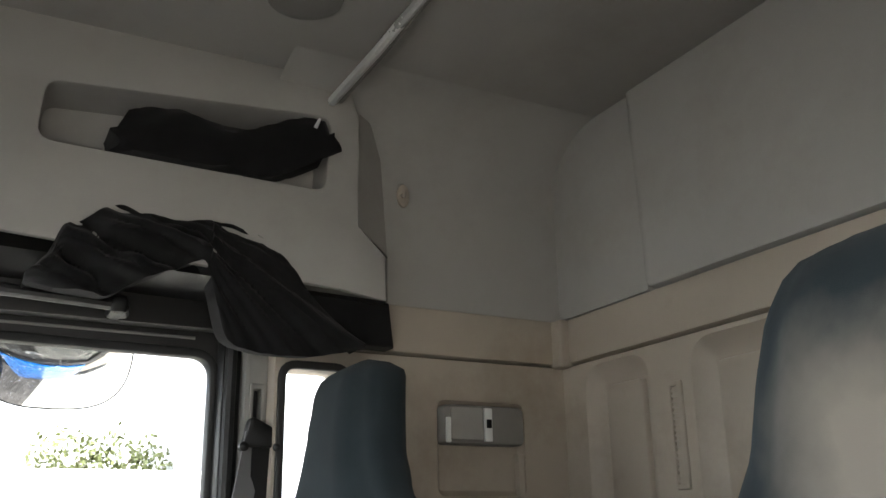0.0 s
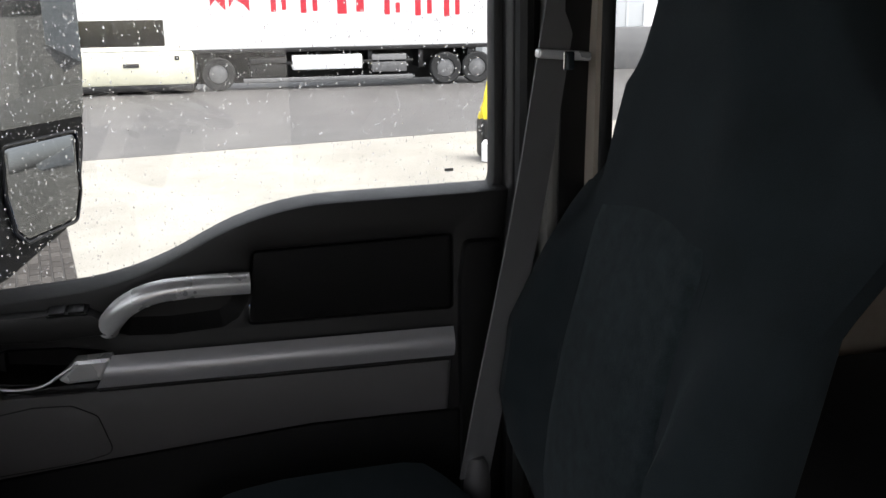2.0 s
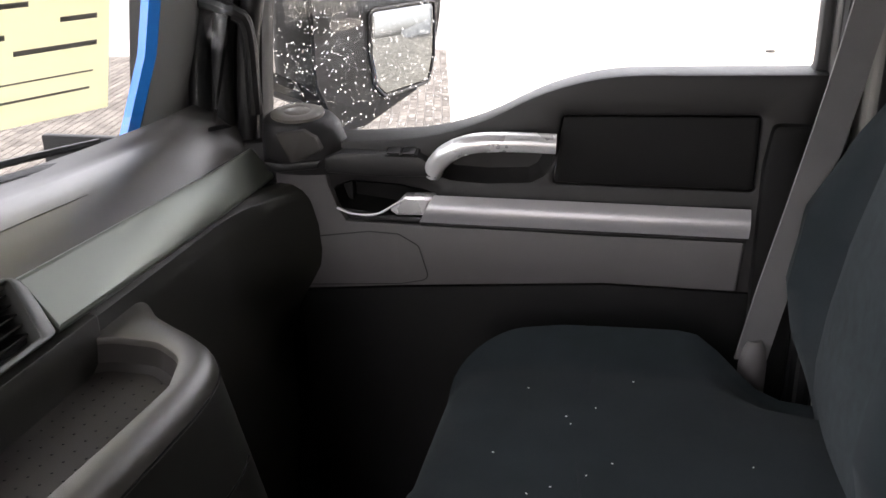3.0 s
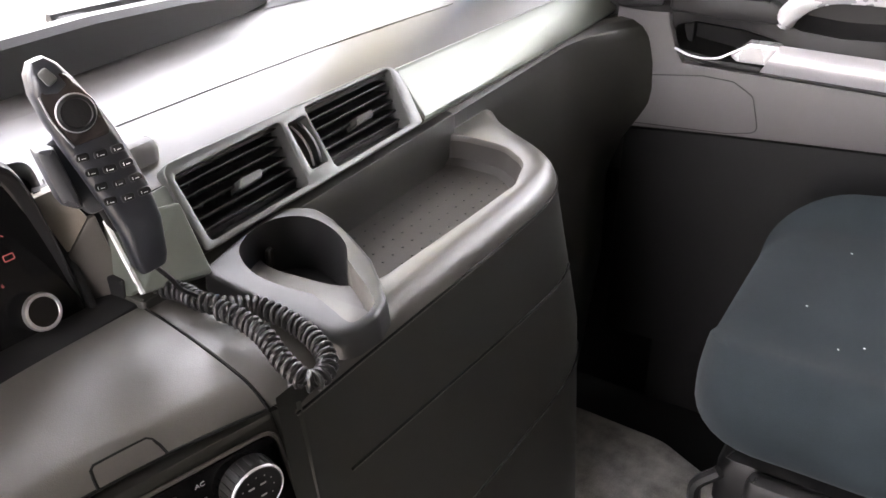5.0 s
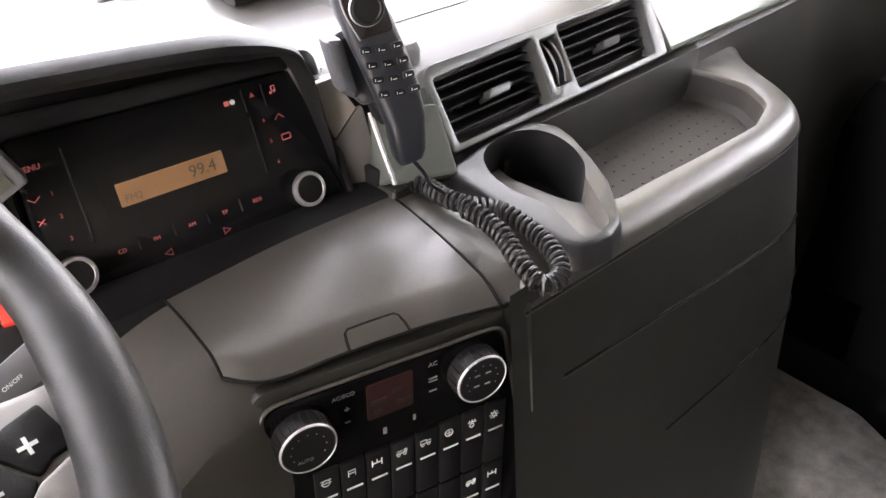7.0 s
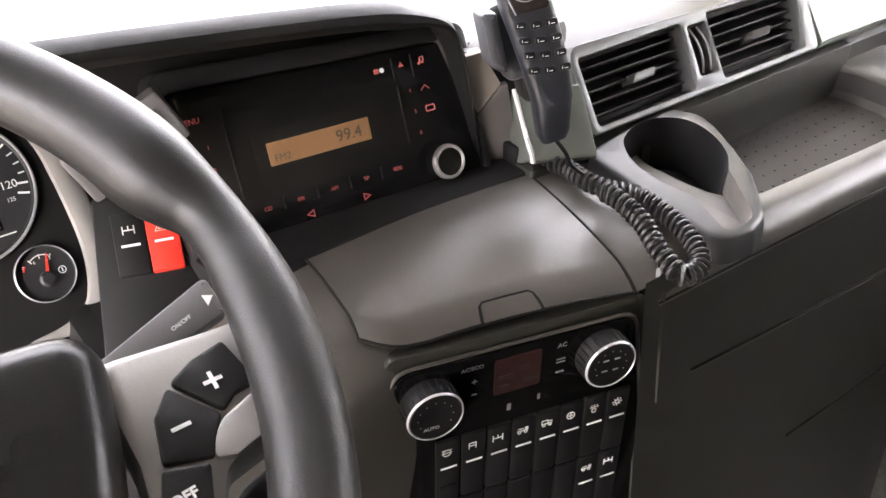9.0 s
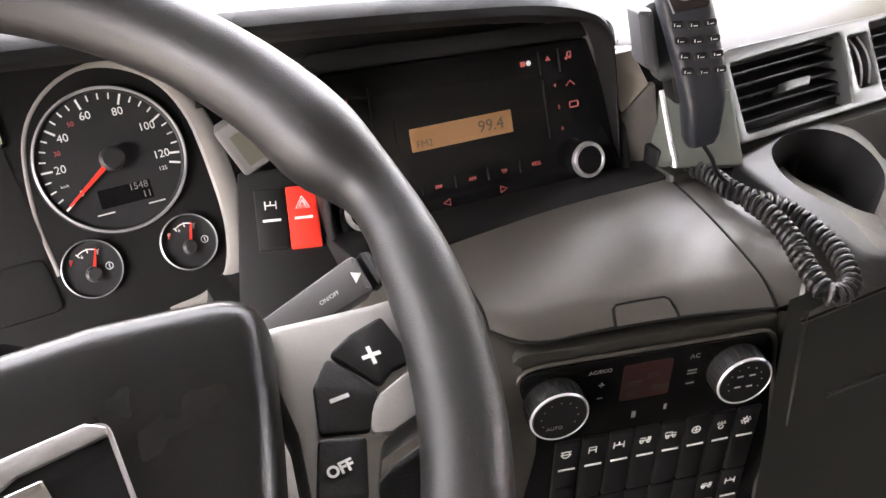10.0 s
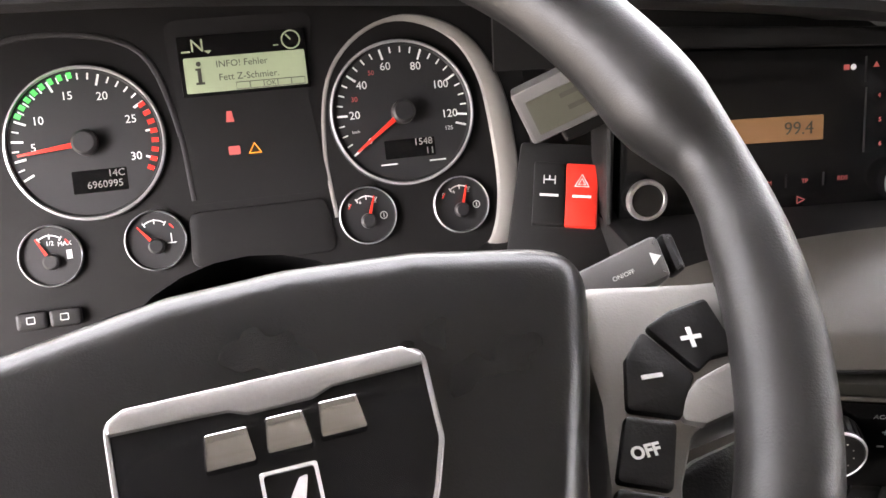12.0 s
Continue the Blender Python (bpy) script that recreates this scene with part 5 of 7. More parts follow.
part("stack_return", [surface(stack_return, 4, 30)], DASHLOW, dash)

# climate panel with knobs, display and rockers
CP = SF @ Matrix.Translation((-0.0015, 0.005, 0))
clim = thing("climate_panel", "glossy black climate control panel with two dials", "control panel", (0.0, 0.47, 0.62))
part("fascia", slab(CP, rounded([(-0.038, -0.150), (0.191, -0.150), (0.176, -0.070), (0.148, 0.081), (-0.037, 0.083)], 0.016), -0.004, 0.004, bevel=0.002), GLOSS, clim)
part("bezel", tube([CP @ Vector((x, y, 0.002)) for x, y in rounded([(-0.040, -0.152), (0.193, -0.152), (0.178, -0.070), (0.150, 0.083), (-0.039, 0.085)], 0.017)], 0.0015, 6, closed=True), DASH, clim)
for u in (-0.014, 0.122):
    km = at(CP, u + (0.001 if u < 0 else 0.0), 0.0535 if u < 0 else 0.0550, 0.004) @ Matrix.Diagonal((0.75, 0.75, 0.85, 1))
    knob = part("dial_knob", lathe(km, [(0.0275, 0), (0.0270, 0.016), (0.0245, 0.019), (0.0225, 0.0185), (0.0005, 0.0180)], 40), BLACK, clim)
    part("dial_ring", lathe(km @ Matrix.Translation((0, 0, 0.0165)), [(0.0276, 0.0010), (0.0270, 0.0024), (0.0262, 0.0028), (0.0258, 0.0020)], 40), SILVER, knob, "bright chrome dial ring")
    for k in range(24):
        a = 2 * math.pi * k / 24
        part("grip", moved(box(-0.0009, 0.0268, 0.002, 0.0009, 0.0282, 0.015, 0.0004), km @ Matrix.Rotation(a, 4, "Z")), BLACK, knob)
    for k in range(9):
        a = radians(210 - k * 30)
        part("mark", slab(km, circle(0.017 * math.cos(a), 0.017 * math.sin(a), 0.0007, 8), 0.0182, 0.0187), DIMPRINT, knob)
    if u > 0:
        for a in (0.8, 2.3, 3.9, 5.4):
            part("symbol", slab(km, rect(0.009 * math.cos(a) - 0.003, 0.009 * math.sin(a) - 0.0008, 0.009 * math.cos(a) + 0.003, 0.009 * math.sin(a) + 0.0008), 0.0182, 0.0187), DIMPRINT, knob)
    else:
        lettering("AUTO", 0.0055, at(km, -0.004, -0.013, 0.0186), DIMPRINT, knob)
part("display", slab(CP, rect(0.037, 0.042, 0.073, 0.074, 0.002), 0.004, 0.0052), DIMRED, clim, "dim red climate display")
for x, y, w in ((0.046, 0.057, 0.012), (0.060, 0.062, 0.008), (0.066, 0.05, 0.012), (0.045, 0.048, 0.006)):
    part("segment", slab(CP, rect(x - w / 2, y - 0.002, x + w / 2, y + 0.002), 0.0052, 0.0056), INK, clim)
lettering("AC", 0.0054, at(CP, 0.0895, 0.072, 0.0045), DIMPRINT, clim)
lettering("AC/ECO", 0.0046, at(CP, 0.020, 0.0727, 0.0045), DIMPRINT, clim)
for x, y, w, h in ((0.0895, 0.059, 0.007, 0.0008), (0.0895, 0.0562, 0.007, 0.0008), (0.0895, 0.047, 0.006, 0.0009), (0.022, 0.060, 0.004, 0.0007), (0.022, 0.060, 0.0007, 0.004), (0.022, 0.048, 0.004, 0.0007), (0.050, 0.026, 0.003, 0.006), (0.074, 0.028, 0.002, 0.005)):
    part("key_mark", slab(CP, rect(x - w / 2, y - h / 2, x + w / 2, y + h / 2), 0.004, 0.0046), DIMPRINT, clim)


def symbol(kind, m):
    """Small printed switch symbols."""
    r = lambda x0, y0, x1, y1: slab(m, rect(x0 * 0.001, y0 * 0.001, x1 * 0.001, y1 * 0.001), 0, 0.0004)  # noqa: E731
    o = lambda x, y, ra: slab(m, circle(x * 0.001, y * 0.001, ra * 0.001, 16), 0, 0.0004, holes=[circle(x * 0.001, y * 0.001, (ra - 0.7) * 0.001, 16)])  # noqa: E731
    if kind == 0:
        return [r(-4, -0.4, 4, 0.4), o(0, 0, 3.4), r(-4, 2.5, 4, 3.1)]
    if kind == 1:
        return [r(-3, -3, -2.4, 3), r(2.4, -3, 3, 3), r(-3, -0.3, 3, 0.3), r(-3, 2.4, 3, 3)]
    if kind == 2:
        return [r(-4, -0.4, 4, 0.4), r(-4.2, -3, -3.4, 3), r(3.4, -3, 4.2, 3), r(-0.4, -0.4, 0.4, 3)]
    if kind == 3:
        return [r(-4.5, -1, 4.5, 0), o(-2.5, -2, 1.5), o(2.6, -2, 1.5), r(1.8, 0, 4.5, 2.6), r(-4, 1.4, 0.6, 2)]
    if kind == 4:
        return [r(-4.5, -1, 4.5, -0.3), o(-2.5, -2, 1.5), o(2.6, -2, 1.5), r(-4.5, -0.3, -4, 3), r(-4.5, 2.4, 1, 3), r(0.5, -0.3, 1, 3), r(1, 1.2, 4.5, 1.8)]
    if kind == 5:
        return [o(0, 0, 3.6), r(-0.4, -2.4, 0.4, 2.4), r(-2, -0.4, 2, 0.4)]
    if kind == 6:
        return [o(0, -2, 2.2), r(-3.6, 1, 3.6, 1.7), r(-0.4, 1.7, 0.4, 3.6), r(-2.6, 2.4, -2, 3.6), r(2, 2.4, 2.6, 3.6)]
    return [o(0, 0, 2.2), *[slab(m @ Matrix.Rotation(a * math.pi / 4, 4, "Z"), rect(0.003, -0.0003, 0.0042, 0.0003), 0, 0.0004) for a in range(8)]]


for k in range(8):
    u = 0.0025 + k * 0.0202
    key = part("rocker_key", slab(CP, rect(u - 0.0095, -0.052, u + 0.0095, 0.012, 0.002), 0.004, 0.0065, bevel=0.0012), BLACK, clim)
    part("key_symbol", symbol(k, at(CP, u - 0.0015, 0.0, 0.0066)), PRINT, key)
    part("key_line", slab(CP, rect(u - 0.0062, -0.0164, u + 0.0066, -0.0148), 0.0064, 0.0071), PRINT, key, "white line")
for k in range(8):
    u = 0.0025 + k * 0.0202
    key = part("rocker_key", slab(CP, rect(u - 0.0095, -0.118, u + 0.0095, -0.054, 0.002), 0.004, 0.0065, bevel=0.0012), BLACK, clim)
    if k in (6, 7):
        part("key_symbol", symbol(6 - k + 3, at(CP, u - 0.001, -0.066, 0.0066)), PRINT, key)
        part("key_line", slab(CP, rect(u - 0.0062, -0.0842, u + 0.0066, -0.0826), 0.0064, 0.0071), PRINT, key, "white line")
    if k == 0:
        part("socket", slab(CP, rect(u - 0.007, -0.062, u + 0.007, -0.034, 0.003), 0.0065, 0.008, bevel=0.001), BLACK, key)
settle(clim)

# radio
radio = thing("radio", "glossy black truck radio with an amber display", "radio", (-0.05, 0.64, 0.83))
part("fascia", slab(RF, rounded([(-0.164, -0.024), (0.071, -0.024), (0.068, 0.087), (-0.160, 0.094)], 0.006), -0.03, 0.0, bevel=0.002), GLOSS, radio)
part("display", slab(RF, rect(-0.1018, 0.0288, -0.0198, 0.0456, 0.001), 0, 0.0012), AMBER, radio, "amber lit display")
part("display_window", slab(RF, rect(-0.112, 0.022, -0.008, 0.054, 0.002), 0, 0.0006), GLOSS, radio)
lettering("99.4", 0.0125, at(RF, -0.0375, 0.0370, 0.0013), INK, radio)
lettering("FM2", 0.0075, at(RF, -0.0915, 0.0335, 0.0013), INK, radio)
for u in (-0.148, 0.0352):
    km = at(RF, u, -0.003, 0)
    k1 = part("knob", lathe(km, [(0.0138, 0), (0.0137, 0.0125), (0.0130, 0.0138), (0.0118, 0.0138), (0.0114, 0.0130), (0.0005, 0.0130)], 36), GLOSS, radio)
    part("knob_ring", lathe(km @ Matrix.Translation((0, 0, 0.009)), [(0.0140, 0.0012), (0.0138, 0.0038), (0.0131, 0.0052), (0.0112, 0.0054), (0.0107, 0.0046)], 36), STEEL, k1, "ribbed silver knob ring")
for txt, u, v, sz in (("MENU", -0.1504, 0.0726, 0.0062), ("RDS", -0.0039, 0.0011, 0.0048), ("TP", -0.0315, 0.0007, 0.0048), ("AM", -0.0583, 0.0006, 0.0048), ("FM", -0.0858, 0.0002, 0.0048), ("CD", -0.1116, 0.0001, 0.0048), ("1", -0.142, 0.053, 0.005), ("2", -0.1414, 0.0368, 0.005), ("3", -0.1403, 0.0206, 0.005), ("4", 0.0204, 0.0563, 0.0048), ("5", 0.0217, 0.0398, 0.0048), ("6", 0.0226, 0.0233, 0.0048)):
    lettering(txt, sz * 0.88, at(RF, u, v, 0.0004), REDPRINT, radio)


def outline_mark(m, pts, closed=True, r=0.00045):
    return tube([m @ Vector((x, y, 0.0003)) for x, y in pts], r, 4, closed=closed)


part("key_symbol", outline_mark(RF, [(0.0302, 0.0545), (0.0339, 0.058), (0.0376, 0.0545)], False), REDPRINT, radio)
part("key_symbol", outline_mark(RF, rect(0.0312, 0.0378, 0.0386, 0.0420, 0.001)), REDPRINT, radio)
part("key_symbol", outline_mark(RF, [(-0.158, 0.0538), (-0.1541, 0.0508), (-0.150, 0.0538)], False), REDPRINT, radio)
part("key_symbol", outline_mark(RF, [(-0.157, 0.0385), (-0.152, 0.035), (-0.157, 0.035), (-0.152, 0.0385)], False), REDPRINT, radio)
part("key_symbol", outline_mark(RF, [(-0.0365, -0.0146), (-0.0310, -0.0122), (-0.0365, -0.0098)]), REDPRINT, radio)
part("key_symbol", outline_mark(RF, [(-0.0785, -0.0150), (-0.0840, -0.0126), (-0.0785, -0.0102)]), REDPRINT, radio)
part("key_symbol", slab(RF, [(0.0150, 0.0755), (0.0195, 0.0755), (0.01725, 0.0792)], 0, 0.0004), REDPRINT, radio)
part("key_symbol", [slab(RF, circle(0.0330, 0.0748, 0.0011, 10), 0, 0.0004), slab(RF, circle(0.0362, 0.0754, 0.0011, 10), 0, 0.0004), outline_mark(RF, [(0.0340, 0.0750), (0.0342, 0.0792), (0.0372, 0.0796), (0.0371, 0.0756)], False, 0.0004)], REDPRINT, radio)
part("key_symbol", slab(RF, rect(-0.0062, 0.0744, -0.0022, 0.0780), 0, 0.0004), REDPRINT, radio)
part("lamp", slab(RF, circle(0.0005, 0.0762, 0.0020, 12), 0, 0.0008), PRINT, radio, "white lamp dot")
for u0, v0, u1, v1 in ((0.0096, 0.066, 0.0100, 0.083), (0.0264, 0.066, 0.0268, 0.083), (0.0105, 0.018, 0.0109, 0.062), (-0.1275, 0.012, -0.1271, 0.080), (-0.018, -0.003, -0.0176, 0.006), (-0.0452, -0.003, -0.0448, 0.006), (-0.0722, -0.003, -0.0718, 0.006), (-0.099, -0.003, -0.0986, 0.006)):
    part("key_joint", slab(RF, rect(u0 - 0.0004, v0, u1 + 0.0004, v1), -0.0004, 0.0007, bevel=0.0003), CHARCOAL, radio)
part("frame", slab(RF, rounded([(-0.174, -0.034), (0.079, -0.034), (0.077, 0.100), (-0.172, 0.110)], 0.014), -0.03, 0.004, holes=[rounded([(-0.169, -0.025), (0.072, -0.025), (0.069, 0.088), (-0.165, 0.095)], 0.010)], bevel=0.003), BLACK, radio, "dark moulded radio surround")
part("ledge", slab(plane((0, 0, 0), X3, Y3), rounded([(-0.168, 0.665), (-0.160, 0.604), (0.10, 0.599), (0.122, 0.607), (0.11, 0.66)], 0.008), 0.822, 0.8465, bevel=0.003), BLACK, radio)
settle(radio)

# hood over radio and instruments
LIP = [(-0.98, 1.000), (-0.80, 1.032), (-0.62, 1.042), (-0.45, 1.040), (-0.30, 1.030), (-0.18, 1.0195), (-0.09, 1.0100), (-0.02, 1.0010), (0.020, 0.9900), (0.045, 0.9760), (0.058, 0.9520), (0.0675, 0.915), (0.076, 0.875), (0.082, 0.845)]
lip = bent([(x, 0.0, z) for x, z in LIP], 5)
rings, inner_rings = [], []
for p in lip:
    x, z = p.x, p.z
    s = max(0.0, min(1.0, (x - 0.0) / 0.075))
    yl = 0.622 + 0.010 * s
    rings.append([(x + 0.004 * s, 0.86 - 0.17 * s, z - 0.045 + 0.04 * s), (x + 0.003 * s, 0.74 - 0.085 * s, z - 0.002), (x + 0.0025 * s, yl + 0.030, z + 0.0012), (x + 0.002 * s, yl + 0.012, z + 0.001)])
    inner_rings.append([(x + 0.002 * s, yl + 0.012, z + 0.001), (x + 0.0012 * s, yl + 0.005, z - 0.0006), (x, yl, z - 0.004), (x - 0.002 * s, yl - 0.001, z - 0.010 + 0.006 * s), (x - 0.003 * s, yl + 0.004, z - 0.016 + 0.012 * s), (x + 0.006 * s, 0.668, z - 0.030 + 0.030 * s), (x + 0.008 * s, 0.70, z - 0.042 + 0.042 * s)])
hood = part("hood", loft(rings, closed=False, caps=False), DASHTOP, dash, "dark grained instrument hood")
part("hood_lining", loft(inner_rings, closed=False, caps=False), BLACK, hood, "black lip and inside of the hood")
# plates between hood and phone
PF = plane((0.0807, 0.6392, 0.8874), (0.9, -0.43, 0), (0.0246, 0.0516, 0.998))
part("side_plate", slab(PF, rounded([(-0.0166, 0.0477), (0.002, 0.052), (0.0185, 0.0245), (0.0, 0.0005)], 0.0015, 3), -0.01, 0.0008, bevel=0.001), BEIGE, dash, "worn beige-grey side plate")
part("side_plate", slab(PF, rounded([(0.0, -0.0012), (0.0190, 0.0232), (0.024, 0.024), (0.0385, -0.052), (0.0106, -0.0555)], 0.0015, 3), -0.01, 0.0, bevel=0.001), SPOKEDIM, dash, "dull brown-grey side plate")
part("side_plate_gap", slab(PF, rect(-0.012, -0.065, 0.040, 0.050, 0.002), -0.016, -0.006), BLACK, dash)
part("hood_filler", [box(0.085, 0.66, 0.84, 0.20, 0.80, 0.935, 0.01)], DASHTOP, dash)
part("hood_back", [slab(RF, [(-0.24, 0.085), (0.055, 0.085), (0.042, 0.098), (0.0, 0.122), (-0.10, 0.136), (-0.24, 0.148)], -0.034, -0.028), slab(CF, rect(-0.50, 0.14, 0.17, 0.185, 0.002), -0.040, -0.034)], BLACK, dash)
part("top_seam", tube([Vector(top_skin(k / 30 * 0.62, 0.30)) + Vector((0, 0, 0.0003)) for k in range(31)], 0.0005, 5), DASHLOW, dash)
part("lower_body", [box(-1.05, 0.72, 0.30, 0.10, 0.90, 0.80, 0.02), box(-0.25, 0.55, 0.16, 0.12, 0.75, 0.80, 0.02)], BLACK, dash)
part("rear_body", [box(-1.08, 0.80, 0.78, -0.02, 0.90, 0.905, 0.02)], DASHTOP, dash)
settle(dash)

# ---------- instruments ----------
clus = thing("instrument_cluster", "truck instrument cluster with two large and four small gauges", "instruments", (-0.4, 0.72, 0.79))
CLUSTER = rounded([(-0.36, -0.12), (0.130, -0.12), (0.130, 0.16), (0.10, 0.19), (-0.36, 0.19)], 0.02)
part("fascia", slab(CF, CLUSTER, -0.03, 0.0, bevel=0.002), FASCIA, clus)
part("middle_field", slab(CF, rounded([(-0.128, 0.032), (-0.022, 0.032), (-0.030, 0.10), (-0.020, 0.160), (-0.124, 0.160), (-0.120, 0.10)], 0.01), 0, 0.0008), FASCIA, clus)
part("lower_field", slab(CF, rounded([(-0.124, -0.012), (-0.022, -0.012), (-0.026, 0.027), (-0.122, 0.027)], 0.008), 0, 0.002, bevel=0.0015), FASCIA, clus)
# raised satin arch round the speedometer
arch = [(-0.020, 0.012), (-0.023, 0.060), (-0.015, 0.110), (0.010, 0.140), (0.045, 0.150), (0.082, 0.135), (0.103, 0.100), (0.109, 0.050), (0.108, 0.010), (0.098, -0.020), (0.075, -0.032), (0.045, -0.033)]
pts = bent([(x, y, 0.0) for x, y in arch], 5)
part("arch", tube([CF @ p for p in pts], [0.0015 + 0.0074 * min(1, max(0, (k - 18) / 14), (len(pts) - 1 - k) / 11) for k in range(len(pts))], 10, flat=0.45, up=CF.to_3x3() @ Z3), ARCHGREY, clus, "satin grey arch")
pts2 = bent([(-0.262, 0.0, 0), (-0.258, 0.12, 0), (-0.235, 0.152, 0), (-0.185, 0.156, 0), (-0.14, 0.14, 0), (-0.122, 0.09, 0), (-0.117, 0.035, 0)], 5)
part("arch", tube([CF @ p for p in pts2], 0.0022, 8, flat=0.7, up=CF.to_3x3() @ Z3), CHARCOAL, clus)


def gauge(cx, cy, r, name="gauge"):
    m = at(CF, cx, cy)
    g = part(name, lathe(m, [(r * 1.04, -0.002), (r * 1.04, 0.0025), (r * 0.97, 0.0022), (r * 0.95, 0.0010), (0.0005, 0.0010)], 56), DIAL, clus)
    part("chrome_ring", lathe(m, [(r * 1.03, 0.0015), (r * 1.022, 0.0040), (r * 0.998, 0.0044), (r * 0.978, 0.0014)], 72), RINGSILVER, g, "thin silver gauge ring")
    return g, m


def ticks(g, m, r, a0, a1, n, long_every, w=0.0005, short=0.085, long=0.15, material=None, r_out=0.93):
    out = []
    for k in range(n + 1):
        a = radians(a0 + (a1 - a0) * k / n)
        le = long if k % long_every == 0 else short
        mm = m @ Matrix.Rotation(a, 4, "Z")
        ww = w * (1.4 if k % long_every == 0 else 1)
        out.append(slab(mm, rect(r * (r_out - le), -ww, r * r_out, ww), 0.001, 0.0018))
    part("scale", out, material or PRINT, g)


def needle(g, m, r, angle, tail=0.12, width=0.0022):
    mm = m @ Matrix.Rotation(radians(angle), 4, "Z")
    part("needle", slab(mm, [(-r * tail, -width), (r * 0.86, -width * 0.35), (r * 0.86, width * 0.35), (-r * tail, width)], 0.004, 0.0056, bevel=0.0005), REDPAINT, g, "red needle")
    part("needle_hub", lathe(m, [(r * 0.17, 0.002), (r * 0.165, 0.009), (r * 0.13, 0.011), (0.0005, 0.011)], 28), DIAL, g)


def numbers(g, m, r, items, size, material=None):
    for txt, a in items:
        lettering(txt, size, at(m, r * math.cos(radians(a)), r * math.sin(radians(a)), 0.0013), material or PRINT, g, name="numeral")


# speedometer: 0 at 215 degrees, 125 at -10
SR = 0.0512
g, m = gauge(0.036, 0.082, SR, "speedometer")


def spd(v):
    return 216 - v * 1.858


ticks(g, m, SR, spd(0), spd(120), 24, 4)
ticks(g, m, SR, spd(125), spd(125), 1, 1)
numbers(g, m, SR * 0.68, [(str(v), spd(v)) for v in (20, 40, 60, 80, 100, 120)], 0.0080)
numbers(g, m, SR * 0.70, [("125", spd(127.5) - 3)], 0.0042)
numbers(g, m, SR * 0.70, [("30", spd(30)), ("50", spd(50))], 0.0048, REDPRINT)
numbers(g, m, SR * 0.72, [("km/h", spd(10))], 0.0028)
numbers(g, m, SR * 0.62, [("0", spd(0))], 0.006)
part("counter_window", slab(m, rect(-0.016, -0.033, 0.021, -0.0195, 0.001), 0.001, 0.0013), GLOSS, g)
lettering("1548", 0.0070, at(m, 0.0125, -0.0225, 0.0015), SPOKE, g)
lettering("11", 0.0070, at(m, 0.0170, -0.0295, 0.0015), SPOKE, g)
for u in (-0.014, 0.022):
    part("small_print", slab(m, rect(u - 0.006, -0.0372, u + 0.006, -0.0362), 0.001, 0.0013), PRINT, g)
needle(g, m, SR, spd(0) - 0.5)
# rev counter
TR = 0.0512
g, m = gauge(-0.183, 0.082, TR, "rev_counter")


def rev(v):
    return 232 - v * 8.35


ticks(g, m, TR, rev(3), rev(8), 5, 2)
ticks(g, m, TR, rev(9), rev(23), 14, 5)
ticks(g, m, TR, rev(24), rev(31), 7, 3, material=PRINT)
for k in range(8):
    a = rev(9.6 + k * 0.95)
    mm = m @ Matrix.Rotation(radians(a), 4, "Z")
    part("green_segment", slab(mm, rect(TR * 0.87, -0.0016, TR * 0.95, 0.0016), 0.0015, 0.002), GREENLED, g, "lit green segment")
for k in range(8):
    mm = m @ Matrix.Rotation(radians(rev(24.2 + k * 0.98)), 4, "Z")
    part("red_segment", slab(mm, rect(TR * 0.84, -0.0016, TR * 0.93, 0.0016), 0.0015, 0.002), REDPAINT, g, "red segment")
numbers(g, m, TR * 0.66, [("5", rev(6.2)), ("10", rev(10)), ("15", rev(15.3)), ("20", rev(20)), ("25", rev(25)), ("30", rev(30.3))], 0.0078)
part("counter_window", slab(m, rect(-0.012, -0.034, 0.024, -0.0185, 0.001), 0.001, 0.0013), GLOSS, g)
lettering("14C", 0.0068, at(m, 0.017, -0.0220, 0.0015), SPOKE, g)
lettering("6960995", 0.0068, at(m, 0.009, -0.0290, 0.0015), SPOKE, g)
needle(g, m, TR, 186)
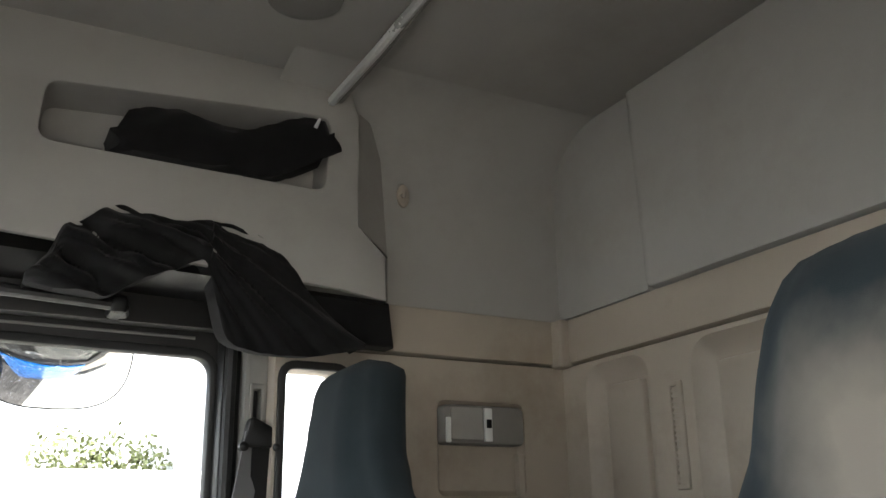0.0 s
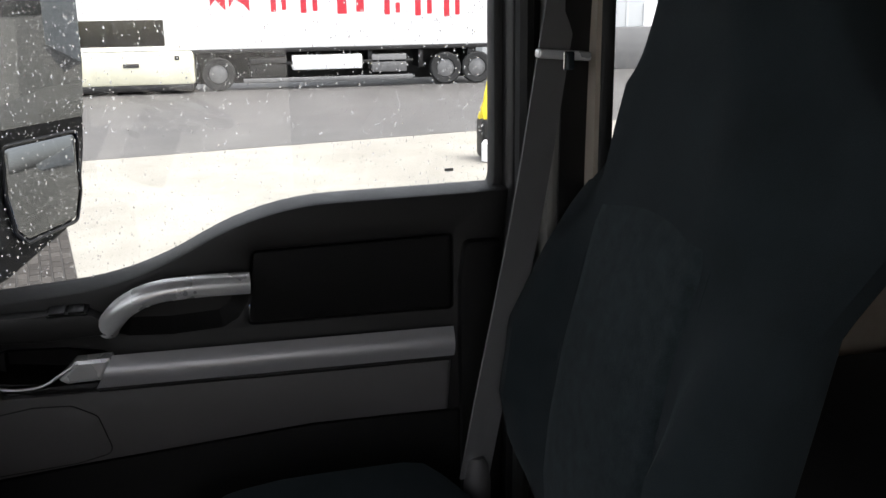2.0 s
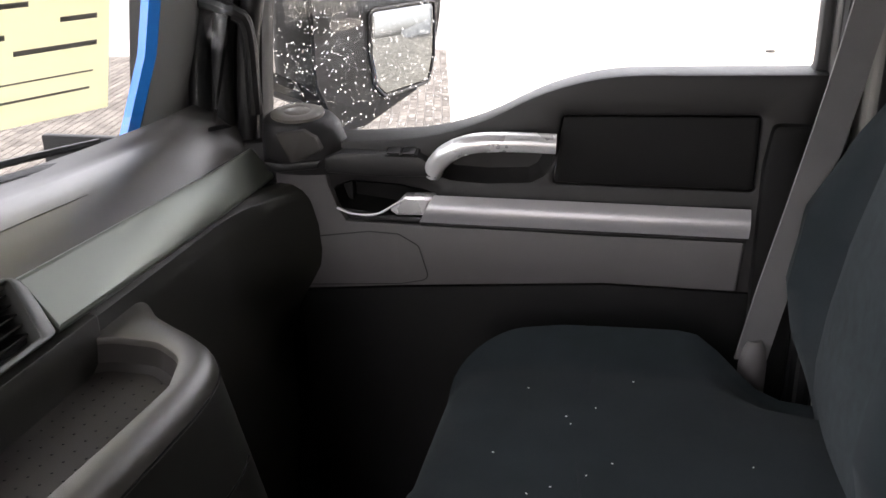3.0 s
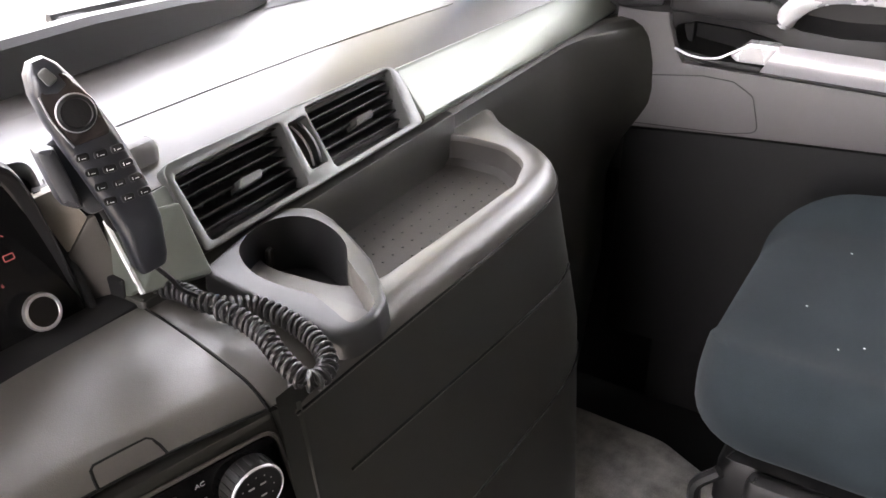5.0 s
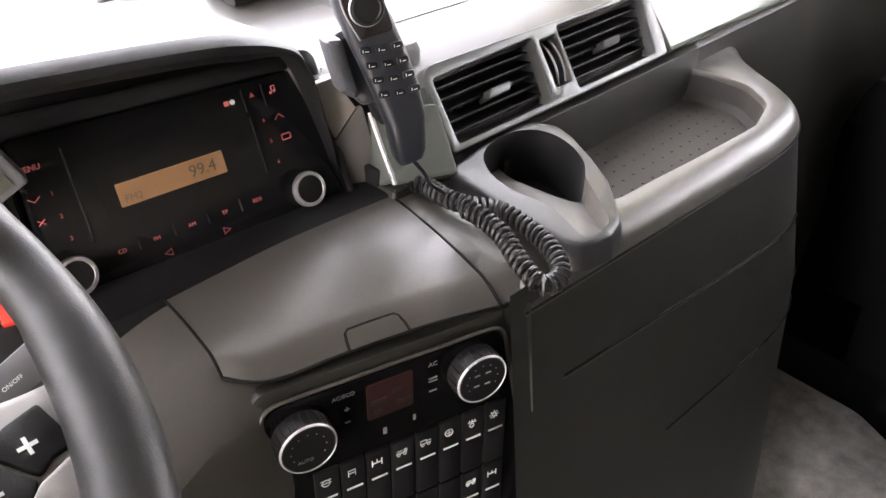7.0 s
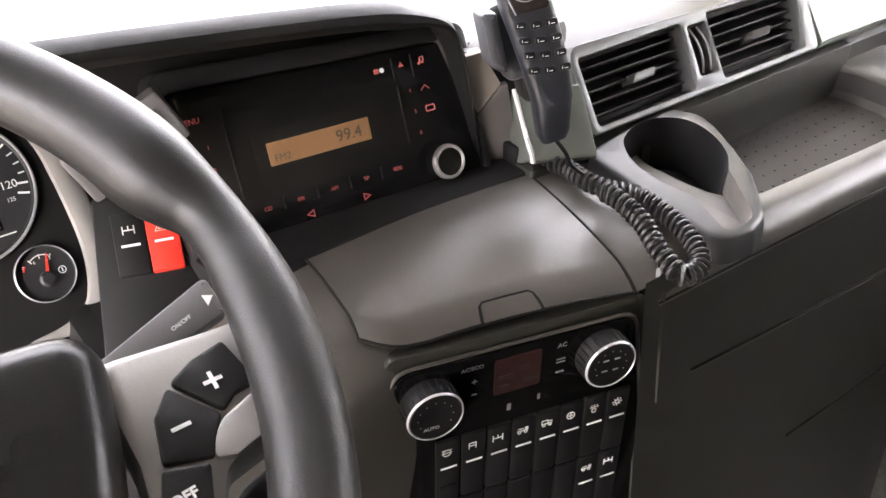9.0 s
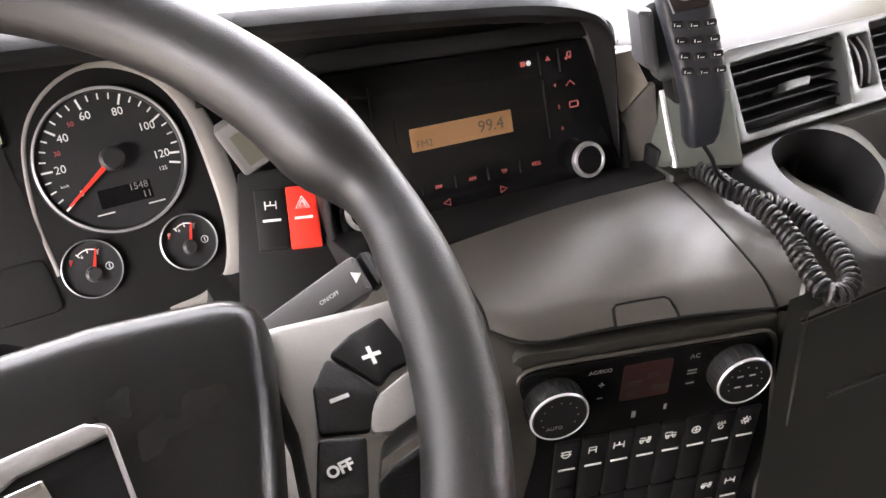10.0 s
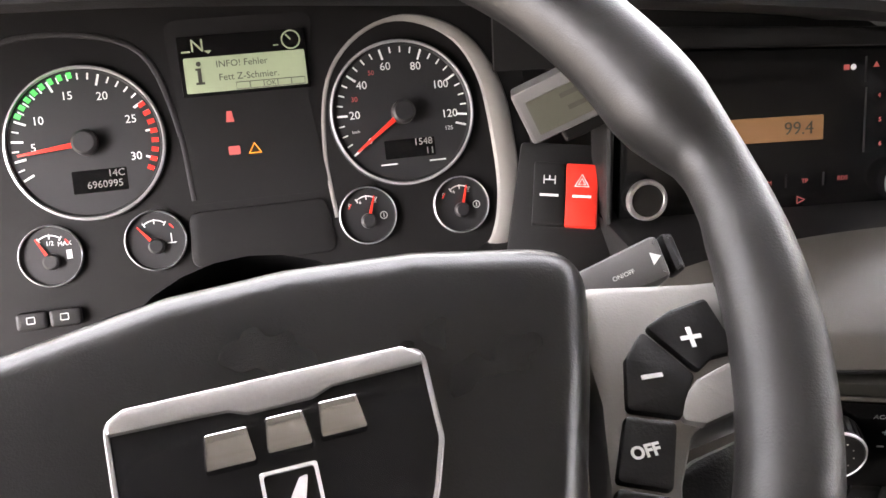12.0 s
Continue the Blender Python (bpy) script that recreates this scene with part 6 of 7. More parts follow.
# small gauges
for cx, cy, ang, kind in ((-0.215, 0.0085, 118, "fuel"), (-0.146, 0.0107, 128, "heat"), (0.002, 0.0107, 72, "air"), (0.0712, 0.0107, 74, "air")):
    r = 0.0203
    g, m = gauge(cx, cy, r, "small_gauge")
    m2 = m @ Matrix.Translation((0, -0.004, 0))
    arc = [(0.013 * math.cos(radians(a)), 0.016 * math.sin(radians(a)) - 0.002) for a in range(60, 125, 8)]
    part("scale", tube([m @ Vector((x, y, 0.0012)) for x, y in arc], 0.0005, 4), PRINT, g)
    for a in (58, 90, 122):
        mm = m @ Matrix.Rotation(radians(a), 4, "Z")
        part("mark", slab(mm, rect(0.0115, -0.0004, 0.0148, 0.0004), 0.001, 0.0013), PRINT, g)
    part("red_mark", tube([m @ Vector((0.0145 * math.cos(radians(a)), 0.0145 * math.sin(radians(a)), 0.0012)) for a in ((140, 148, 156) if kind == "air" else (30, 38, 46))], 0.0006, 4), REDPAINT, g)
    if kind == "fuel":
        lettering("1/2", 0.0042, at(m, 0.0, 0.0085, 0.0013), PRINT, g)
        lettering("MAX", 0.0042, at(m, 0.0095, 0.0075, 0.0013), PRINT, g)
        part("symbol", [slab(m, rect(0.010, -0.003, 0.0135, 0.003), 0.001, 0.0013)], PRINT, g)
    if kind == "air":
        part("symbol", [slab(m, circle(0.0115, -0.001, 0.0028, 14), 0.001, 0.0013, holes=[circle(0.0115, -0.001, 0.0022, 14)]), slab(m, rect(0.0112, -0.0025, 0.0119, 0.0005), 0.001, 0.0013)], PRINT, g)
        for txt, x in (("0", -0.0125), ("6", -0.0045), ("12", 0.0055)):
            lettering(txt, 0.0034, at(m, x, 0.0085 if x < -0.01 else 0.0098, 0.0013), PRINT, g)
    if kind == "heat":
        part("symbol", [slab(m, rect(0.010, -0.002, 0.0108, 0.004), 0.001, 0.0013), slab(m, rect(0.0075, -0.003, 0.0135, -0.0022), 0.001, 0.0013)], PRINT, g)
    mm = m2 @ Matrix.Rotation(radians(ang), 4, "Z")
    part("needle", slab(mm, [(0, -0.0012), (0.0185, -0.0004), (0.0185, 0.0004), (0, 0.0012)], 0.0024, 0.0034), REDPAINT, g, "red needle")
    part("needle_hub", lathe(m2, [(0.0056, 0.001), (0.0054, 0.005), (0.004, 0.0062), (0.0005, 0.0062)], 20), DIAL, g)
# display
part("display", slab(CF, rect(-0.1155, 0.1062, -0.0270, 0.1480, 0.001), 0.0008, 0.0022, bevel=0.0004), GLOSS, clus)
part("display_field", slab(CF, rounded([(-0.1125, 0.1085), (-0.0290, 0.1085), (-0.0290, 0.1330), (-0.1125, 0.1330)], 0.0012), 0.0022, 0.0026), GREENLCD, clus, "pale green display field")
for txt, u, v, sz in (("INFO! Fehler", -0.0730, 0.1272, 0.0066), ("Fett Z-Schmier.", -0.0690, 0.1180, 0.0066), ("OK", -0.0545, 0.1113, 0.0048)):
    lettering(txt, sz, at(CF, u, v, 0.0027), INK, clus)
part("info_mark", [slab(CF, circle(-0.1025, 0.1285, 0.0017, 12), 0.0026, 0.0029), slab(CF, rect(-0.1038, 0.1145, -0.1012, 0.1255), 0.0026, 0.0029), slab(CF, rect(-0.1055, 0.1142, -0.0995, 0.1158), 0.0026, 0.0029), slab(CF, rect(-0.1050, 0.1240, -0.1030, 0.1255), 0.0026, 0.0029)], INK, clus)
for k in range(5):
    u = -0.0785 + k * 0.0096
    part("soft_key", outline_mark(at(CF, 0, 0, 0.0026), rect(u, 0.1090, u + 0.0092, 0.1138), True, 0.0003), INK, clus)
lettering("N", 0.0125, at(CF, -0.1020, 0.1408, 0.0024), GREENLCD, clus)
part("display_mark", [slab(CF, rect(-0.1130, 0.1366, -0.1070, 0.1378), 0.0022, 0.0026), slab(CF, [(-0.0975, 0.1375), (-0.0925, 0.1375), (-0.0950, 0.1352)], 0.0022, 0.0026), slab(CF, rect(-0.0500, 0.1370, -0.0465, 0.1378), 0.0022, 0.0026)], GREENLCD, clus)
part("display_dial", [slab(CF, circle(-0.0375, 0.1405, 0.0068, 24), 0.0022, 0.0026, holes=[circle(-0.0375, 0.1405, 0.0058, 24)]), slab(at(CF, -0.0375, 0.1405, 0, 130), rect(0, -0.0005, 0.005, 0.0005), 0.0022, 0.0026)], GREENLCD, clus)
# tell-tale lamps
part("tell_tale", [slab(CF, circle(-0.086, 0.0905, 0.0022, 14), 0.0008, 0.0014), slab(CF, [(-0.0888, 0.0870), (-0.0832, 0.0870), (-0.0843, 0.0945), (-0.0877, 0.0945)], 0.0008, 0.0014)], REDPRINT, clus, "red belt warning lamp")
part("tell_tale", [slab(CF, rect(-0.0895, 0.0640, -0.0815, 0.0700, 0.001), 0.0008, 0.0014)], REDPRINT, clus, "red brake warning lamp")
part("tell_tale", outline_mark(at(CF, 0, 0, 0.001), [(-0.0756, 0.0640), (-0.0672, 0.0640), (-0.0714, 0.0708)], True, 0.0006), AMBERLED, clus, "amber warning triangle")
# lower left switches below the cluster
for u in (-0.232, -0.2105):
    part("function_key", slab(CF, rect(u - 0.0102, -0.0395, u + 0.0102, -0.0275, 0.003), 0.0, 0.006, bevel=0.002), BLACK, clus)
    part("key_mark", outline_mark(at(CF, u, -0.033, 0.006), rect(-0.0028, -0.002, 0.0022, 0.0022, 0.0005), True, 0.0003), PRINT, clus)
settle(clus)

# rocker switches and device right of the cluster
SW = plane((-0.2075, 0.665, 0.841), (0.95, -0.31, 0), (0.006, 0.031, 0.026))
pod = thing("switch_block", "black rocker switch and red hazard switch", "switches", (-0.2, 0.67, 0.80))
part("surround", slab(SW, rounded([(-0.024, -0.075), (0.050, -0.070), (0.052, 0.060), (-0.014, 0.060)], 0.004), -0.03, -0.002, bevel=0.002), BLACK, pod)
for u, ma, lab in ((-0.004, BLACK, "black axle lock rocker"), (0.0182, REDPAINT, "red hazard rocker")):
    sw = part("rocker", slab(SW, rect(u, -0.002, u + 0.0217, 0.0435, 0.0015), -0.002, 0.003, bevel=0.0012), ma, pod, lab)
    part("line", slab(SW, rect(u + 0.0045, 0.0185, u + 0.0172, 0.0202), 0.0026, 0.0034), PRINT, sw)
    sm = at(SW, u + 0.0108, 0.0305, 0.0031)
    if ma is BLACK:
        part("symbol", symbol(2, sm), PRINT, sw)
    else:
        part("symbol", [outline_mark(sm, [(-0.0048, -0.004), (0.0048, -0.004), (0, 0.0048)], True, 0.0004), outline_mark(sm, [(-0.0024, -0.0026), (0.0024, -0.0026), (0, 0.0018)], True, 0.0004)], PRINT, sw)
settle(pod)
TB = plane((-0.217, 0.660, 0.902), (0.045, -0.008, 0.024), (-0.017, 0.012, 0.036))
dev = thing("driver_device", "small grey-framed display device clipped above the switches", "display device", (-0.2, 0.67, 0.89))
part("case", slab(TB, rect(0.002, 0.001, 0.076, 0.037, 0.003), -0.016, 0.0, bevel=0.002), STALKGREY, dev, "silver-grey plastic case")
part("screen", slab(TB, rect(0.009, 0.006, 0.068, 0.029, 0.001), 0, 0.0012), SCREEN, dev, "grey-green display")
for x, y, w in ((0.03, 0.022, 0.014), (0.05, 0.022, 0.012), (0.032, 0.013, 0.016), (0.052, 0.013, 0.012)):
    part("text_bar", slab(TB, rect(x, y, x + w, y + 0.003), 0.0012, 0.0015), INK, dev)
part("arm", slab(TB, rect(0.02, -0.012, 0.05, 0.01, 0.003), -0.05, -0.016, bevel=0.003), BLACK, dev)
settle(dev)

# ---------- steering wheel ----------
TILT = radians(24)
WF = plane((-0.3955, 0.408, 1.003), X3, (0, math.cos(TILT), math.sin(TILT)))
wheel = thing("steering_wheel", "dark leather-rimmed steering wheel with grey spokes and buttons", "steering wheel", (-0.3955, 0.46, 0.86))
ringpts, rads = [], []


def ramp(x, a, b):
    f = max(0.0, min(1.0, (x - a) / (b - a)))
    return f * f * (3 - 2 * f)


for k in range(320):
    a = 2 * math.pi * k / 320
    g = (math.degrees(a) + 90) % 360 - 90
    g = g if g <= 90 else 180 - g
    fat = np.interp(g, [-90, -40, -14, -6, 0, 3, 7.5, 10.5, 13, 16, 19, 23, 28, 40, 90], [0.0150, 0.0150, 0.0150, 0.0146, 0.0138, 0.0129, 0.0124, 0.0132, 0.0149, 0.0166, 0.0172, 0.0168, 0.0162, 0.0155, 0.0155])
    fat += 0.0014 * ramp(g, 8, 20)
    RIM = 0.2038 + 0.0026 * ramp(g, 6, 22)
    ringpts.append(WF @ Vector(((RIM - fat) * math.cos(a) - 0.0284, (RIM - fat) * math.sin(a) - 0.0083, 0.015)))
    rads.append(float(fat))
part("rim", tube(ringpts, rads, 22, closed=True), LEATHER, wheel, "dark grey leather rim, worn smooth")


def pad_outline():
    top = [(-0.116, -0.036, 0.022), (-0.070, -0.0165), (-0.023, -0.0055), (0.011, -0.0015), (0.0500, -0.0003), (0.1085, -0.0043, 0.022)]
    low = [(0.096, -0.050), (0.078, -0.105), (0.05, -0.13), (-0.05, -0.13), (-0.078, -0.105), (-0.098, -0.055)]
    return rounded(top + low, 0.014, 8)[::-1]


out0 = pad_outline()
rings = []
for w, d in ((-0.03, 0.003), (0.004, 0.0), (0.011, 0.0006), (0.0165, 0.0022), (0.0205, 0.0048), (0.0230, 0.0080), (0.0242, 0.0115)):
    rings.append([WF @ Vector((x, y, w + 0.006 * (1 - (x / 0.11) ** 2))) for x, y in shrunk(out0, d)])
core = shrunk(out0, 0.0115)
mx0, my0 = sum(p[0] for p in core) / len(core), sum(p[1] for p in core) / len(core)
for f in (0.93, 0.8, 0.6, 0.4, 0.2, 0.02):
    rings.append([WF @ Vector((mx0 + (x - mx0) * f, my0 + (y - my0) * f, 0.0242 + 0.0016 * (1 - f * f) + 0.006 * (1 - ((mx0 + (x - mx0) * f) / 0.11) ** 2))) for x, y in core])
part("airbag_cover", loft(rings), PAD, wheel, "dark grey grained airbag cover")
# badge plate with plain marks
WB = WF @ Matrix.Translation((0.0035, -0.0440, 0)) @ Matrix.Rotation(radians(4.5), 4, "Z") @ Matrix.Diagonal((0.94, 0.94, 1, 1)) @ Matrix.Translation((-0.0012, 0.0364, 0))
BW = 0.0305
badge_out = rounded([(-0.043, -0.0355, 0.004), (0.0455, -0.0345, 0.004), (0.0440, -0.062, 0.01), (0.036, -0.083, 0.012), (-0.034, -0.083, 0.012), (-0.042, -0.062, 0.01)], 0.006)[::-1]
badge = part("badge_plate", slab(WB, badge_out, BW - 0.008, BW + 0.0015, bevel=0.001), GLOSS, wheel, "glossy black badge plate")
part("badge_band", slab(WB, rounded([(-0.0428, -0.0402), (-0.0425, -0.0362), (-0.038, -0.0335), (0.040, -0.0330), (0.0452, -0.0368), (0.0445, -0.0395), (0.018, -0.0402), (0.012, -0.0425), (-0.006, -0.0428), (-0.011, -0.0408)], 0.001)[::-1], BW, BW + 0.0030, bevel=0.0008), STEEL, badge, "brushed silver band")
part("badge_edge", tube([WB @ Vector((x, y, BW + 0.0012)) for x, y in badge_out], 0.0008, 6, closed=True), STEEL, badge)
for x0, x1, y in ((-0.0195, -0.0055, -0.0515), (-0.0030, 0.0098, -0.0505), (0.0118, 0.0252, -0.0495)):
    part("badge_mark", slab(WB, rounded([(x0, y - 0.0052), (x1, y - 0.0052), (x1 - 0.0012, y + 0.0052), (x0 + 0.0012, y + 0.0052)], 0.0012), BW + 0.0012, BW + 0.0034, bevel=0.0008), CHROME, badge, "plain silver badge shape")
part("badge_mark", [slab(WB, rect(-0.006, -0.0745, 0.0095, -0.0600, 0.001), BW + 0.001, BW + 0.0024, holes=[rect(-0.0050, -0.0735, 0.0085, -0.0610, 0.001)]), slab(WB, rounded([(-0.004, -0.0725), (0.004, -0.0725), (0.0065, -0.0630), (0.0040, -0.0635), (0.0005, -0.0690), (-0.003, -0.0705)], 0.0006), BW + 0.001, BW + 0.0022)], SILVER, badge, "plain silver pictogram")
for s in (1, -1):
    def mx(pts):
        return [(x * s, y) for x, y in (pts if s > 0 else pts[::-1])]

    upper = rounded([(0.098, -0.014), (0.140, -0.0185), (0.172, -0.020), (0.172, -0.050), (0.148, -0.064), (0.124, -0.0685), (0.116, -0.082), (0.105, -0.115), (0.086, -0.115), (0.098, -0.055)], 0.008)
    part("spoke", slab(WF, mx(upper), -0.012, 0.0085, bevel=0.004), SPOKE, wheel, "satin grey spoke")
    plus_ = rounded([(0.1185, -0.0335), (0.1285, -0.0290), (0.1415, -0.0265), (0.1455, -0.0460), (0.1365, -0.0468), (0.1305, -0.0505)], 0.002)
    minus_ = rounded([(0.1172, -0.0345), (0.1290, -0.0515), (0.1255, -0.0560), (0.1205, -0.0640), (0.1045, -0.0590), (0.1090, -0.0430)], 0.002)
    off_ = rounded([(0.1035, -0.0603), (0.1185, -0.0650), (0.1105, -0.0845), (0.0950, -0.0790)], 0.002)
    low_ = rounded([(0.0945, -0.0805), (0.1100, -0.0860), (0.1040, -0.104), (0.0880, -0.098)], 0.002)
    for pts, name in ((plus_, "plus"), (minus_, "minus"), (off_, "off"), (low_, "blank")):
        b = part("button", slab(WF, mx(pts), 0.004, 0.0115, bevel=0.0012), BLACK, wheel, "black rubber button")
        bars = {"plus": ((0.1317, -0.0395),), "minus": ((0.1152, -0.0500),)}.get(name, ())
        for x, y in bars:
            geo = [slab(at(WF, x * s, y, 0.0115), rect(-0.0034, -0.0007, 0.0034, 0.0007), 0, 0.0004)]
            if name == "plus":
                geo.append(slab(at(WF, x * s, y, 0.0115), rect(-0.0007, -0.0034, 0.0007, 0.0034), 0, 0.00045))
            part("print", geo, PRINT, b)
        if name == "off":
            lettering("OFF", 0.0052, at(WF, 0.1058 * s, -0.0722, 0.0118, 3), PRINT, b, bold=0.035)
    web = [WF @ Vector((x * s, y, w)) for x, y, w in ((0.1660, 0.008, 0.013), (0.1610, -0.007, 0.011), (0.1550, -0.0185, 0.008), (0.1430, -0.0265, 0.004))]
    part("rim_fillet", tube(bent(web, 6), [0.0085 * (1 - ramp(k, 3, 19)) + 0.0015 for k in range(len(bent(web, 6)))], 14), LEATHER, wheel, "leather web between rim and spoke")
    part("spoke_insert", slab(WF, mx(rounded([(0.1215, -0.0585), (0.1290, -0.0530), (0.1430, -0.0485), (0.1400, -0.0640), (0.1270, -0.0670), (0.1205, -0.0650)], 0.002)), 0.004, 0.0112, bevel=0.001), SPOKE, wheel)
    part("spoke_web", slab(WF, mx(rounded([(0.100, -0.085), (0.130, -0.070), (0.165, -0.062), (0.165, -0.075), (0.135, -0.10), (0.11, -0.13)], 0.01)), -0.03, -0.012, bevel=0.004), CHARCOAL, wheel)
part("column", moved(lathe(plane((0, 0, 0), X3, Y3), [(0.07, -0.22), (0.065, -0.06), (0.055, -0.03)], 28), WF @ Matrix.Translation((0, -0.02, 0))), CHARCOAL, wheel)
settle(wheel)

col = thing("column_shroud", "black steering column cover", "column cover", (-0.40, 0.56, 0.78))
part("upper_shell", loft([[WF @ Vector((x * 0.105, -0.02 + y * 0.06, w)) for x, y in circle(0, 0, 1, 24)] for w in (-0.20, -0.12, -0.075, -0.055)]), BLACK, col)
settle(col)
# stalk with its lettering, right of the column
ST = plane((-0.2345, 0.470, 0.9465), (0.040, 0.004, 0.010), (-0.15, 0.75, 0.6)) @ Matrix.Scale(0.93, 4)
stalk = thing("column_stalk", "dark grey wiper stalk with white lettering", "stalk", (-0.25, 0.48, 0.93))
part("lever", slab(ST, rounded([(-0.075, -0.010), (0.016, -0.012), (0.018, 0.010), (-0.075, 0.004)], 0.004), -0.012, 0.004, bevel=0.004), STALKGREY, stalk)
part("end_cap", slab(ST, rounded([(0.0185, -0.0115), (0.0245, -0.0105), (0.0255, 0.0075), (0.0195, 0.0095)], 0.002), -0.011, 0.002, bevel=0.003), BLACK, stalk)
lettering("ON/OFF", 0.0031, at(ST, -0.006, -0.003, 0.0044), PRINT, stalk)
part("arrow", slab(ST, [(0.0095, -0.0040), (0.0145, -0.0010), (0.0100, 0.0022)], 0.004, 0.0046), PRINT, stalk)
settle(stalk)

# ---------- telephone handset ----------
PHF = plane((0.0865, 0.5835, 0.967), (0.9, -0.43, 0), (-0.1, 0.25, 0.9)) @ Matrix.Rotation(radians(14.5), 4, "Z")
phone = thing("telephone_handset", "dark blue-grey telephone handset standing in its cradle", "telephone", (0.10, 0.60, 0.86))
rings = []
for v, cx, hw, w0, w1 in ((-0.0785, -0.0045, 0.006, -0.012, 0.000), (-0.0765, -0.0045, 0.0100, -0.016, 0.005), (-0.070, -0.0035, 0.0125, -0.018, 0.008), (-0.045, 0.0015, 0.0150, -0.017, 0.010), (-0.02, 0.0020, 0.0168, -0.015, 0.009), (0.005, 0.0005, 0.0178, -0.014, 0.008), (0.025, -0.0015, 0.0182, -0.014, 0.008), (0.045, -0.0040, 0.0170, -0.015, 0.009), (0.062, -0.0060, 0.0145, -0.018, 0.011), (0.074, -0.0065, 0.0105, -0.018, 0.011), (0.080, -0.0065, 0.0055, -0.012, 0.007)):
    sec = [(cx + hw * math.copysign(abs(math.cos(2 * math.pi * k / 24)) ** 0.55, math.cos(2 * math.pi * k / 24)), (w0 + w1) / 2 + (w1 - w0) / 2 * math.copysign(abs(math.sin(2 * math.pi * k / 24)) ** 0.6, math.sin(2 * math.pi * k / 24))) for k in range(24)]
    rings.append([PHF @ Vector((x, v, w)) for x, w in sec])
body = part("body", loft(rings), PHONE, phone)
part("face_plate", slab(PHF, rounded([(-0.0125, 0.0235), (0.0125, 0.0215), (0.0125, 0.045), (0.0045, 0.066), (-0.0060, 0.0765), (-0.0125, 0.073), (-0.0165, 0.056), (-0.0165, 0.042)], 0.004), 0.004, 0.0105, bevel=0.0015), FACEPLATE, phone, "brown-black face plate")
part("face_edge", tube([PHF @ Vector((p.x, p.y, 0.0098)) for p in bent([(-0.0166, 0.060, 0), (-0.0168, 0.043, 0), (-0.0128, 0.0233, 0)], 6)], 0.0006, 6), SATIN, phone)
part("navigation_dial", lathe(at(PHF, -0.0015, 0.0425, 0.010), [(0.0120, 0), (0.0118, 0.003), (0.0098, 0.0036), (0.009, 0.0028), (0.0005, 0.0034)], 32), BLACK, phone, "round black navigation dial")
part("dial_edge", lathe(at(PHF, -0.0015, 0.0425, 0.0105), [(0.0127, -0.001), (0.0127, 0.001), (0.0120, 0.0014)], 32), SATIN, phone)
part("ear_slot", slab(PHF, rounded([(-0.0085, 0.0625), (-0.0005, 0.0655), (-0.0045, 0.0755), (-0.0115, 0.0735)], 0.003), 0.006, 0.0125, bevel=0.002), VENTGREY, phone, "pale grey ear slot")
for i in range(3):
    for j in range(4):
        u, v = -0.0115 + i * 0.0112 + j * 0.0007, 0.0150 - j * 0.0112 - (0.0, 0.0030, 0.0044)[i]
        km = at(PHF, u, v, 0.0078, -14 + 4 * i)
        key = part("key", slab(km, rounded([(-0.0044, -0.0026), (0.0044, -0.0026), (0.0044, 0.0026), (-0.0044, 0.0026)], 0.002), 0, 0.0021, bevel=0.0009), BLACK, phone)
        part("key_print", [slab(km, rect(-0.0024, -0.0010, -0.0020, 0.0010), 0.0021, 0.0023), slab(km, rect(-0.0008, -0.0008, 0.0020, -0.0004), 0.0021, 0.0023)], PRINT, key)
settle(phone)
cradle = thing("telephone_cradle", "grey telephone cradle with a silver foot on the dashboard", "cradle", (0.11, 0.615, 0.85))
part("back", slab(PHF, rounded([(-0.024, -0.03), (0.006, -0.03), (0.004, 0.030), (-0.028, 0.030)], 0.008), -0.034, -0.016, bevel=0.006), CLIPGREY, cradle)
part("clip", slab(PHF, rounded([(-0.036, -0.010), (-0.024, -0.022), (-0.022, 0.026), (-0.034, 0.030)], 0.004), -0.03, -0.004, bevel=0.004), CLIPGREY, cradle, "mid grey side clip")
FT = plane((0.108, 0.615, 0.878), (0.9, -0.43, 0), (0.04, 0.32, 0.45))
part("foot", slab(FT, rounded([(0.0046, -0.030), (0.060, -0.030), (0.052, 0.030), (-0.005, 0.030)], 0.004), -0.02, 0.004, bevel=0.003), STRIP, cradle, "pale metallic foot plate")
part("foot_edge", tube([FT @ Vector((0.0050, -0.030, 0.0035)), FT @ Vector((0.000, 0.0, 0.0035)), FT @ Vector((-0.0046, 0.030, 0.0035))], 0.0022, 6), SILVER, cradle)
part("neck", slab(PHF, rect(-0.014, -0.05, 0.012, -0.01, 0.004), -0.045, -0.020, bevel=0.003), BLACK, cradle)
settle(cradle)

# coiled cord
spine = bent([(0.118, 0.606, 0.851), (0.123, 0.592, 0.851), (0.125, 0.576, 0.851), (0.123, 0.557, 0.851), (0.127, 0.537, 0.851), (0.141, 0.519, 0.849), (0.143, 0.498, 0.847), (0.141, 0.473, 0.843), (0.134, 0.452, 0.839), (0.124, 0.440, 0.836), (0.111, 0.436, 0.836), (0.101, 0.439, 0.838), (0.101, 0.449, 0.841), (0.104, 0.463, 0.845), (0.112, 0.484, 0.851), (0.115, 0.500, 0.854), (0.115, 0.514, 0.857), (0.114, 0.530, 0.858)], 30)
length = [0.0]
for a, b in zip(spine, spine[1:]):
    length.append(length[-1] + (b - a).length)
coil = []
turns = length[-1] / 0.0058
steps = int(turns * 10)
side0 = Vector((1, 0, 0))
j = 0
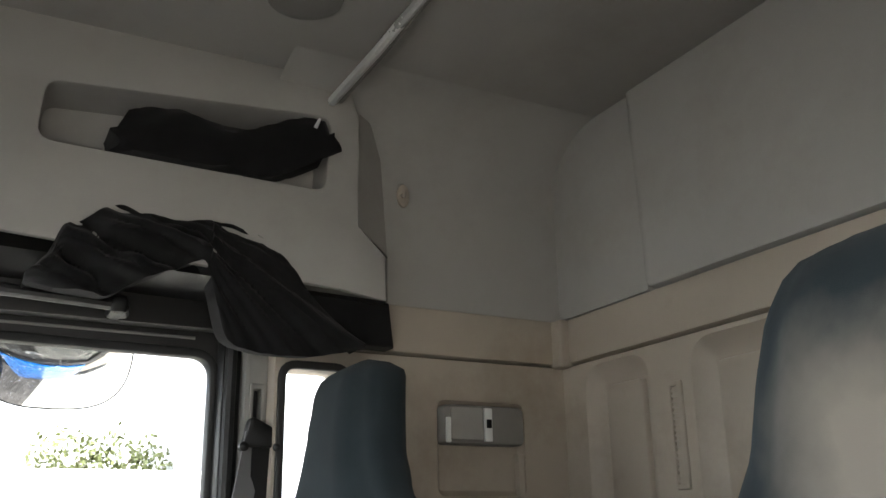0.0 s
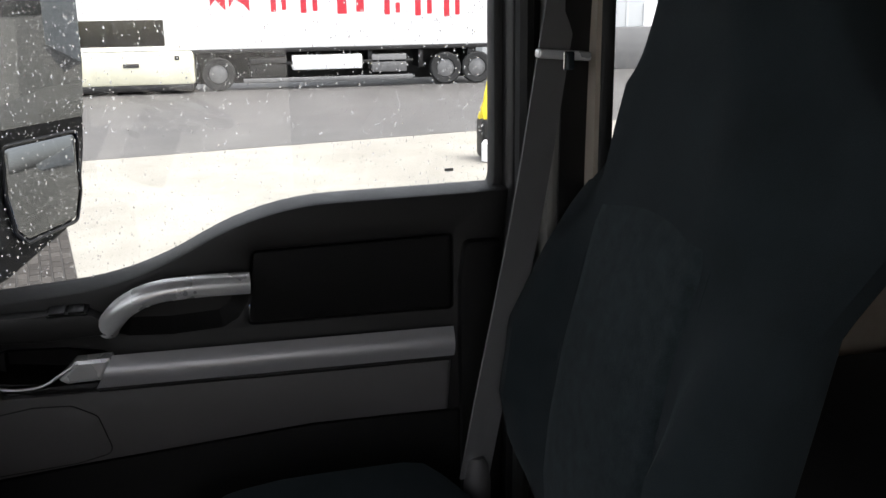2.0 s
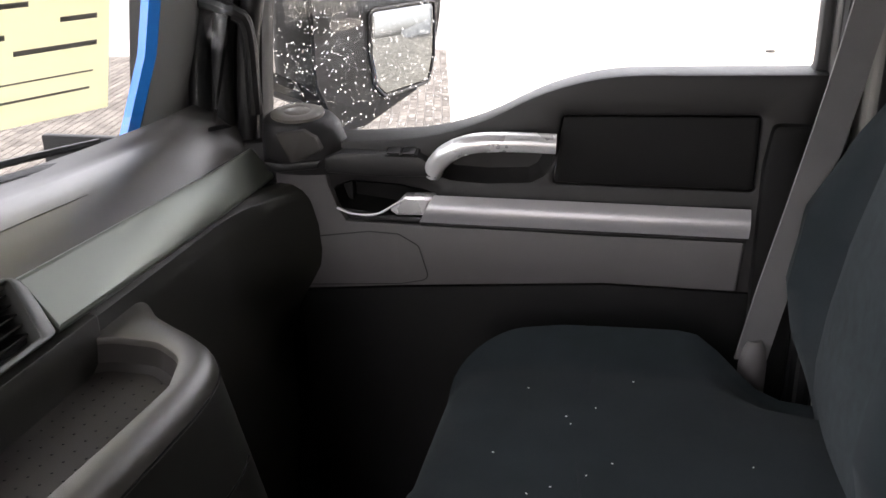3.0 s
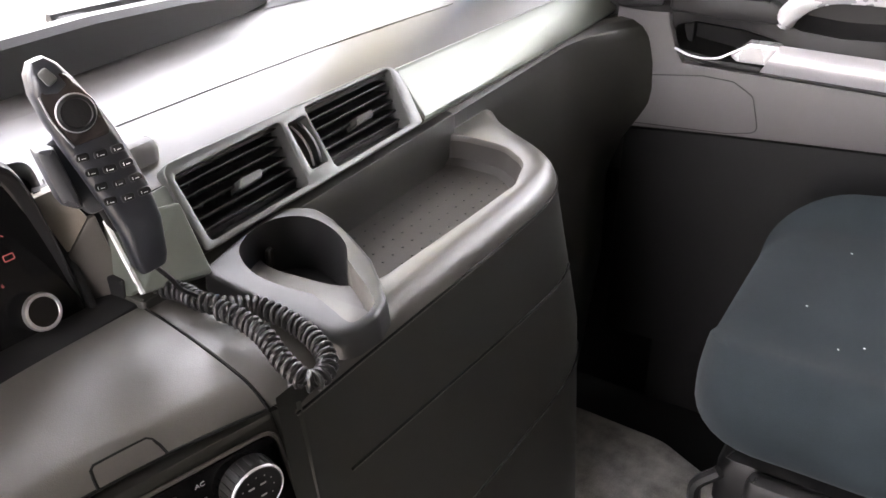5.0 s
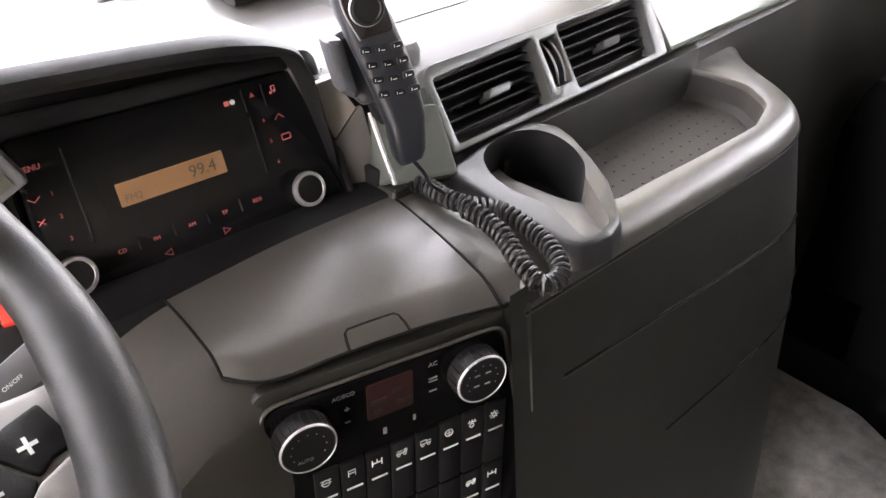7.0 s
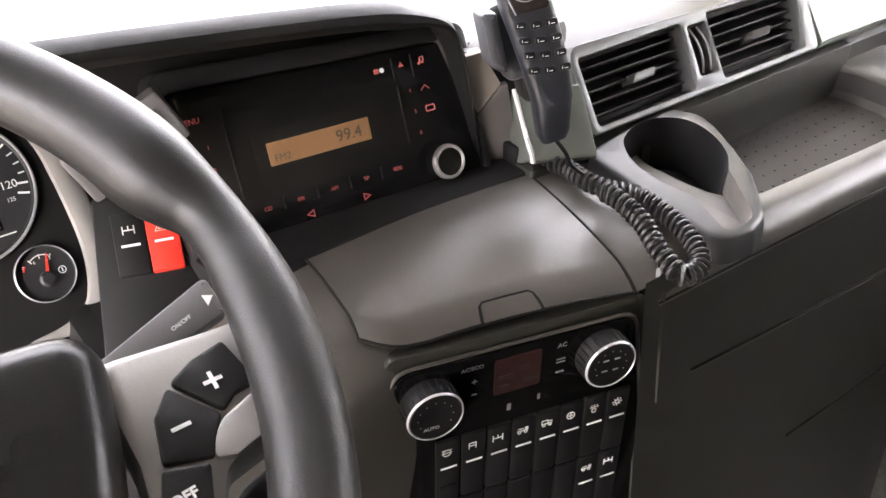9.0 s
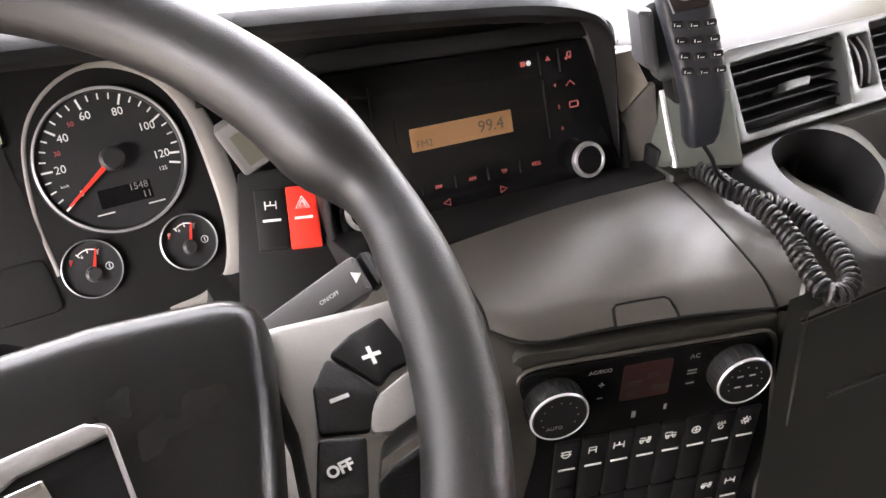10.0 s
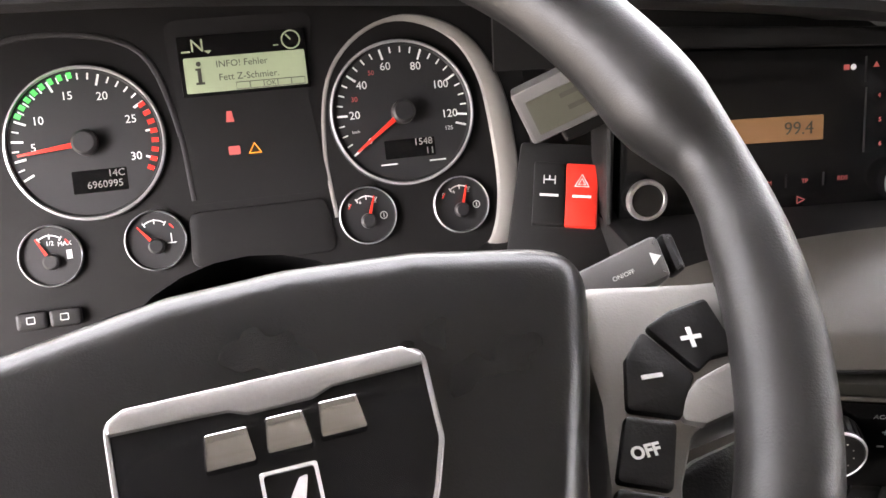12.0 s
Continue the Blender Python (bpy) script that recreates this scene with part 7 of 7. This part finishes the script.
for k in range(steps + 1):
    d = length[-1] * k / steps
    while j < len(length) - 2 and length[j + 1] < d:
        j += 1
    t = (d - length[j]) / max(length[j + 1] - length[j], 1e-9)
    p = spine[j].lerp(spine[j + 1], t)
    tan = (spine[j + 1] - spine[j]).normalized()
    side0 = (side0 - tan * side0.dot(tan)).normalized()
    a = 2 * math.pi * turns * k / steps
    coil.append(p + side0 * (0.0066 * math.cos(a)) + tan.cross(side0) * (0.0066 * math.sin(a)))
part("cord", tube(coil, 0.0018, 6), CORD, phone, "black coiled cord lying on the lid")
part("lead", tube(bent([PHF @ Vector((-0.003, -0.078, -0.004)), (0.103, 0.560, 0.880), (0.112, 0.562, 0.866), (0.122, 0.556, 0.856)]), 0.0018, 6), BLACK, phone)
settle(phone)

# ---------- seats ----------
def make_seat(cx, drop=0.0):
    """A sprung seat; drop: how far its springs are let down."""
    seat = thing("truck_seat", "dark blue-green cloth truck seat with an integrated headrest", "seat", (cx, -0.05, FLOOR), "cab seats")
    N = 40

    zs = [0.58, 0.63, 0.72, 0.785, 0.88, 0.963, 1.028, 1.076, 1.13, 1.17, 1.20, 1.26, 1.32, 1.37, 1.40, 1.418, 1.425]
    half = [0.20, 0.245, 0.258, 0.260, 0.262, 0.260, 0.258, 0.258, 0.256, 0.244, 0.196, 0.160, 0.148, 0.135, 0.119, 0.095, 0.050]
    edge = [-0.20, -0.17, -0.128, -0.112, -0.122, -0.170, -0.222, -0.262, -0.278, -0.282, -0.276, -0.276, -0.280, -0.286, -0.294, -0.308, -0.323]
    mid = [-0.19, -0.165, -0.160, -0.165, -0.180, -0.200, -0.215, -0.225, -0.236, -0.242, -0.250, -0.258, -0.264, -0.271, -0.281, -0.303, -0.322]

    def smooth_step(f):
        f = max(0.0, min(1.0, f))
        return f * f * (3 - 2 * f)

    def back_section(z):
        w, ef, cf = np.interp(z, zs, half), np.interp(z, zs, edge), np.interp(z, zs, mid)
        yb = min(ef, cf) - 0.045 * smooth_step((1.43 - z) / 0.03)
        out = []
        for k in range(N):
            a = 2 * math.pi * k / N
            c, s = math.cos(a), math.sin(a)
            x = w * math.copysign(abs(c) ** 0.55, c)
            f = abs(x) / max(w, 1e-6)
            front = cf + (ef - cf) * smooth_step((f - 0.5) / 0.3)
            y = yb + (front - yb) * abs(s) ** 0.5 if s >= 0 else yb - (0.042 - 0.036 * smooth_step((1.24 - z) / 0.12)) * abs(s) ** 0.6 * smooth_step((1.44 - z) / 0.05)
            crease = 0.004 * noise.noise((x * 7, z * 7, 2.0)) + 0.002 * noise.noise((x * 25, z * 25, 5.0))
            out.append((cx + x, y + crease * max(0, s), z))
        return out

    levels = [0.58 + (1.425 - 0.58) * k / 70 for k in range(71)]
    part("backrest", loft([back_section(z) for z in levels]), SEATCLOTH, seat)

    def centre(a, b):
        z = 0.66 + 0.46 * b
        hw = 0.138 - 0.012 * b
        x = -hw + 2 * hw * a
        y = np.interp(z, zs, mid) + 0.003 + 0.008 * math.sin(math.pi * a) - 0.012 * max(0, abs(2 * a - 1) - 0.9) * 10 - 0.02 * max(0, abs(2 * b - 1) - 0.92) * 12 - 0.03 * smooth_step((b - 0.78) / 0.22)
        return (cx + x, y, z)

    part("centre_panel", [surface(centre, 16, 24)], SEATMID, seat, "woven grey-green centre panel")
    for s in (-1, 1):
        seam = [Vector(centre(0.5 + 0.49 * s, k / 20)) + Vector((0.004 * s, 0.004, 0)) for k in range(21)]
        part("piping", tube(seam, 0.002, 6), SEATCLOTH, seat)

    def cushion_section(y, hw, top, thick):
        out = []
        for k in range(N):
            a = 2 * math.pi * k / N
            c, s = math.cos(a), math.sin(a)
            x = hw * math.copysign(abs(c) ** 0.62, c)
            f = abs(x) / max(hw, 1e-6)
            if s >= 0:
                z = top - thick * 0.5 + thick * 0.5 * abs(s) ** 0.5 + (0.016 if x < 0 else 0.016 + 0.022 * smooth_step((0.30 - y) / 0.14)) * math.exp(-((f - 0.82) / 0.13) ** 2) * min(1, s * 3)
            else:
                z = top - thick * 0.5 - thick * 0.5 * abs(s) ** 0.5
            fall = 0.08 * smooth_step((-0.01 - y) / 0.12) * smooth_step((x - 0.05) / 0.18)
            out.append((cx + x - 0.3 * fall, y, z - fall))
        return out

    cprof = []
    for k in range(9):
        a = math.pi / 2 * (1 - k / 8)
        cprof.append((0.20 + 0.085 * math.sin(a), 0.14 + 0.106 * math.cos(a), 0.628 + 0.044 * math.cos(a), 0.045 + 0.060 * math.cos(a)))
    cprof += [(0.15, 0.249, 0.674, 0.104), (0.10, 0.250, 0.676, 0.106), (0.05, 0.250, 0.677, 0.106), (0.0, 0.250, 0.678, 0.106), (-0.025, 0.248, 0.678, 0.106), (-0.05, 0.246, 0.677, 0.105), (-0.075, 0.242, 0.677, 0.104), (-0.10, 0.238, 0.676, 0.103), (-0.13, 0.232, 0.675, 0.102), (-0.16, 0.220, 0.671, 0.097), (-0.20, 0.20, 0.665, 0.090)]
    part("cushion", loft([cushion_section(*p) for p in cprof]), SEATCLOTH, seat)
    part("cushion_seam", tube(bent([(cx - 0.15, 0.10, 0.6755), (cx, 0.115, 0.6745), (cx + 0.15, 0.10, 0.6755)]), 0.0009, 6), SEATCLOTH, seat)
    part("pan", box(cx - 0.235, -0.18, 0.50, cx + 0.235, 0.235, 0.575, 0.015), BLACK, seat)
    part("pedestal", box(cx - 0.19, -0.20, FLOOR + drop, cx + 0.19, 0.18, 0.50, 0.02), BLACK, seat)
    part("side_cover", box(cx - 0.262, -0.15, 0.49, cx - 0.236, 0.20, 0.578, 0.01), CHARCOAL, seat)
    part("adjusting_lever", tube(bent([(cx - 0.258, 0.225, 0.575), (cx - 0.264, 0.245, 0.55), (cx - 0.262, 0.230, 0.51), (cx - 0.250, 0.17, 0.50)]), 0.007, 8), BLACK, seat, "black adjusting lever")
    part("belt_stalk", box(cx - 0.29, -0.13, 0.56, cx - 0.27, -0.07, 0.70, 0.008), BLACK, seat)
    for ob in seat.children:
        ob.data.transform(Matrix.Translation((0, 0, -drop)))
    return settle(seat)


make_seat(0.712)
driver = make_seat(-0.347, 0.066)
tagged(driver, "dark blue-green driver's seat with a pale-blotched headrest")
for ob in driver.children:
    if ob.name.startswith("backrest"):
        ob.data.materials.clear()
        ob.data.materials.append(SEATBLOTCHED)
crumbs = []
rng = random.Random(3)
for k in range(11):
    x, y = 0.715 + rng.uniform(-0.15, 0.15), rng.uniform(-0.08, 0.2)
    crumbs.append(moved(box(-0.0012, -0.0006, 0, 0.0012, 0.0006, 0.0008, 0.0002), Matrix.Translation((x, y, 0.679)) @ Matrix.Rotation(rng.random() * 3, 4, "Z")))
tagged(part("lint", crumbs, PRINT), "scattered pale lint on the seat cushion", "lint", kind="stuff")

# floor covering with a rounded edge
carpet = thing("floor_mat", "speckled light grey floor mat in the footwell", "mat", (0.8, 0.4, FLOOR))
part("mat", slab(plane((0, 0, FLOOR), X3, Y3), rounded([(0.55, 0.18), (0.84, 0.22, 0.1), (0.93, 0.40, 0.1), (0.94, 0.60, 0.05), (0.60, 0.62)], 0.03, 8), 0, 0.03, bevel=0.014), FLOORMAT, carpet)
settle(carpet)

# ---------- cloths ----------
def fold(y, k):
    return noise.noise((y * 9, k * 3.1, 0.3)) * 0.6 + noise.noise((y * 23 + k * 5, k * 7, 1.7)) * 0.4


def pleat(t):
    """A rounded fold with a sharp valley, -1 to 1."""
    return 1 - 2 * abs((t % 1.0) * 2 - 1) ** 1.6


def curtain_ring(t):
    """One upright cut through the bunched curtain: folded front, flat back."""
    y = 0.214 - 0.614 * t
    near = y + np.linspace(-0.016, 0.016, 7) * min(1, 8 * t, 8 - 8 * t)
    top = np.interp(near, [-0.40, -0.334, -0.281, -0.248, -0.196, -0.128, -0.041, 0.037, 0.065, 0.101, 0.119, 0.164, 0.180, 0.214], [1.497, 1.541, 1.592, 1.638, 1.681, 1.703, 1.694, 1.698, 1.711, 1.701, 1.672, 1.661, 1.60, 1.562]).mean()
    low = np.interp(near, [-0.40, -0.298, -0.206, -0.141, -0.116, -0.107, -0.095, -0.031, 0.037, 0.077, 0.153, 0.214], [1.484, 1.46, 1.46, 1.473, 1.50, 1.563, 1.632, 1.602, 1.566, 1.538, 1.542, 1.552]).mean()
    out = []
    for k in range(34):
        b = k / 33
        z = top + (low - top) * b
        swell = math.sin(math.pi * min(1, 0.08 + 0.84 * b)) ** 0.6
        drape = max(0.0, min(1.0, (-0.06 - y) / 0.06))
        fan = math.atan2(1.715 - z, -0.02 - y) if y < -0.03 else 0.0
        cloth = drape * (0.010 * pleat(fan * 4.2) + 0.004 * pleat(fan * 11 + 0.3))
        rolls = (1 - drape) * (0.024 * pleat((z - 0.42 * y) * 13 + fold(y, 1) * 0.8) + 0.009 * pleat((z - 0.3 * y) * 31) + 0.018 * fold(y * 1.6, z * 5))
        depth = (0.04 if y > -0.09 else 0.022) * swell
        out.append((0.872 - depth - swell * (cloth + rolls + 0.012 * fold(y, z * 3)), y, z + 0.005 * fold(y * 2, b)))
    return out + [(0.93, y, low + 0.01), (0.93, y, top - 0.01)]


curtain = thing("door_curtain", "black curtain bunched above the passenger door", "curtain", (0.9, -0.1, 1.48))
part("cloth", loft([curtain_ring(k / 150) for k in range(151)]), CLOTH, curtain)
part("flap", slab(plane((0.884, 0, 0), -Y3, Z3), rounded([(0.25, 1.50), (0.479, 1.496), (0.468, 1.590), (0.25, 1.597)], 0.004), -0.04, 0.0, bevel=0.006), CLOTH, curtain, "flat black end of the curtain")
settle(curtain)


def bundle_ring(t):
    y = 0.095 - 0.43 * t
    cz = 1.835 + 0.085 * t ** 2.5 + 0.018 * math.sin(5 * t)
    h = 0.050 + 0.022 * t + 0.014 * math.sin(9 * t)
    if t < 0.04 or t > 0.96:
        h *= 0.45
    out = []
    for k in range(26):
        a = 2 * math.pi * k / 26
        r = 1 + 0.16 * noise.noise((math.cos(a) * 1.5, math.sin(a) * 1.5, t * 7)) + 0.07 * math.sin(6 * a + 20 * t)
        out.append((0.885 + 0.04 * math.cos(a) * r, y + 0.01 * math.sin(3 * a), max(1.813 + 0.075 * max(0, (t - 0.70) / 0.30), cz + h * math.sin(a) * r)))
    return out


jacket = thing("folded_jacket", "dark folded jacket lying in the overhead tray", "jacket", (0.89, -0.1, 1.8))
part("cloth", loft([bundle_ring(k / 36) for k in range(37)]), CLOTH, jacket)
part("tag", slab(plane((0.842, -0.285, 1.935), -Y3, Z3), rounded([(-0.006, -0.010), (0.002, -0.012), (0.010, 0.012), (0.004, 0.012)], 0.002), 0, 0.003, bevel=0.001), PRINT, jacket, "small white tag")
settle(jacket)

# ---------- mirrors, wiper, aerial ----------
mir = thing("door_mirror", "black door mirror housing with two rain-spotted glasses", "mirror", (1.3, 0.55, 0.86))
MF = plane((1.240, 0.530, 0.88), (0.88, -0.47, 0), Z3)
face_out = rounded([(-0.082, 0.62), (-0.082, 0.085), (-0.055, 0.030), (-0.016, -0.006), (0.030, -0.002), (0.165, 0.040), (0.205, 0.065), (0.232, 0.165), (0.252, 0.30), (0.262, 0.62)], 0.02, 4)
rings = []
for w, d in ((-0.15, 0.07), (-0.13, 0.03), (-0.09, 0.008), (-0.02, 0.0), (-0.004, 0.002), (0.0, 0.006)):
    rings.append([MF @ Vector((x, y, w)) for x, y in shrunk(face_out, d)])
part("housing", loft(rings), HOUSING, mir)
part("glass", slab(MF, rounded([(0.036, 0.214), (0.232, 0.214), (0.244, 0.30), (0.250, 0.60), (0.040, 0.60)], 0.012), -0.001, 0.004, bevel=0.002), MIRROR, mir, "large mirror glass")
part("glass", slab(MF, rounded([(0.050, 0.188), (0.046, 0.120), (0.056, 0.070), (0.076, 0.050), (0.185, 0.058), (0.200, 0.100), (0.206, 0.190)], 0.012), -0.001, 0.004, bevel=0.002), MIRROR, mir, "wide-angle mirror glass")
part("bezel", tube([MF @ Vector((x, y, 0.003)) for x, y in rounded([(0.046, 0.192), (0.042, 0.120), (0.052, 0.066), (0.074, 0.045), (0.188, 0.053), (0.204, 0.098), (0.211, 0.194)], 0.014)], 0.003, 6, closed=True), BLACK, mir)
part("arm", tube([(1.10, 0.66, 1.0), (1.2, 0.62, 0.95), (1.28, 0.58, 0.90)], 0.018, 10), BLACK, mir)
settle(mir)
kerb = thing("kerb_mirror", "wide convex kerb mirror in a thin black shell, wet with rain", "mirror", (1.30, 0.106, 1.39))
KM = plane((1.30, 0.106, 1.50), -Y3, Z3 - X3 * 0.90) @ Matrix.Diagonal((1, 1.17, 1, 1))
kerb_out = [(0.150, 0.10), (-0.152, 0.10)]
for k in range(41):
    q = math.pi + math.pi * k / 40
    kerb_out.append((0.152 * math.copysign(abs(math.cos(q)) ** 0.55, math.cos(q)), -0.107 * abs(math.sin(q)) ** 0.75))
part("housing", [moved(loft([[(x, y, w - 0.10 * (x * x + 0.5 * y * y) / 0.024 * 0.25) for x, y in shrunk(kerb_out, d)] for w, d in ((-0.075, 0.06), (-0.06, 0.025), (-0.03, 0.006), (0.004, 0.0), (0.006, 0.002), (0.003, 0.004))]), KM)], HOUSING, kerb)
mirror_rings = []
for f in (1.0, 0.85, 0.7, 0.55, 0.4, 0.25, 0.1, 0.01):
    mirror_rings.append([(x * f, y * f, 0.0045 + 0.012 * (1 - f * f) - 0.10 * (x * x + 0.5 * y * y) * f * f / 0.024 * 0.25) for x, y in shrunk(kerb_out, 0.004)])
part("glass", moved(loft(mirror_rings, True, False), KM), CLEARMIRROR, kerb, "convex mirror glass")
part("arm", tube([(1.10, 0.12, 1.66), (1.30, 0.12, 1.62), (1.34, 0.12, 1.56)], 0.014, 8), BLACK, kerb)
settle(kerb)

wip = thing("windscreen_wiper", "black wiper resting along the foot of the windscreen", "wiper", (0.5, 0.9, 0.94))
pts = [(x, screen_y(x) + 0.012, 0.947 + 0.010 * (0.9 - x)) for x in [0.86 - 0.05 * k for k in range(12)]]
part("blade", tube(pts, 0.005, 6), RUBBER, wip)
part("arm", tube([(x, y + 0.01, z + 0.012) for x, y, z in pts[4:]], 0.007, 6), BLACK, wip)
part("hinge", box(0.31, screen_y(0.33) + 0.008, 0.945, 0.35, screen_y(0.33) + 0.03, 0.968, 0.008), BLACK, wip)
settle(wip)

sheet_ = thing("info_sheet", "pale yellow paper sheet stuck inside the windscreen", "paper", (0.66, 0.77, 1.0))
PS = plane((0.735, 0.765, 1.0), (0.93, -0.36, 0), (-0.05, -0.25, 0.95))
part("paper", slab(PS, rect(-0.10, 0.0, 0.108, 0.27, 0.002), 0, 0.0006), PAPER, sheet_)
for k, (u0, u1, v, h) in enumerate(((-0.06, 0.08, 0.030, 0.003), (-0.065, 0.085, 0.052, 0.002), (-0.02, 0.09, 0.085, 0.006), (-0.07, -0.03, 0.105, 0.006), (0.04, 0.09, 0.118, 0.006), (-0.07, 0.0, 0.140, 0.006), (0.05, 0.09, 0.150, 0.006), (-0.03, 0.09, 0.185, 0.012), (-0.07, 0.08, 0.22, 0.004))):
    part("text_bar", slab(PS, rect(u0, v, u1, v + h), 0.0006, 0.001), PILLAR, sheet_)
settle(sheet_)

aer = thing("spring_aerial", "small black spring aerial before the windscreen", "aerial", (0.076, 0.993, 0.75))
sp = []
for k in range(26 * 10):
    a = 2 * math.pi * k / 10
    sp.append((0.076 + 0.008 * math.cos(a), 0.993 + 0.008 * math.sin(a), 0.845 + 0.075 * k / 260))
part("spring", tube(sp, 0.0022, 5), BLACK, aer)
part("foot", lathe(plane((0.076, 0.993, 0.72), X3, Y3), [(0.026, 0), (0.018, 0.10), (0.010, 0.124), (0.0005, 0.126)], 16), BLACK, aer)
part("rod", tube([(0.076, 0.993, 0.915), (0.074, 0.993, 1.06)], [0.006, 0.004], 8), PILLAR, aer)
settle(aer)
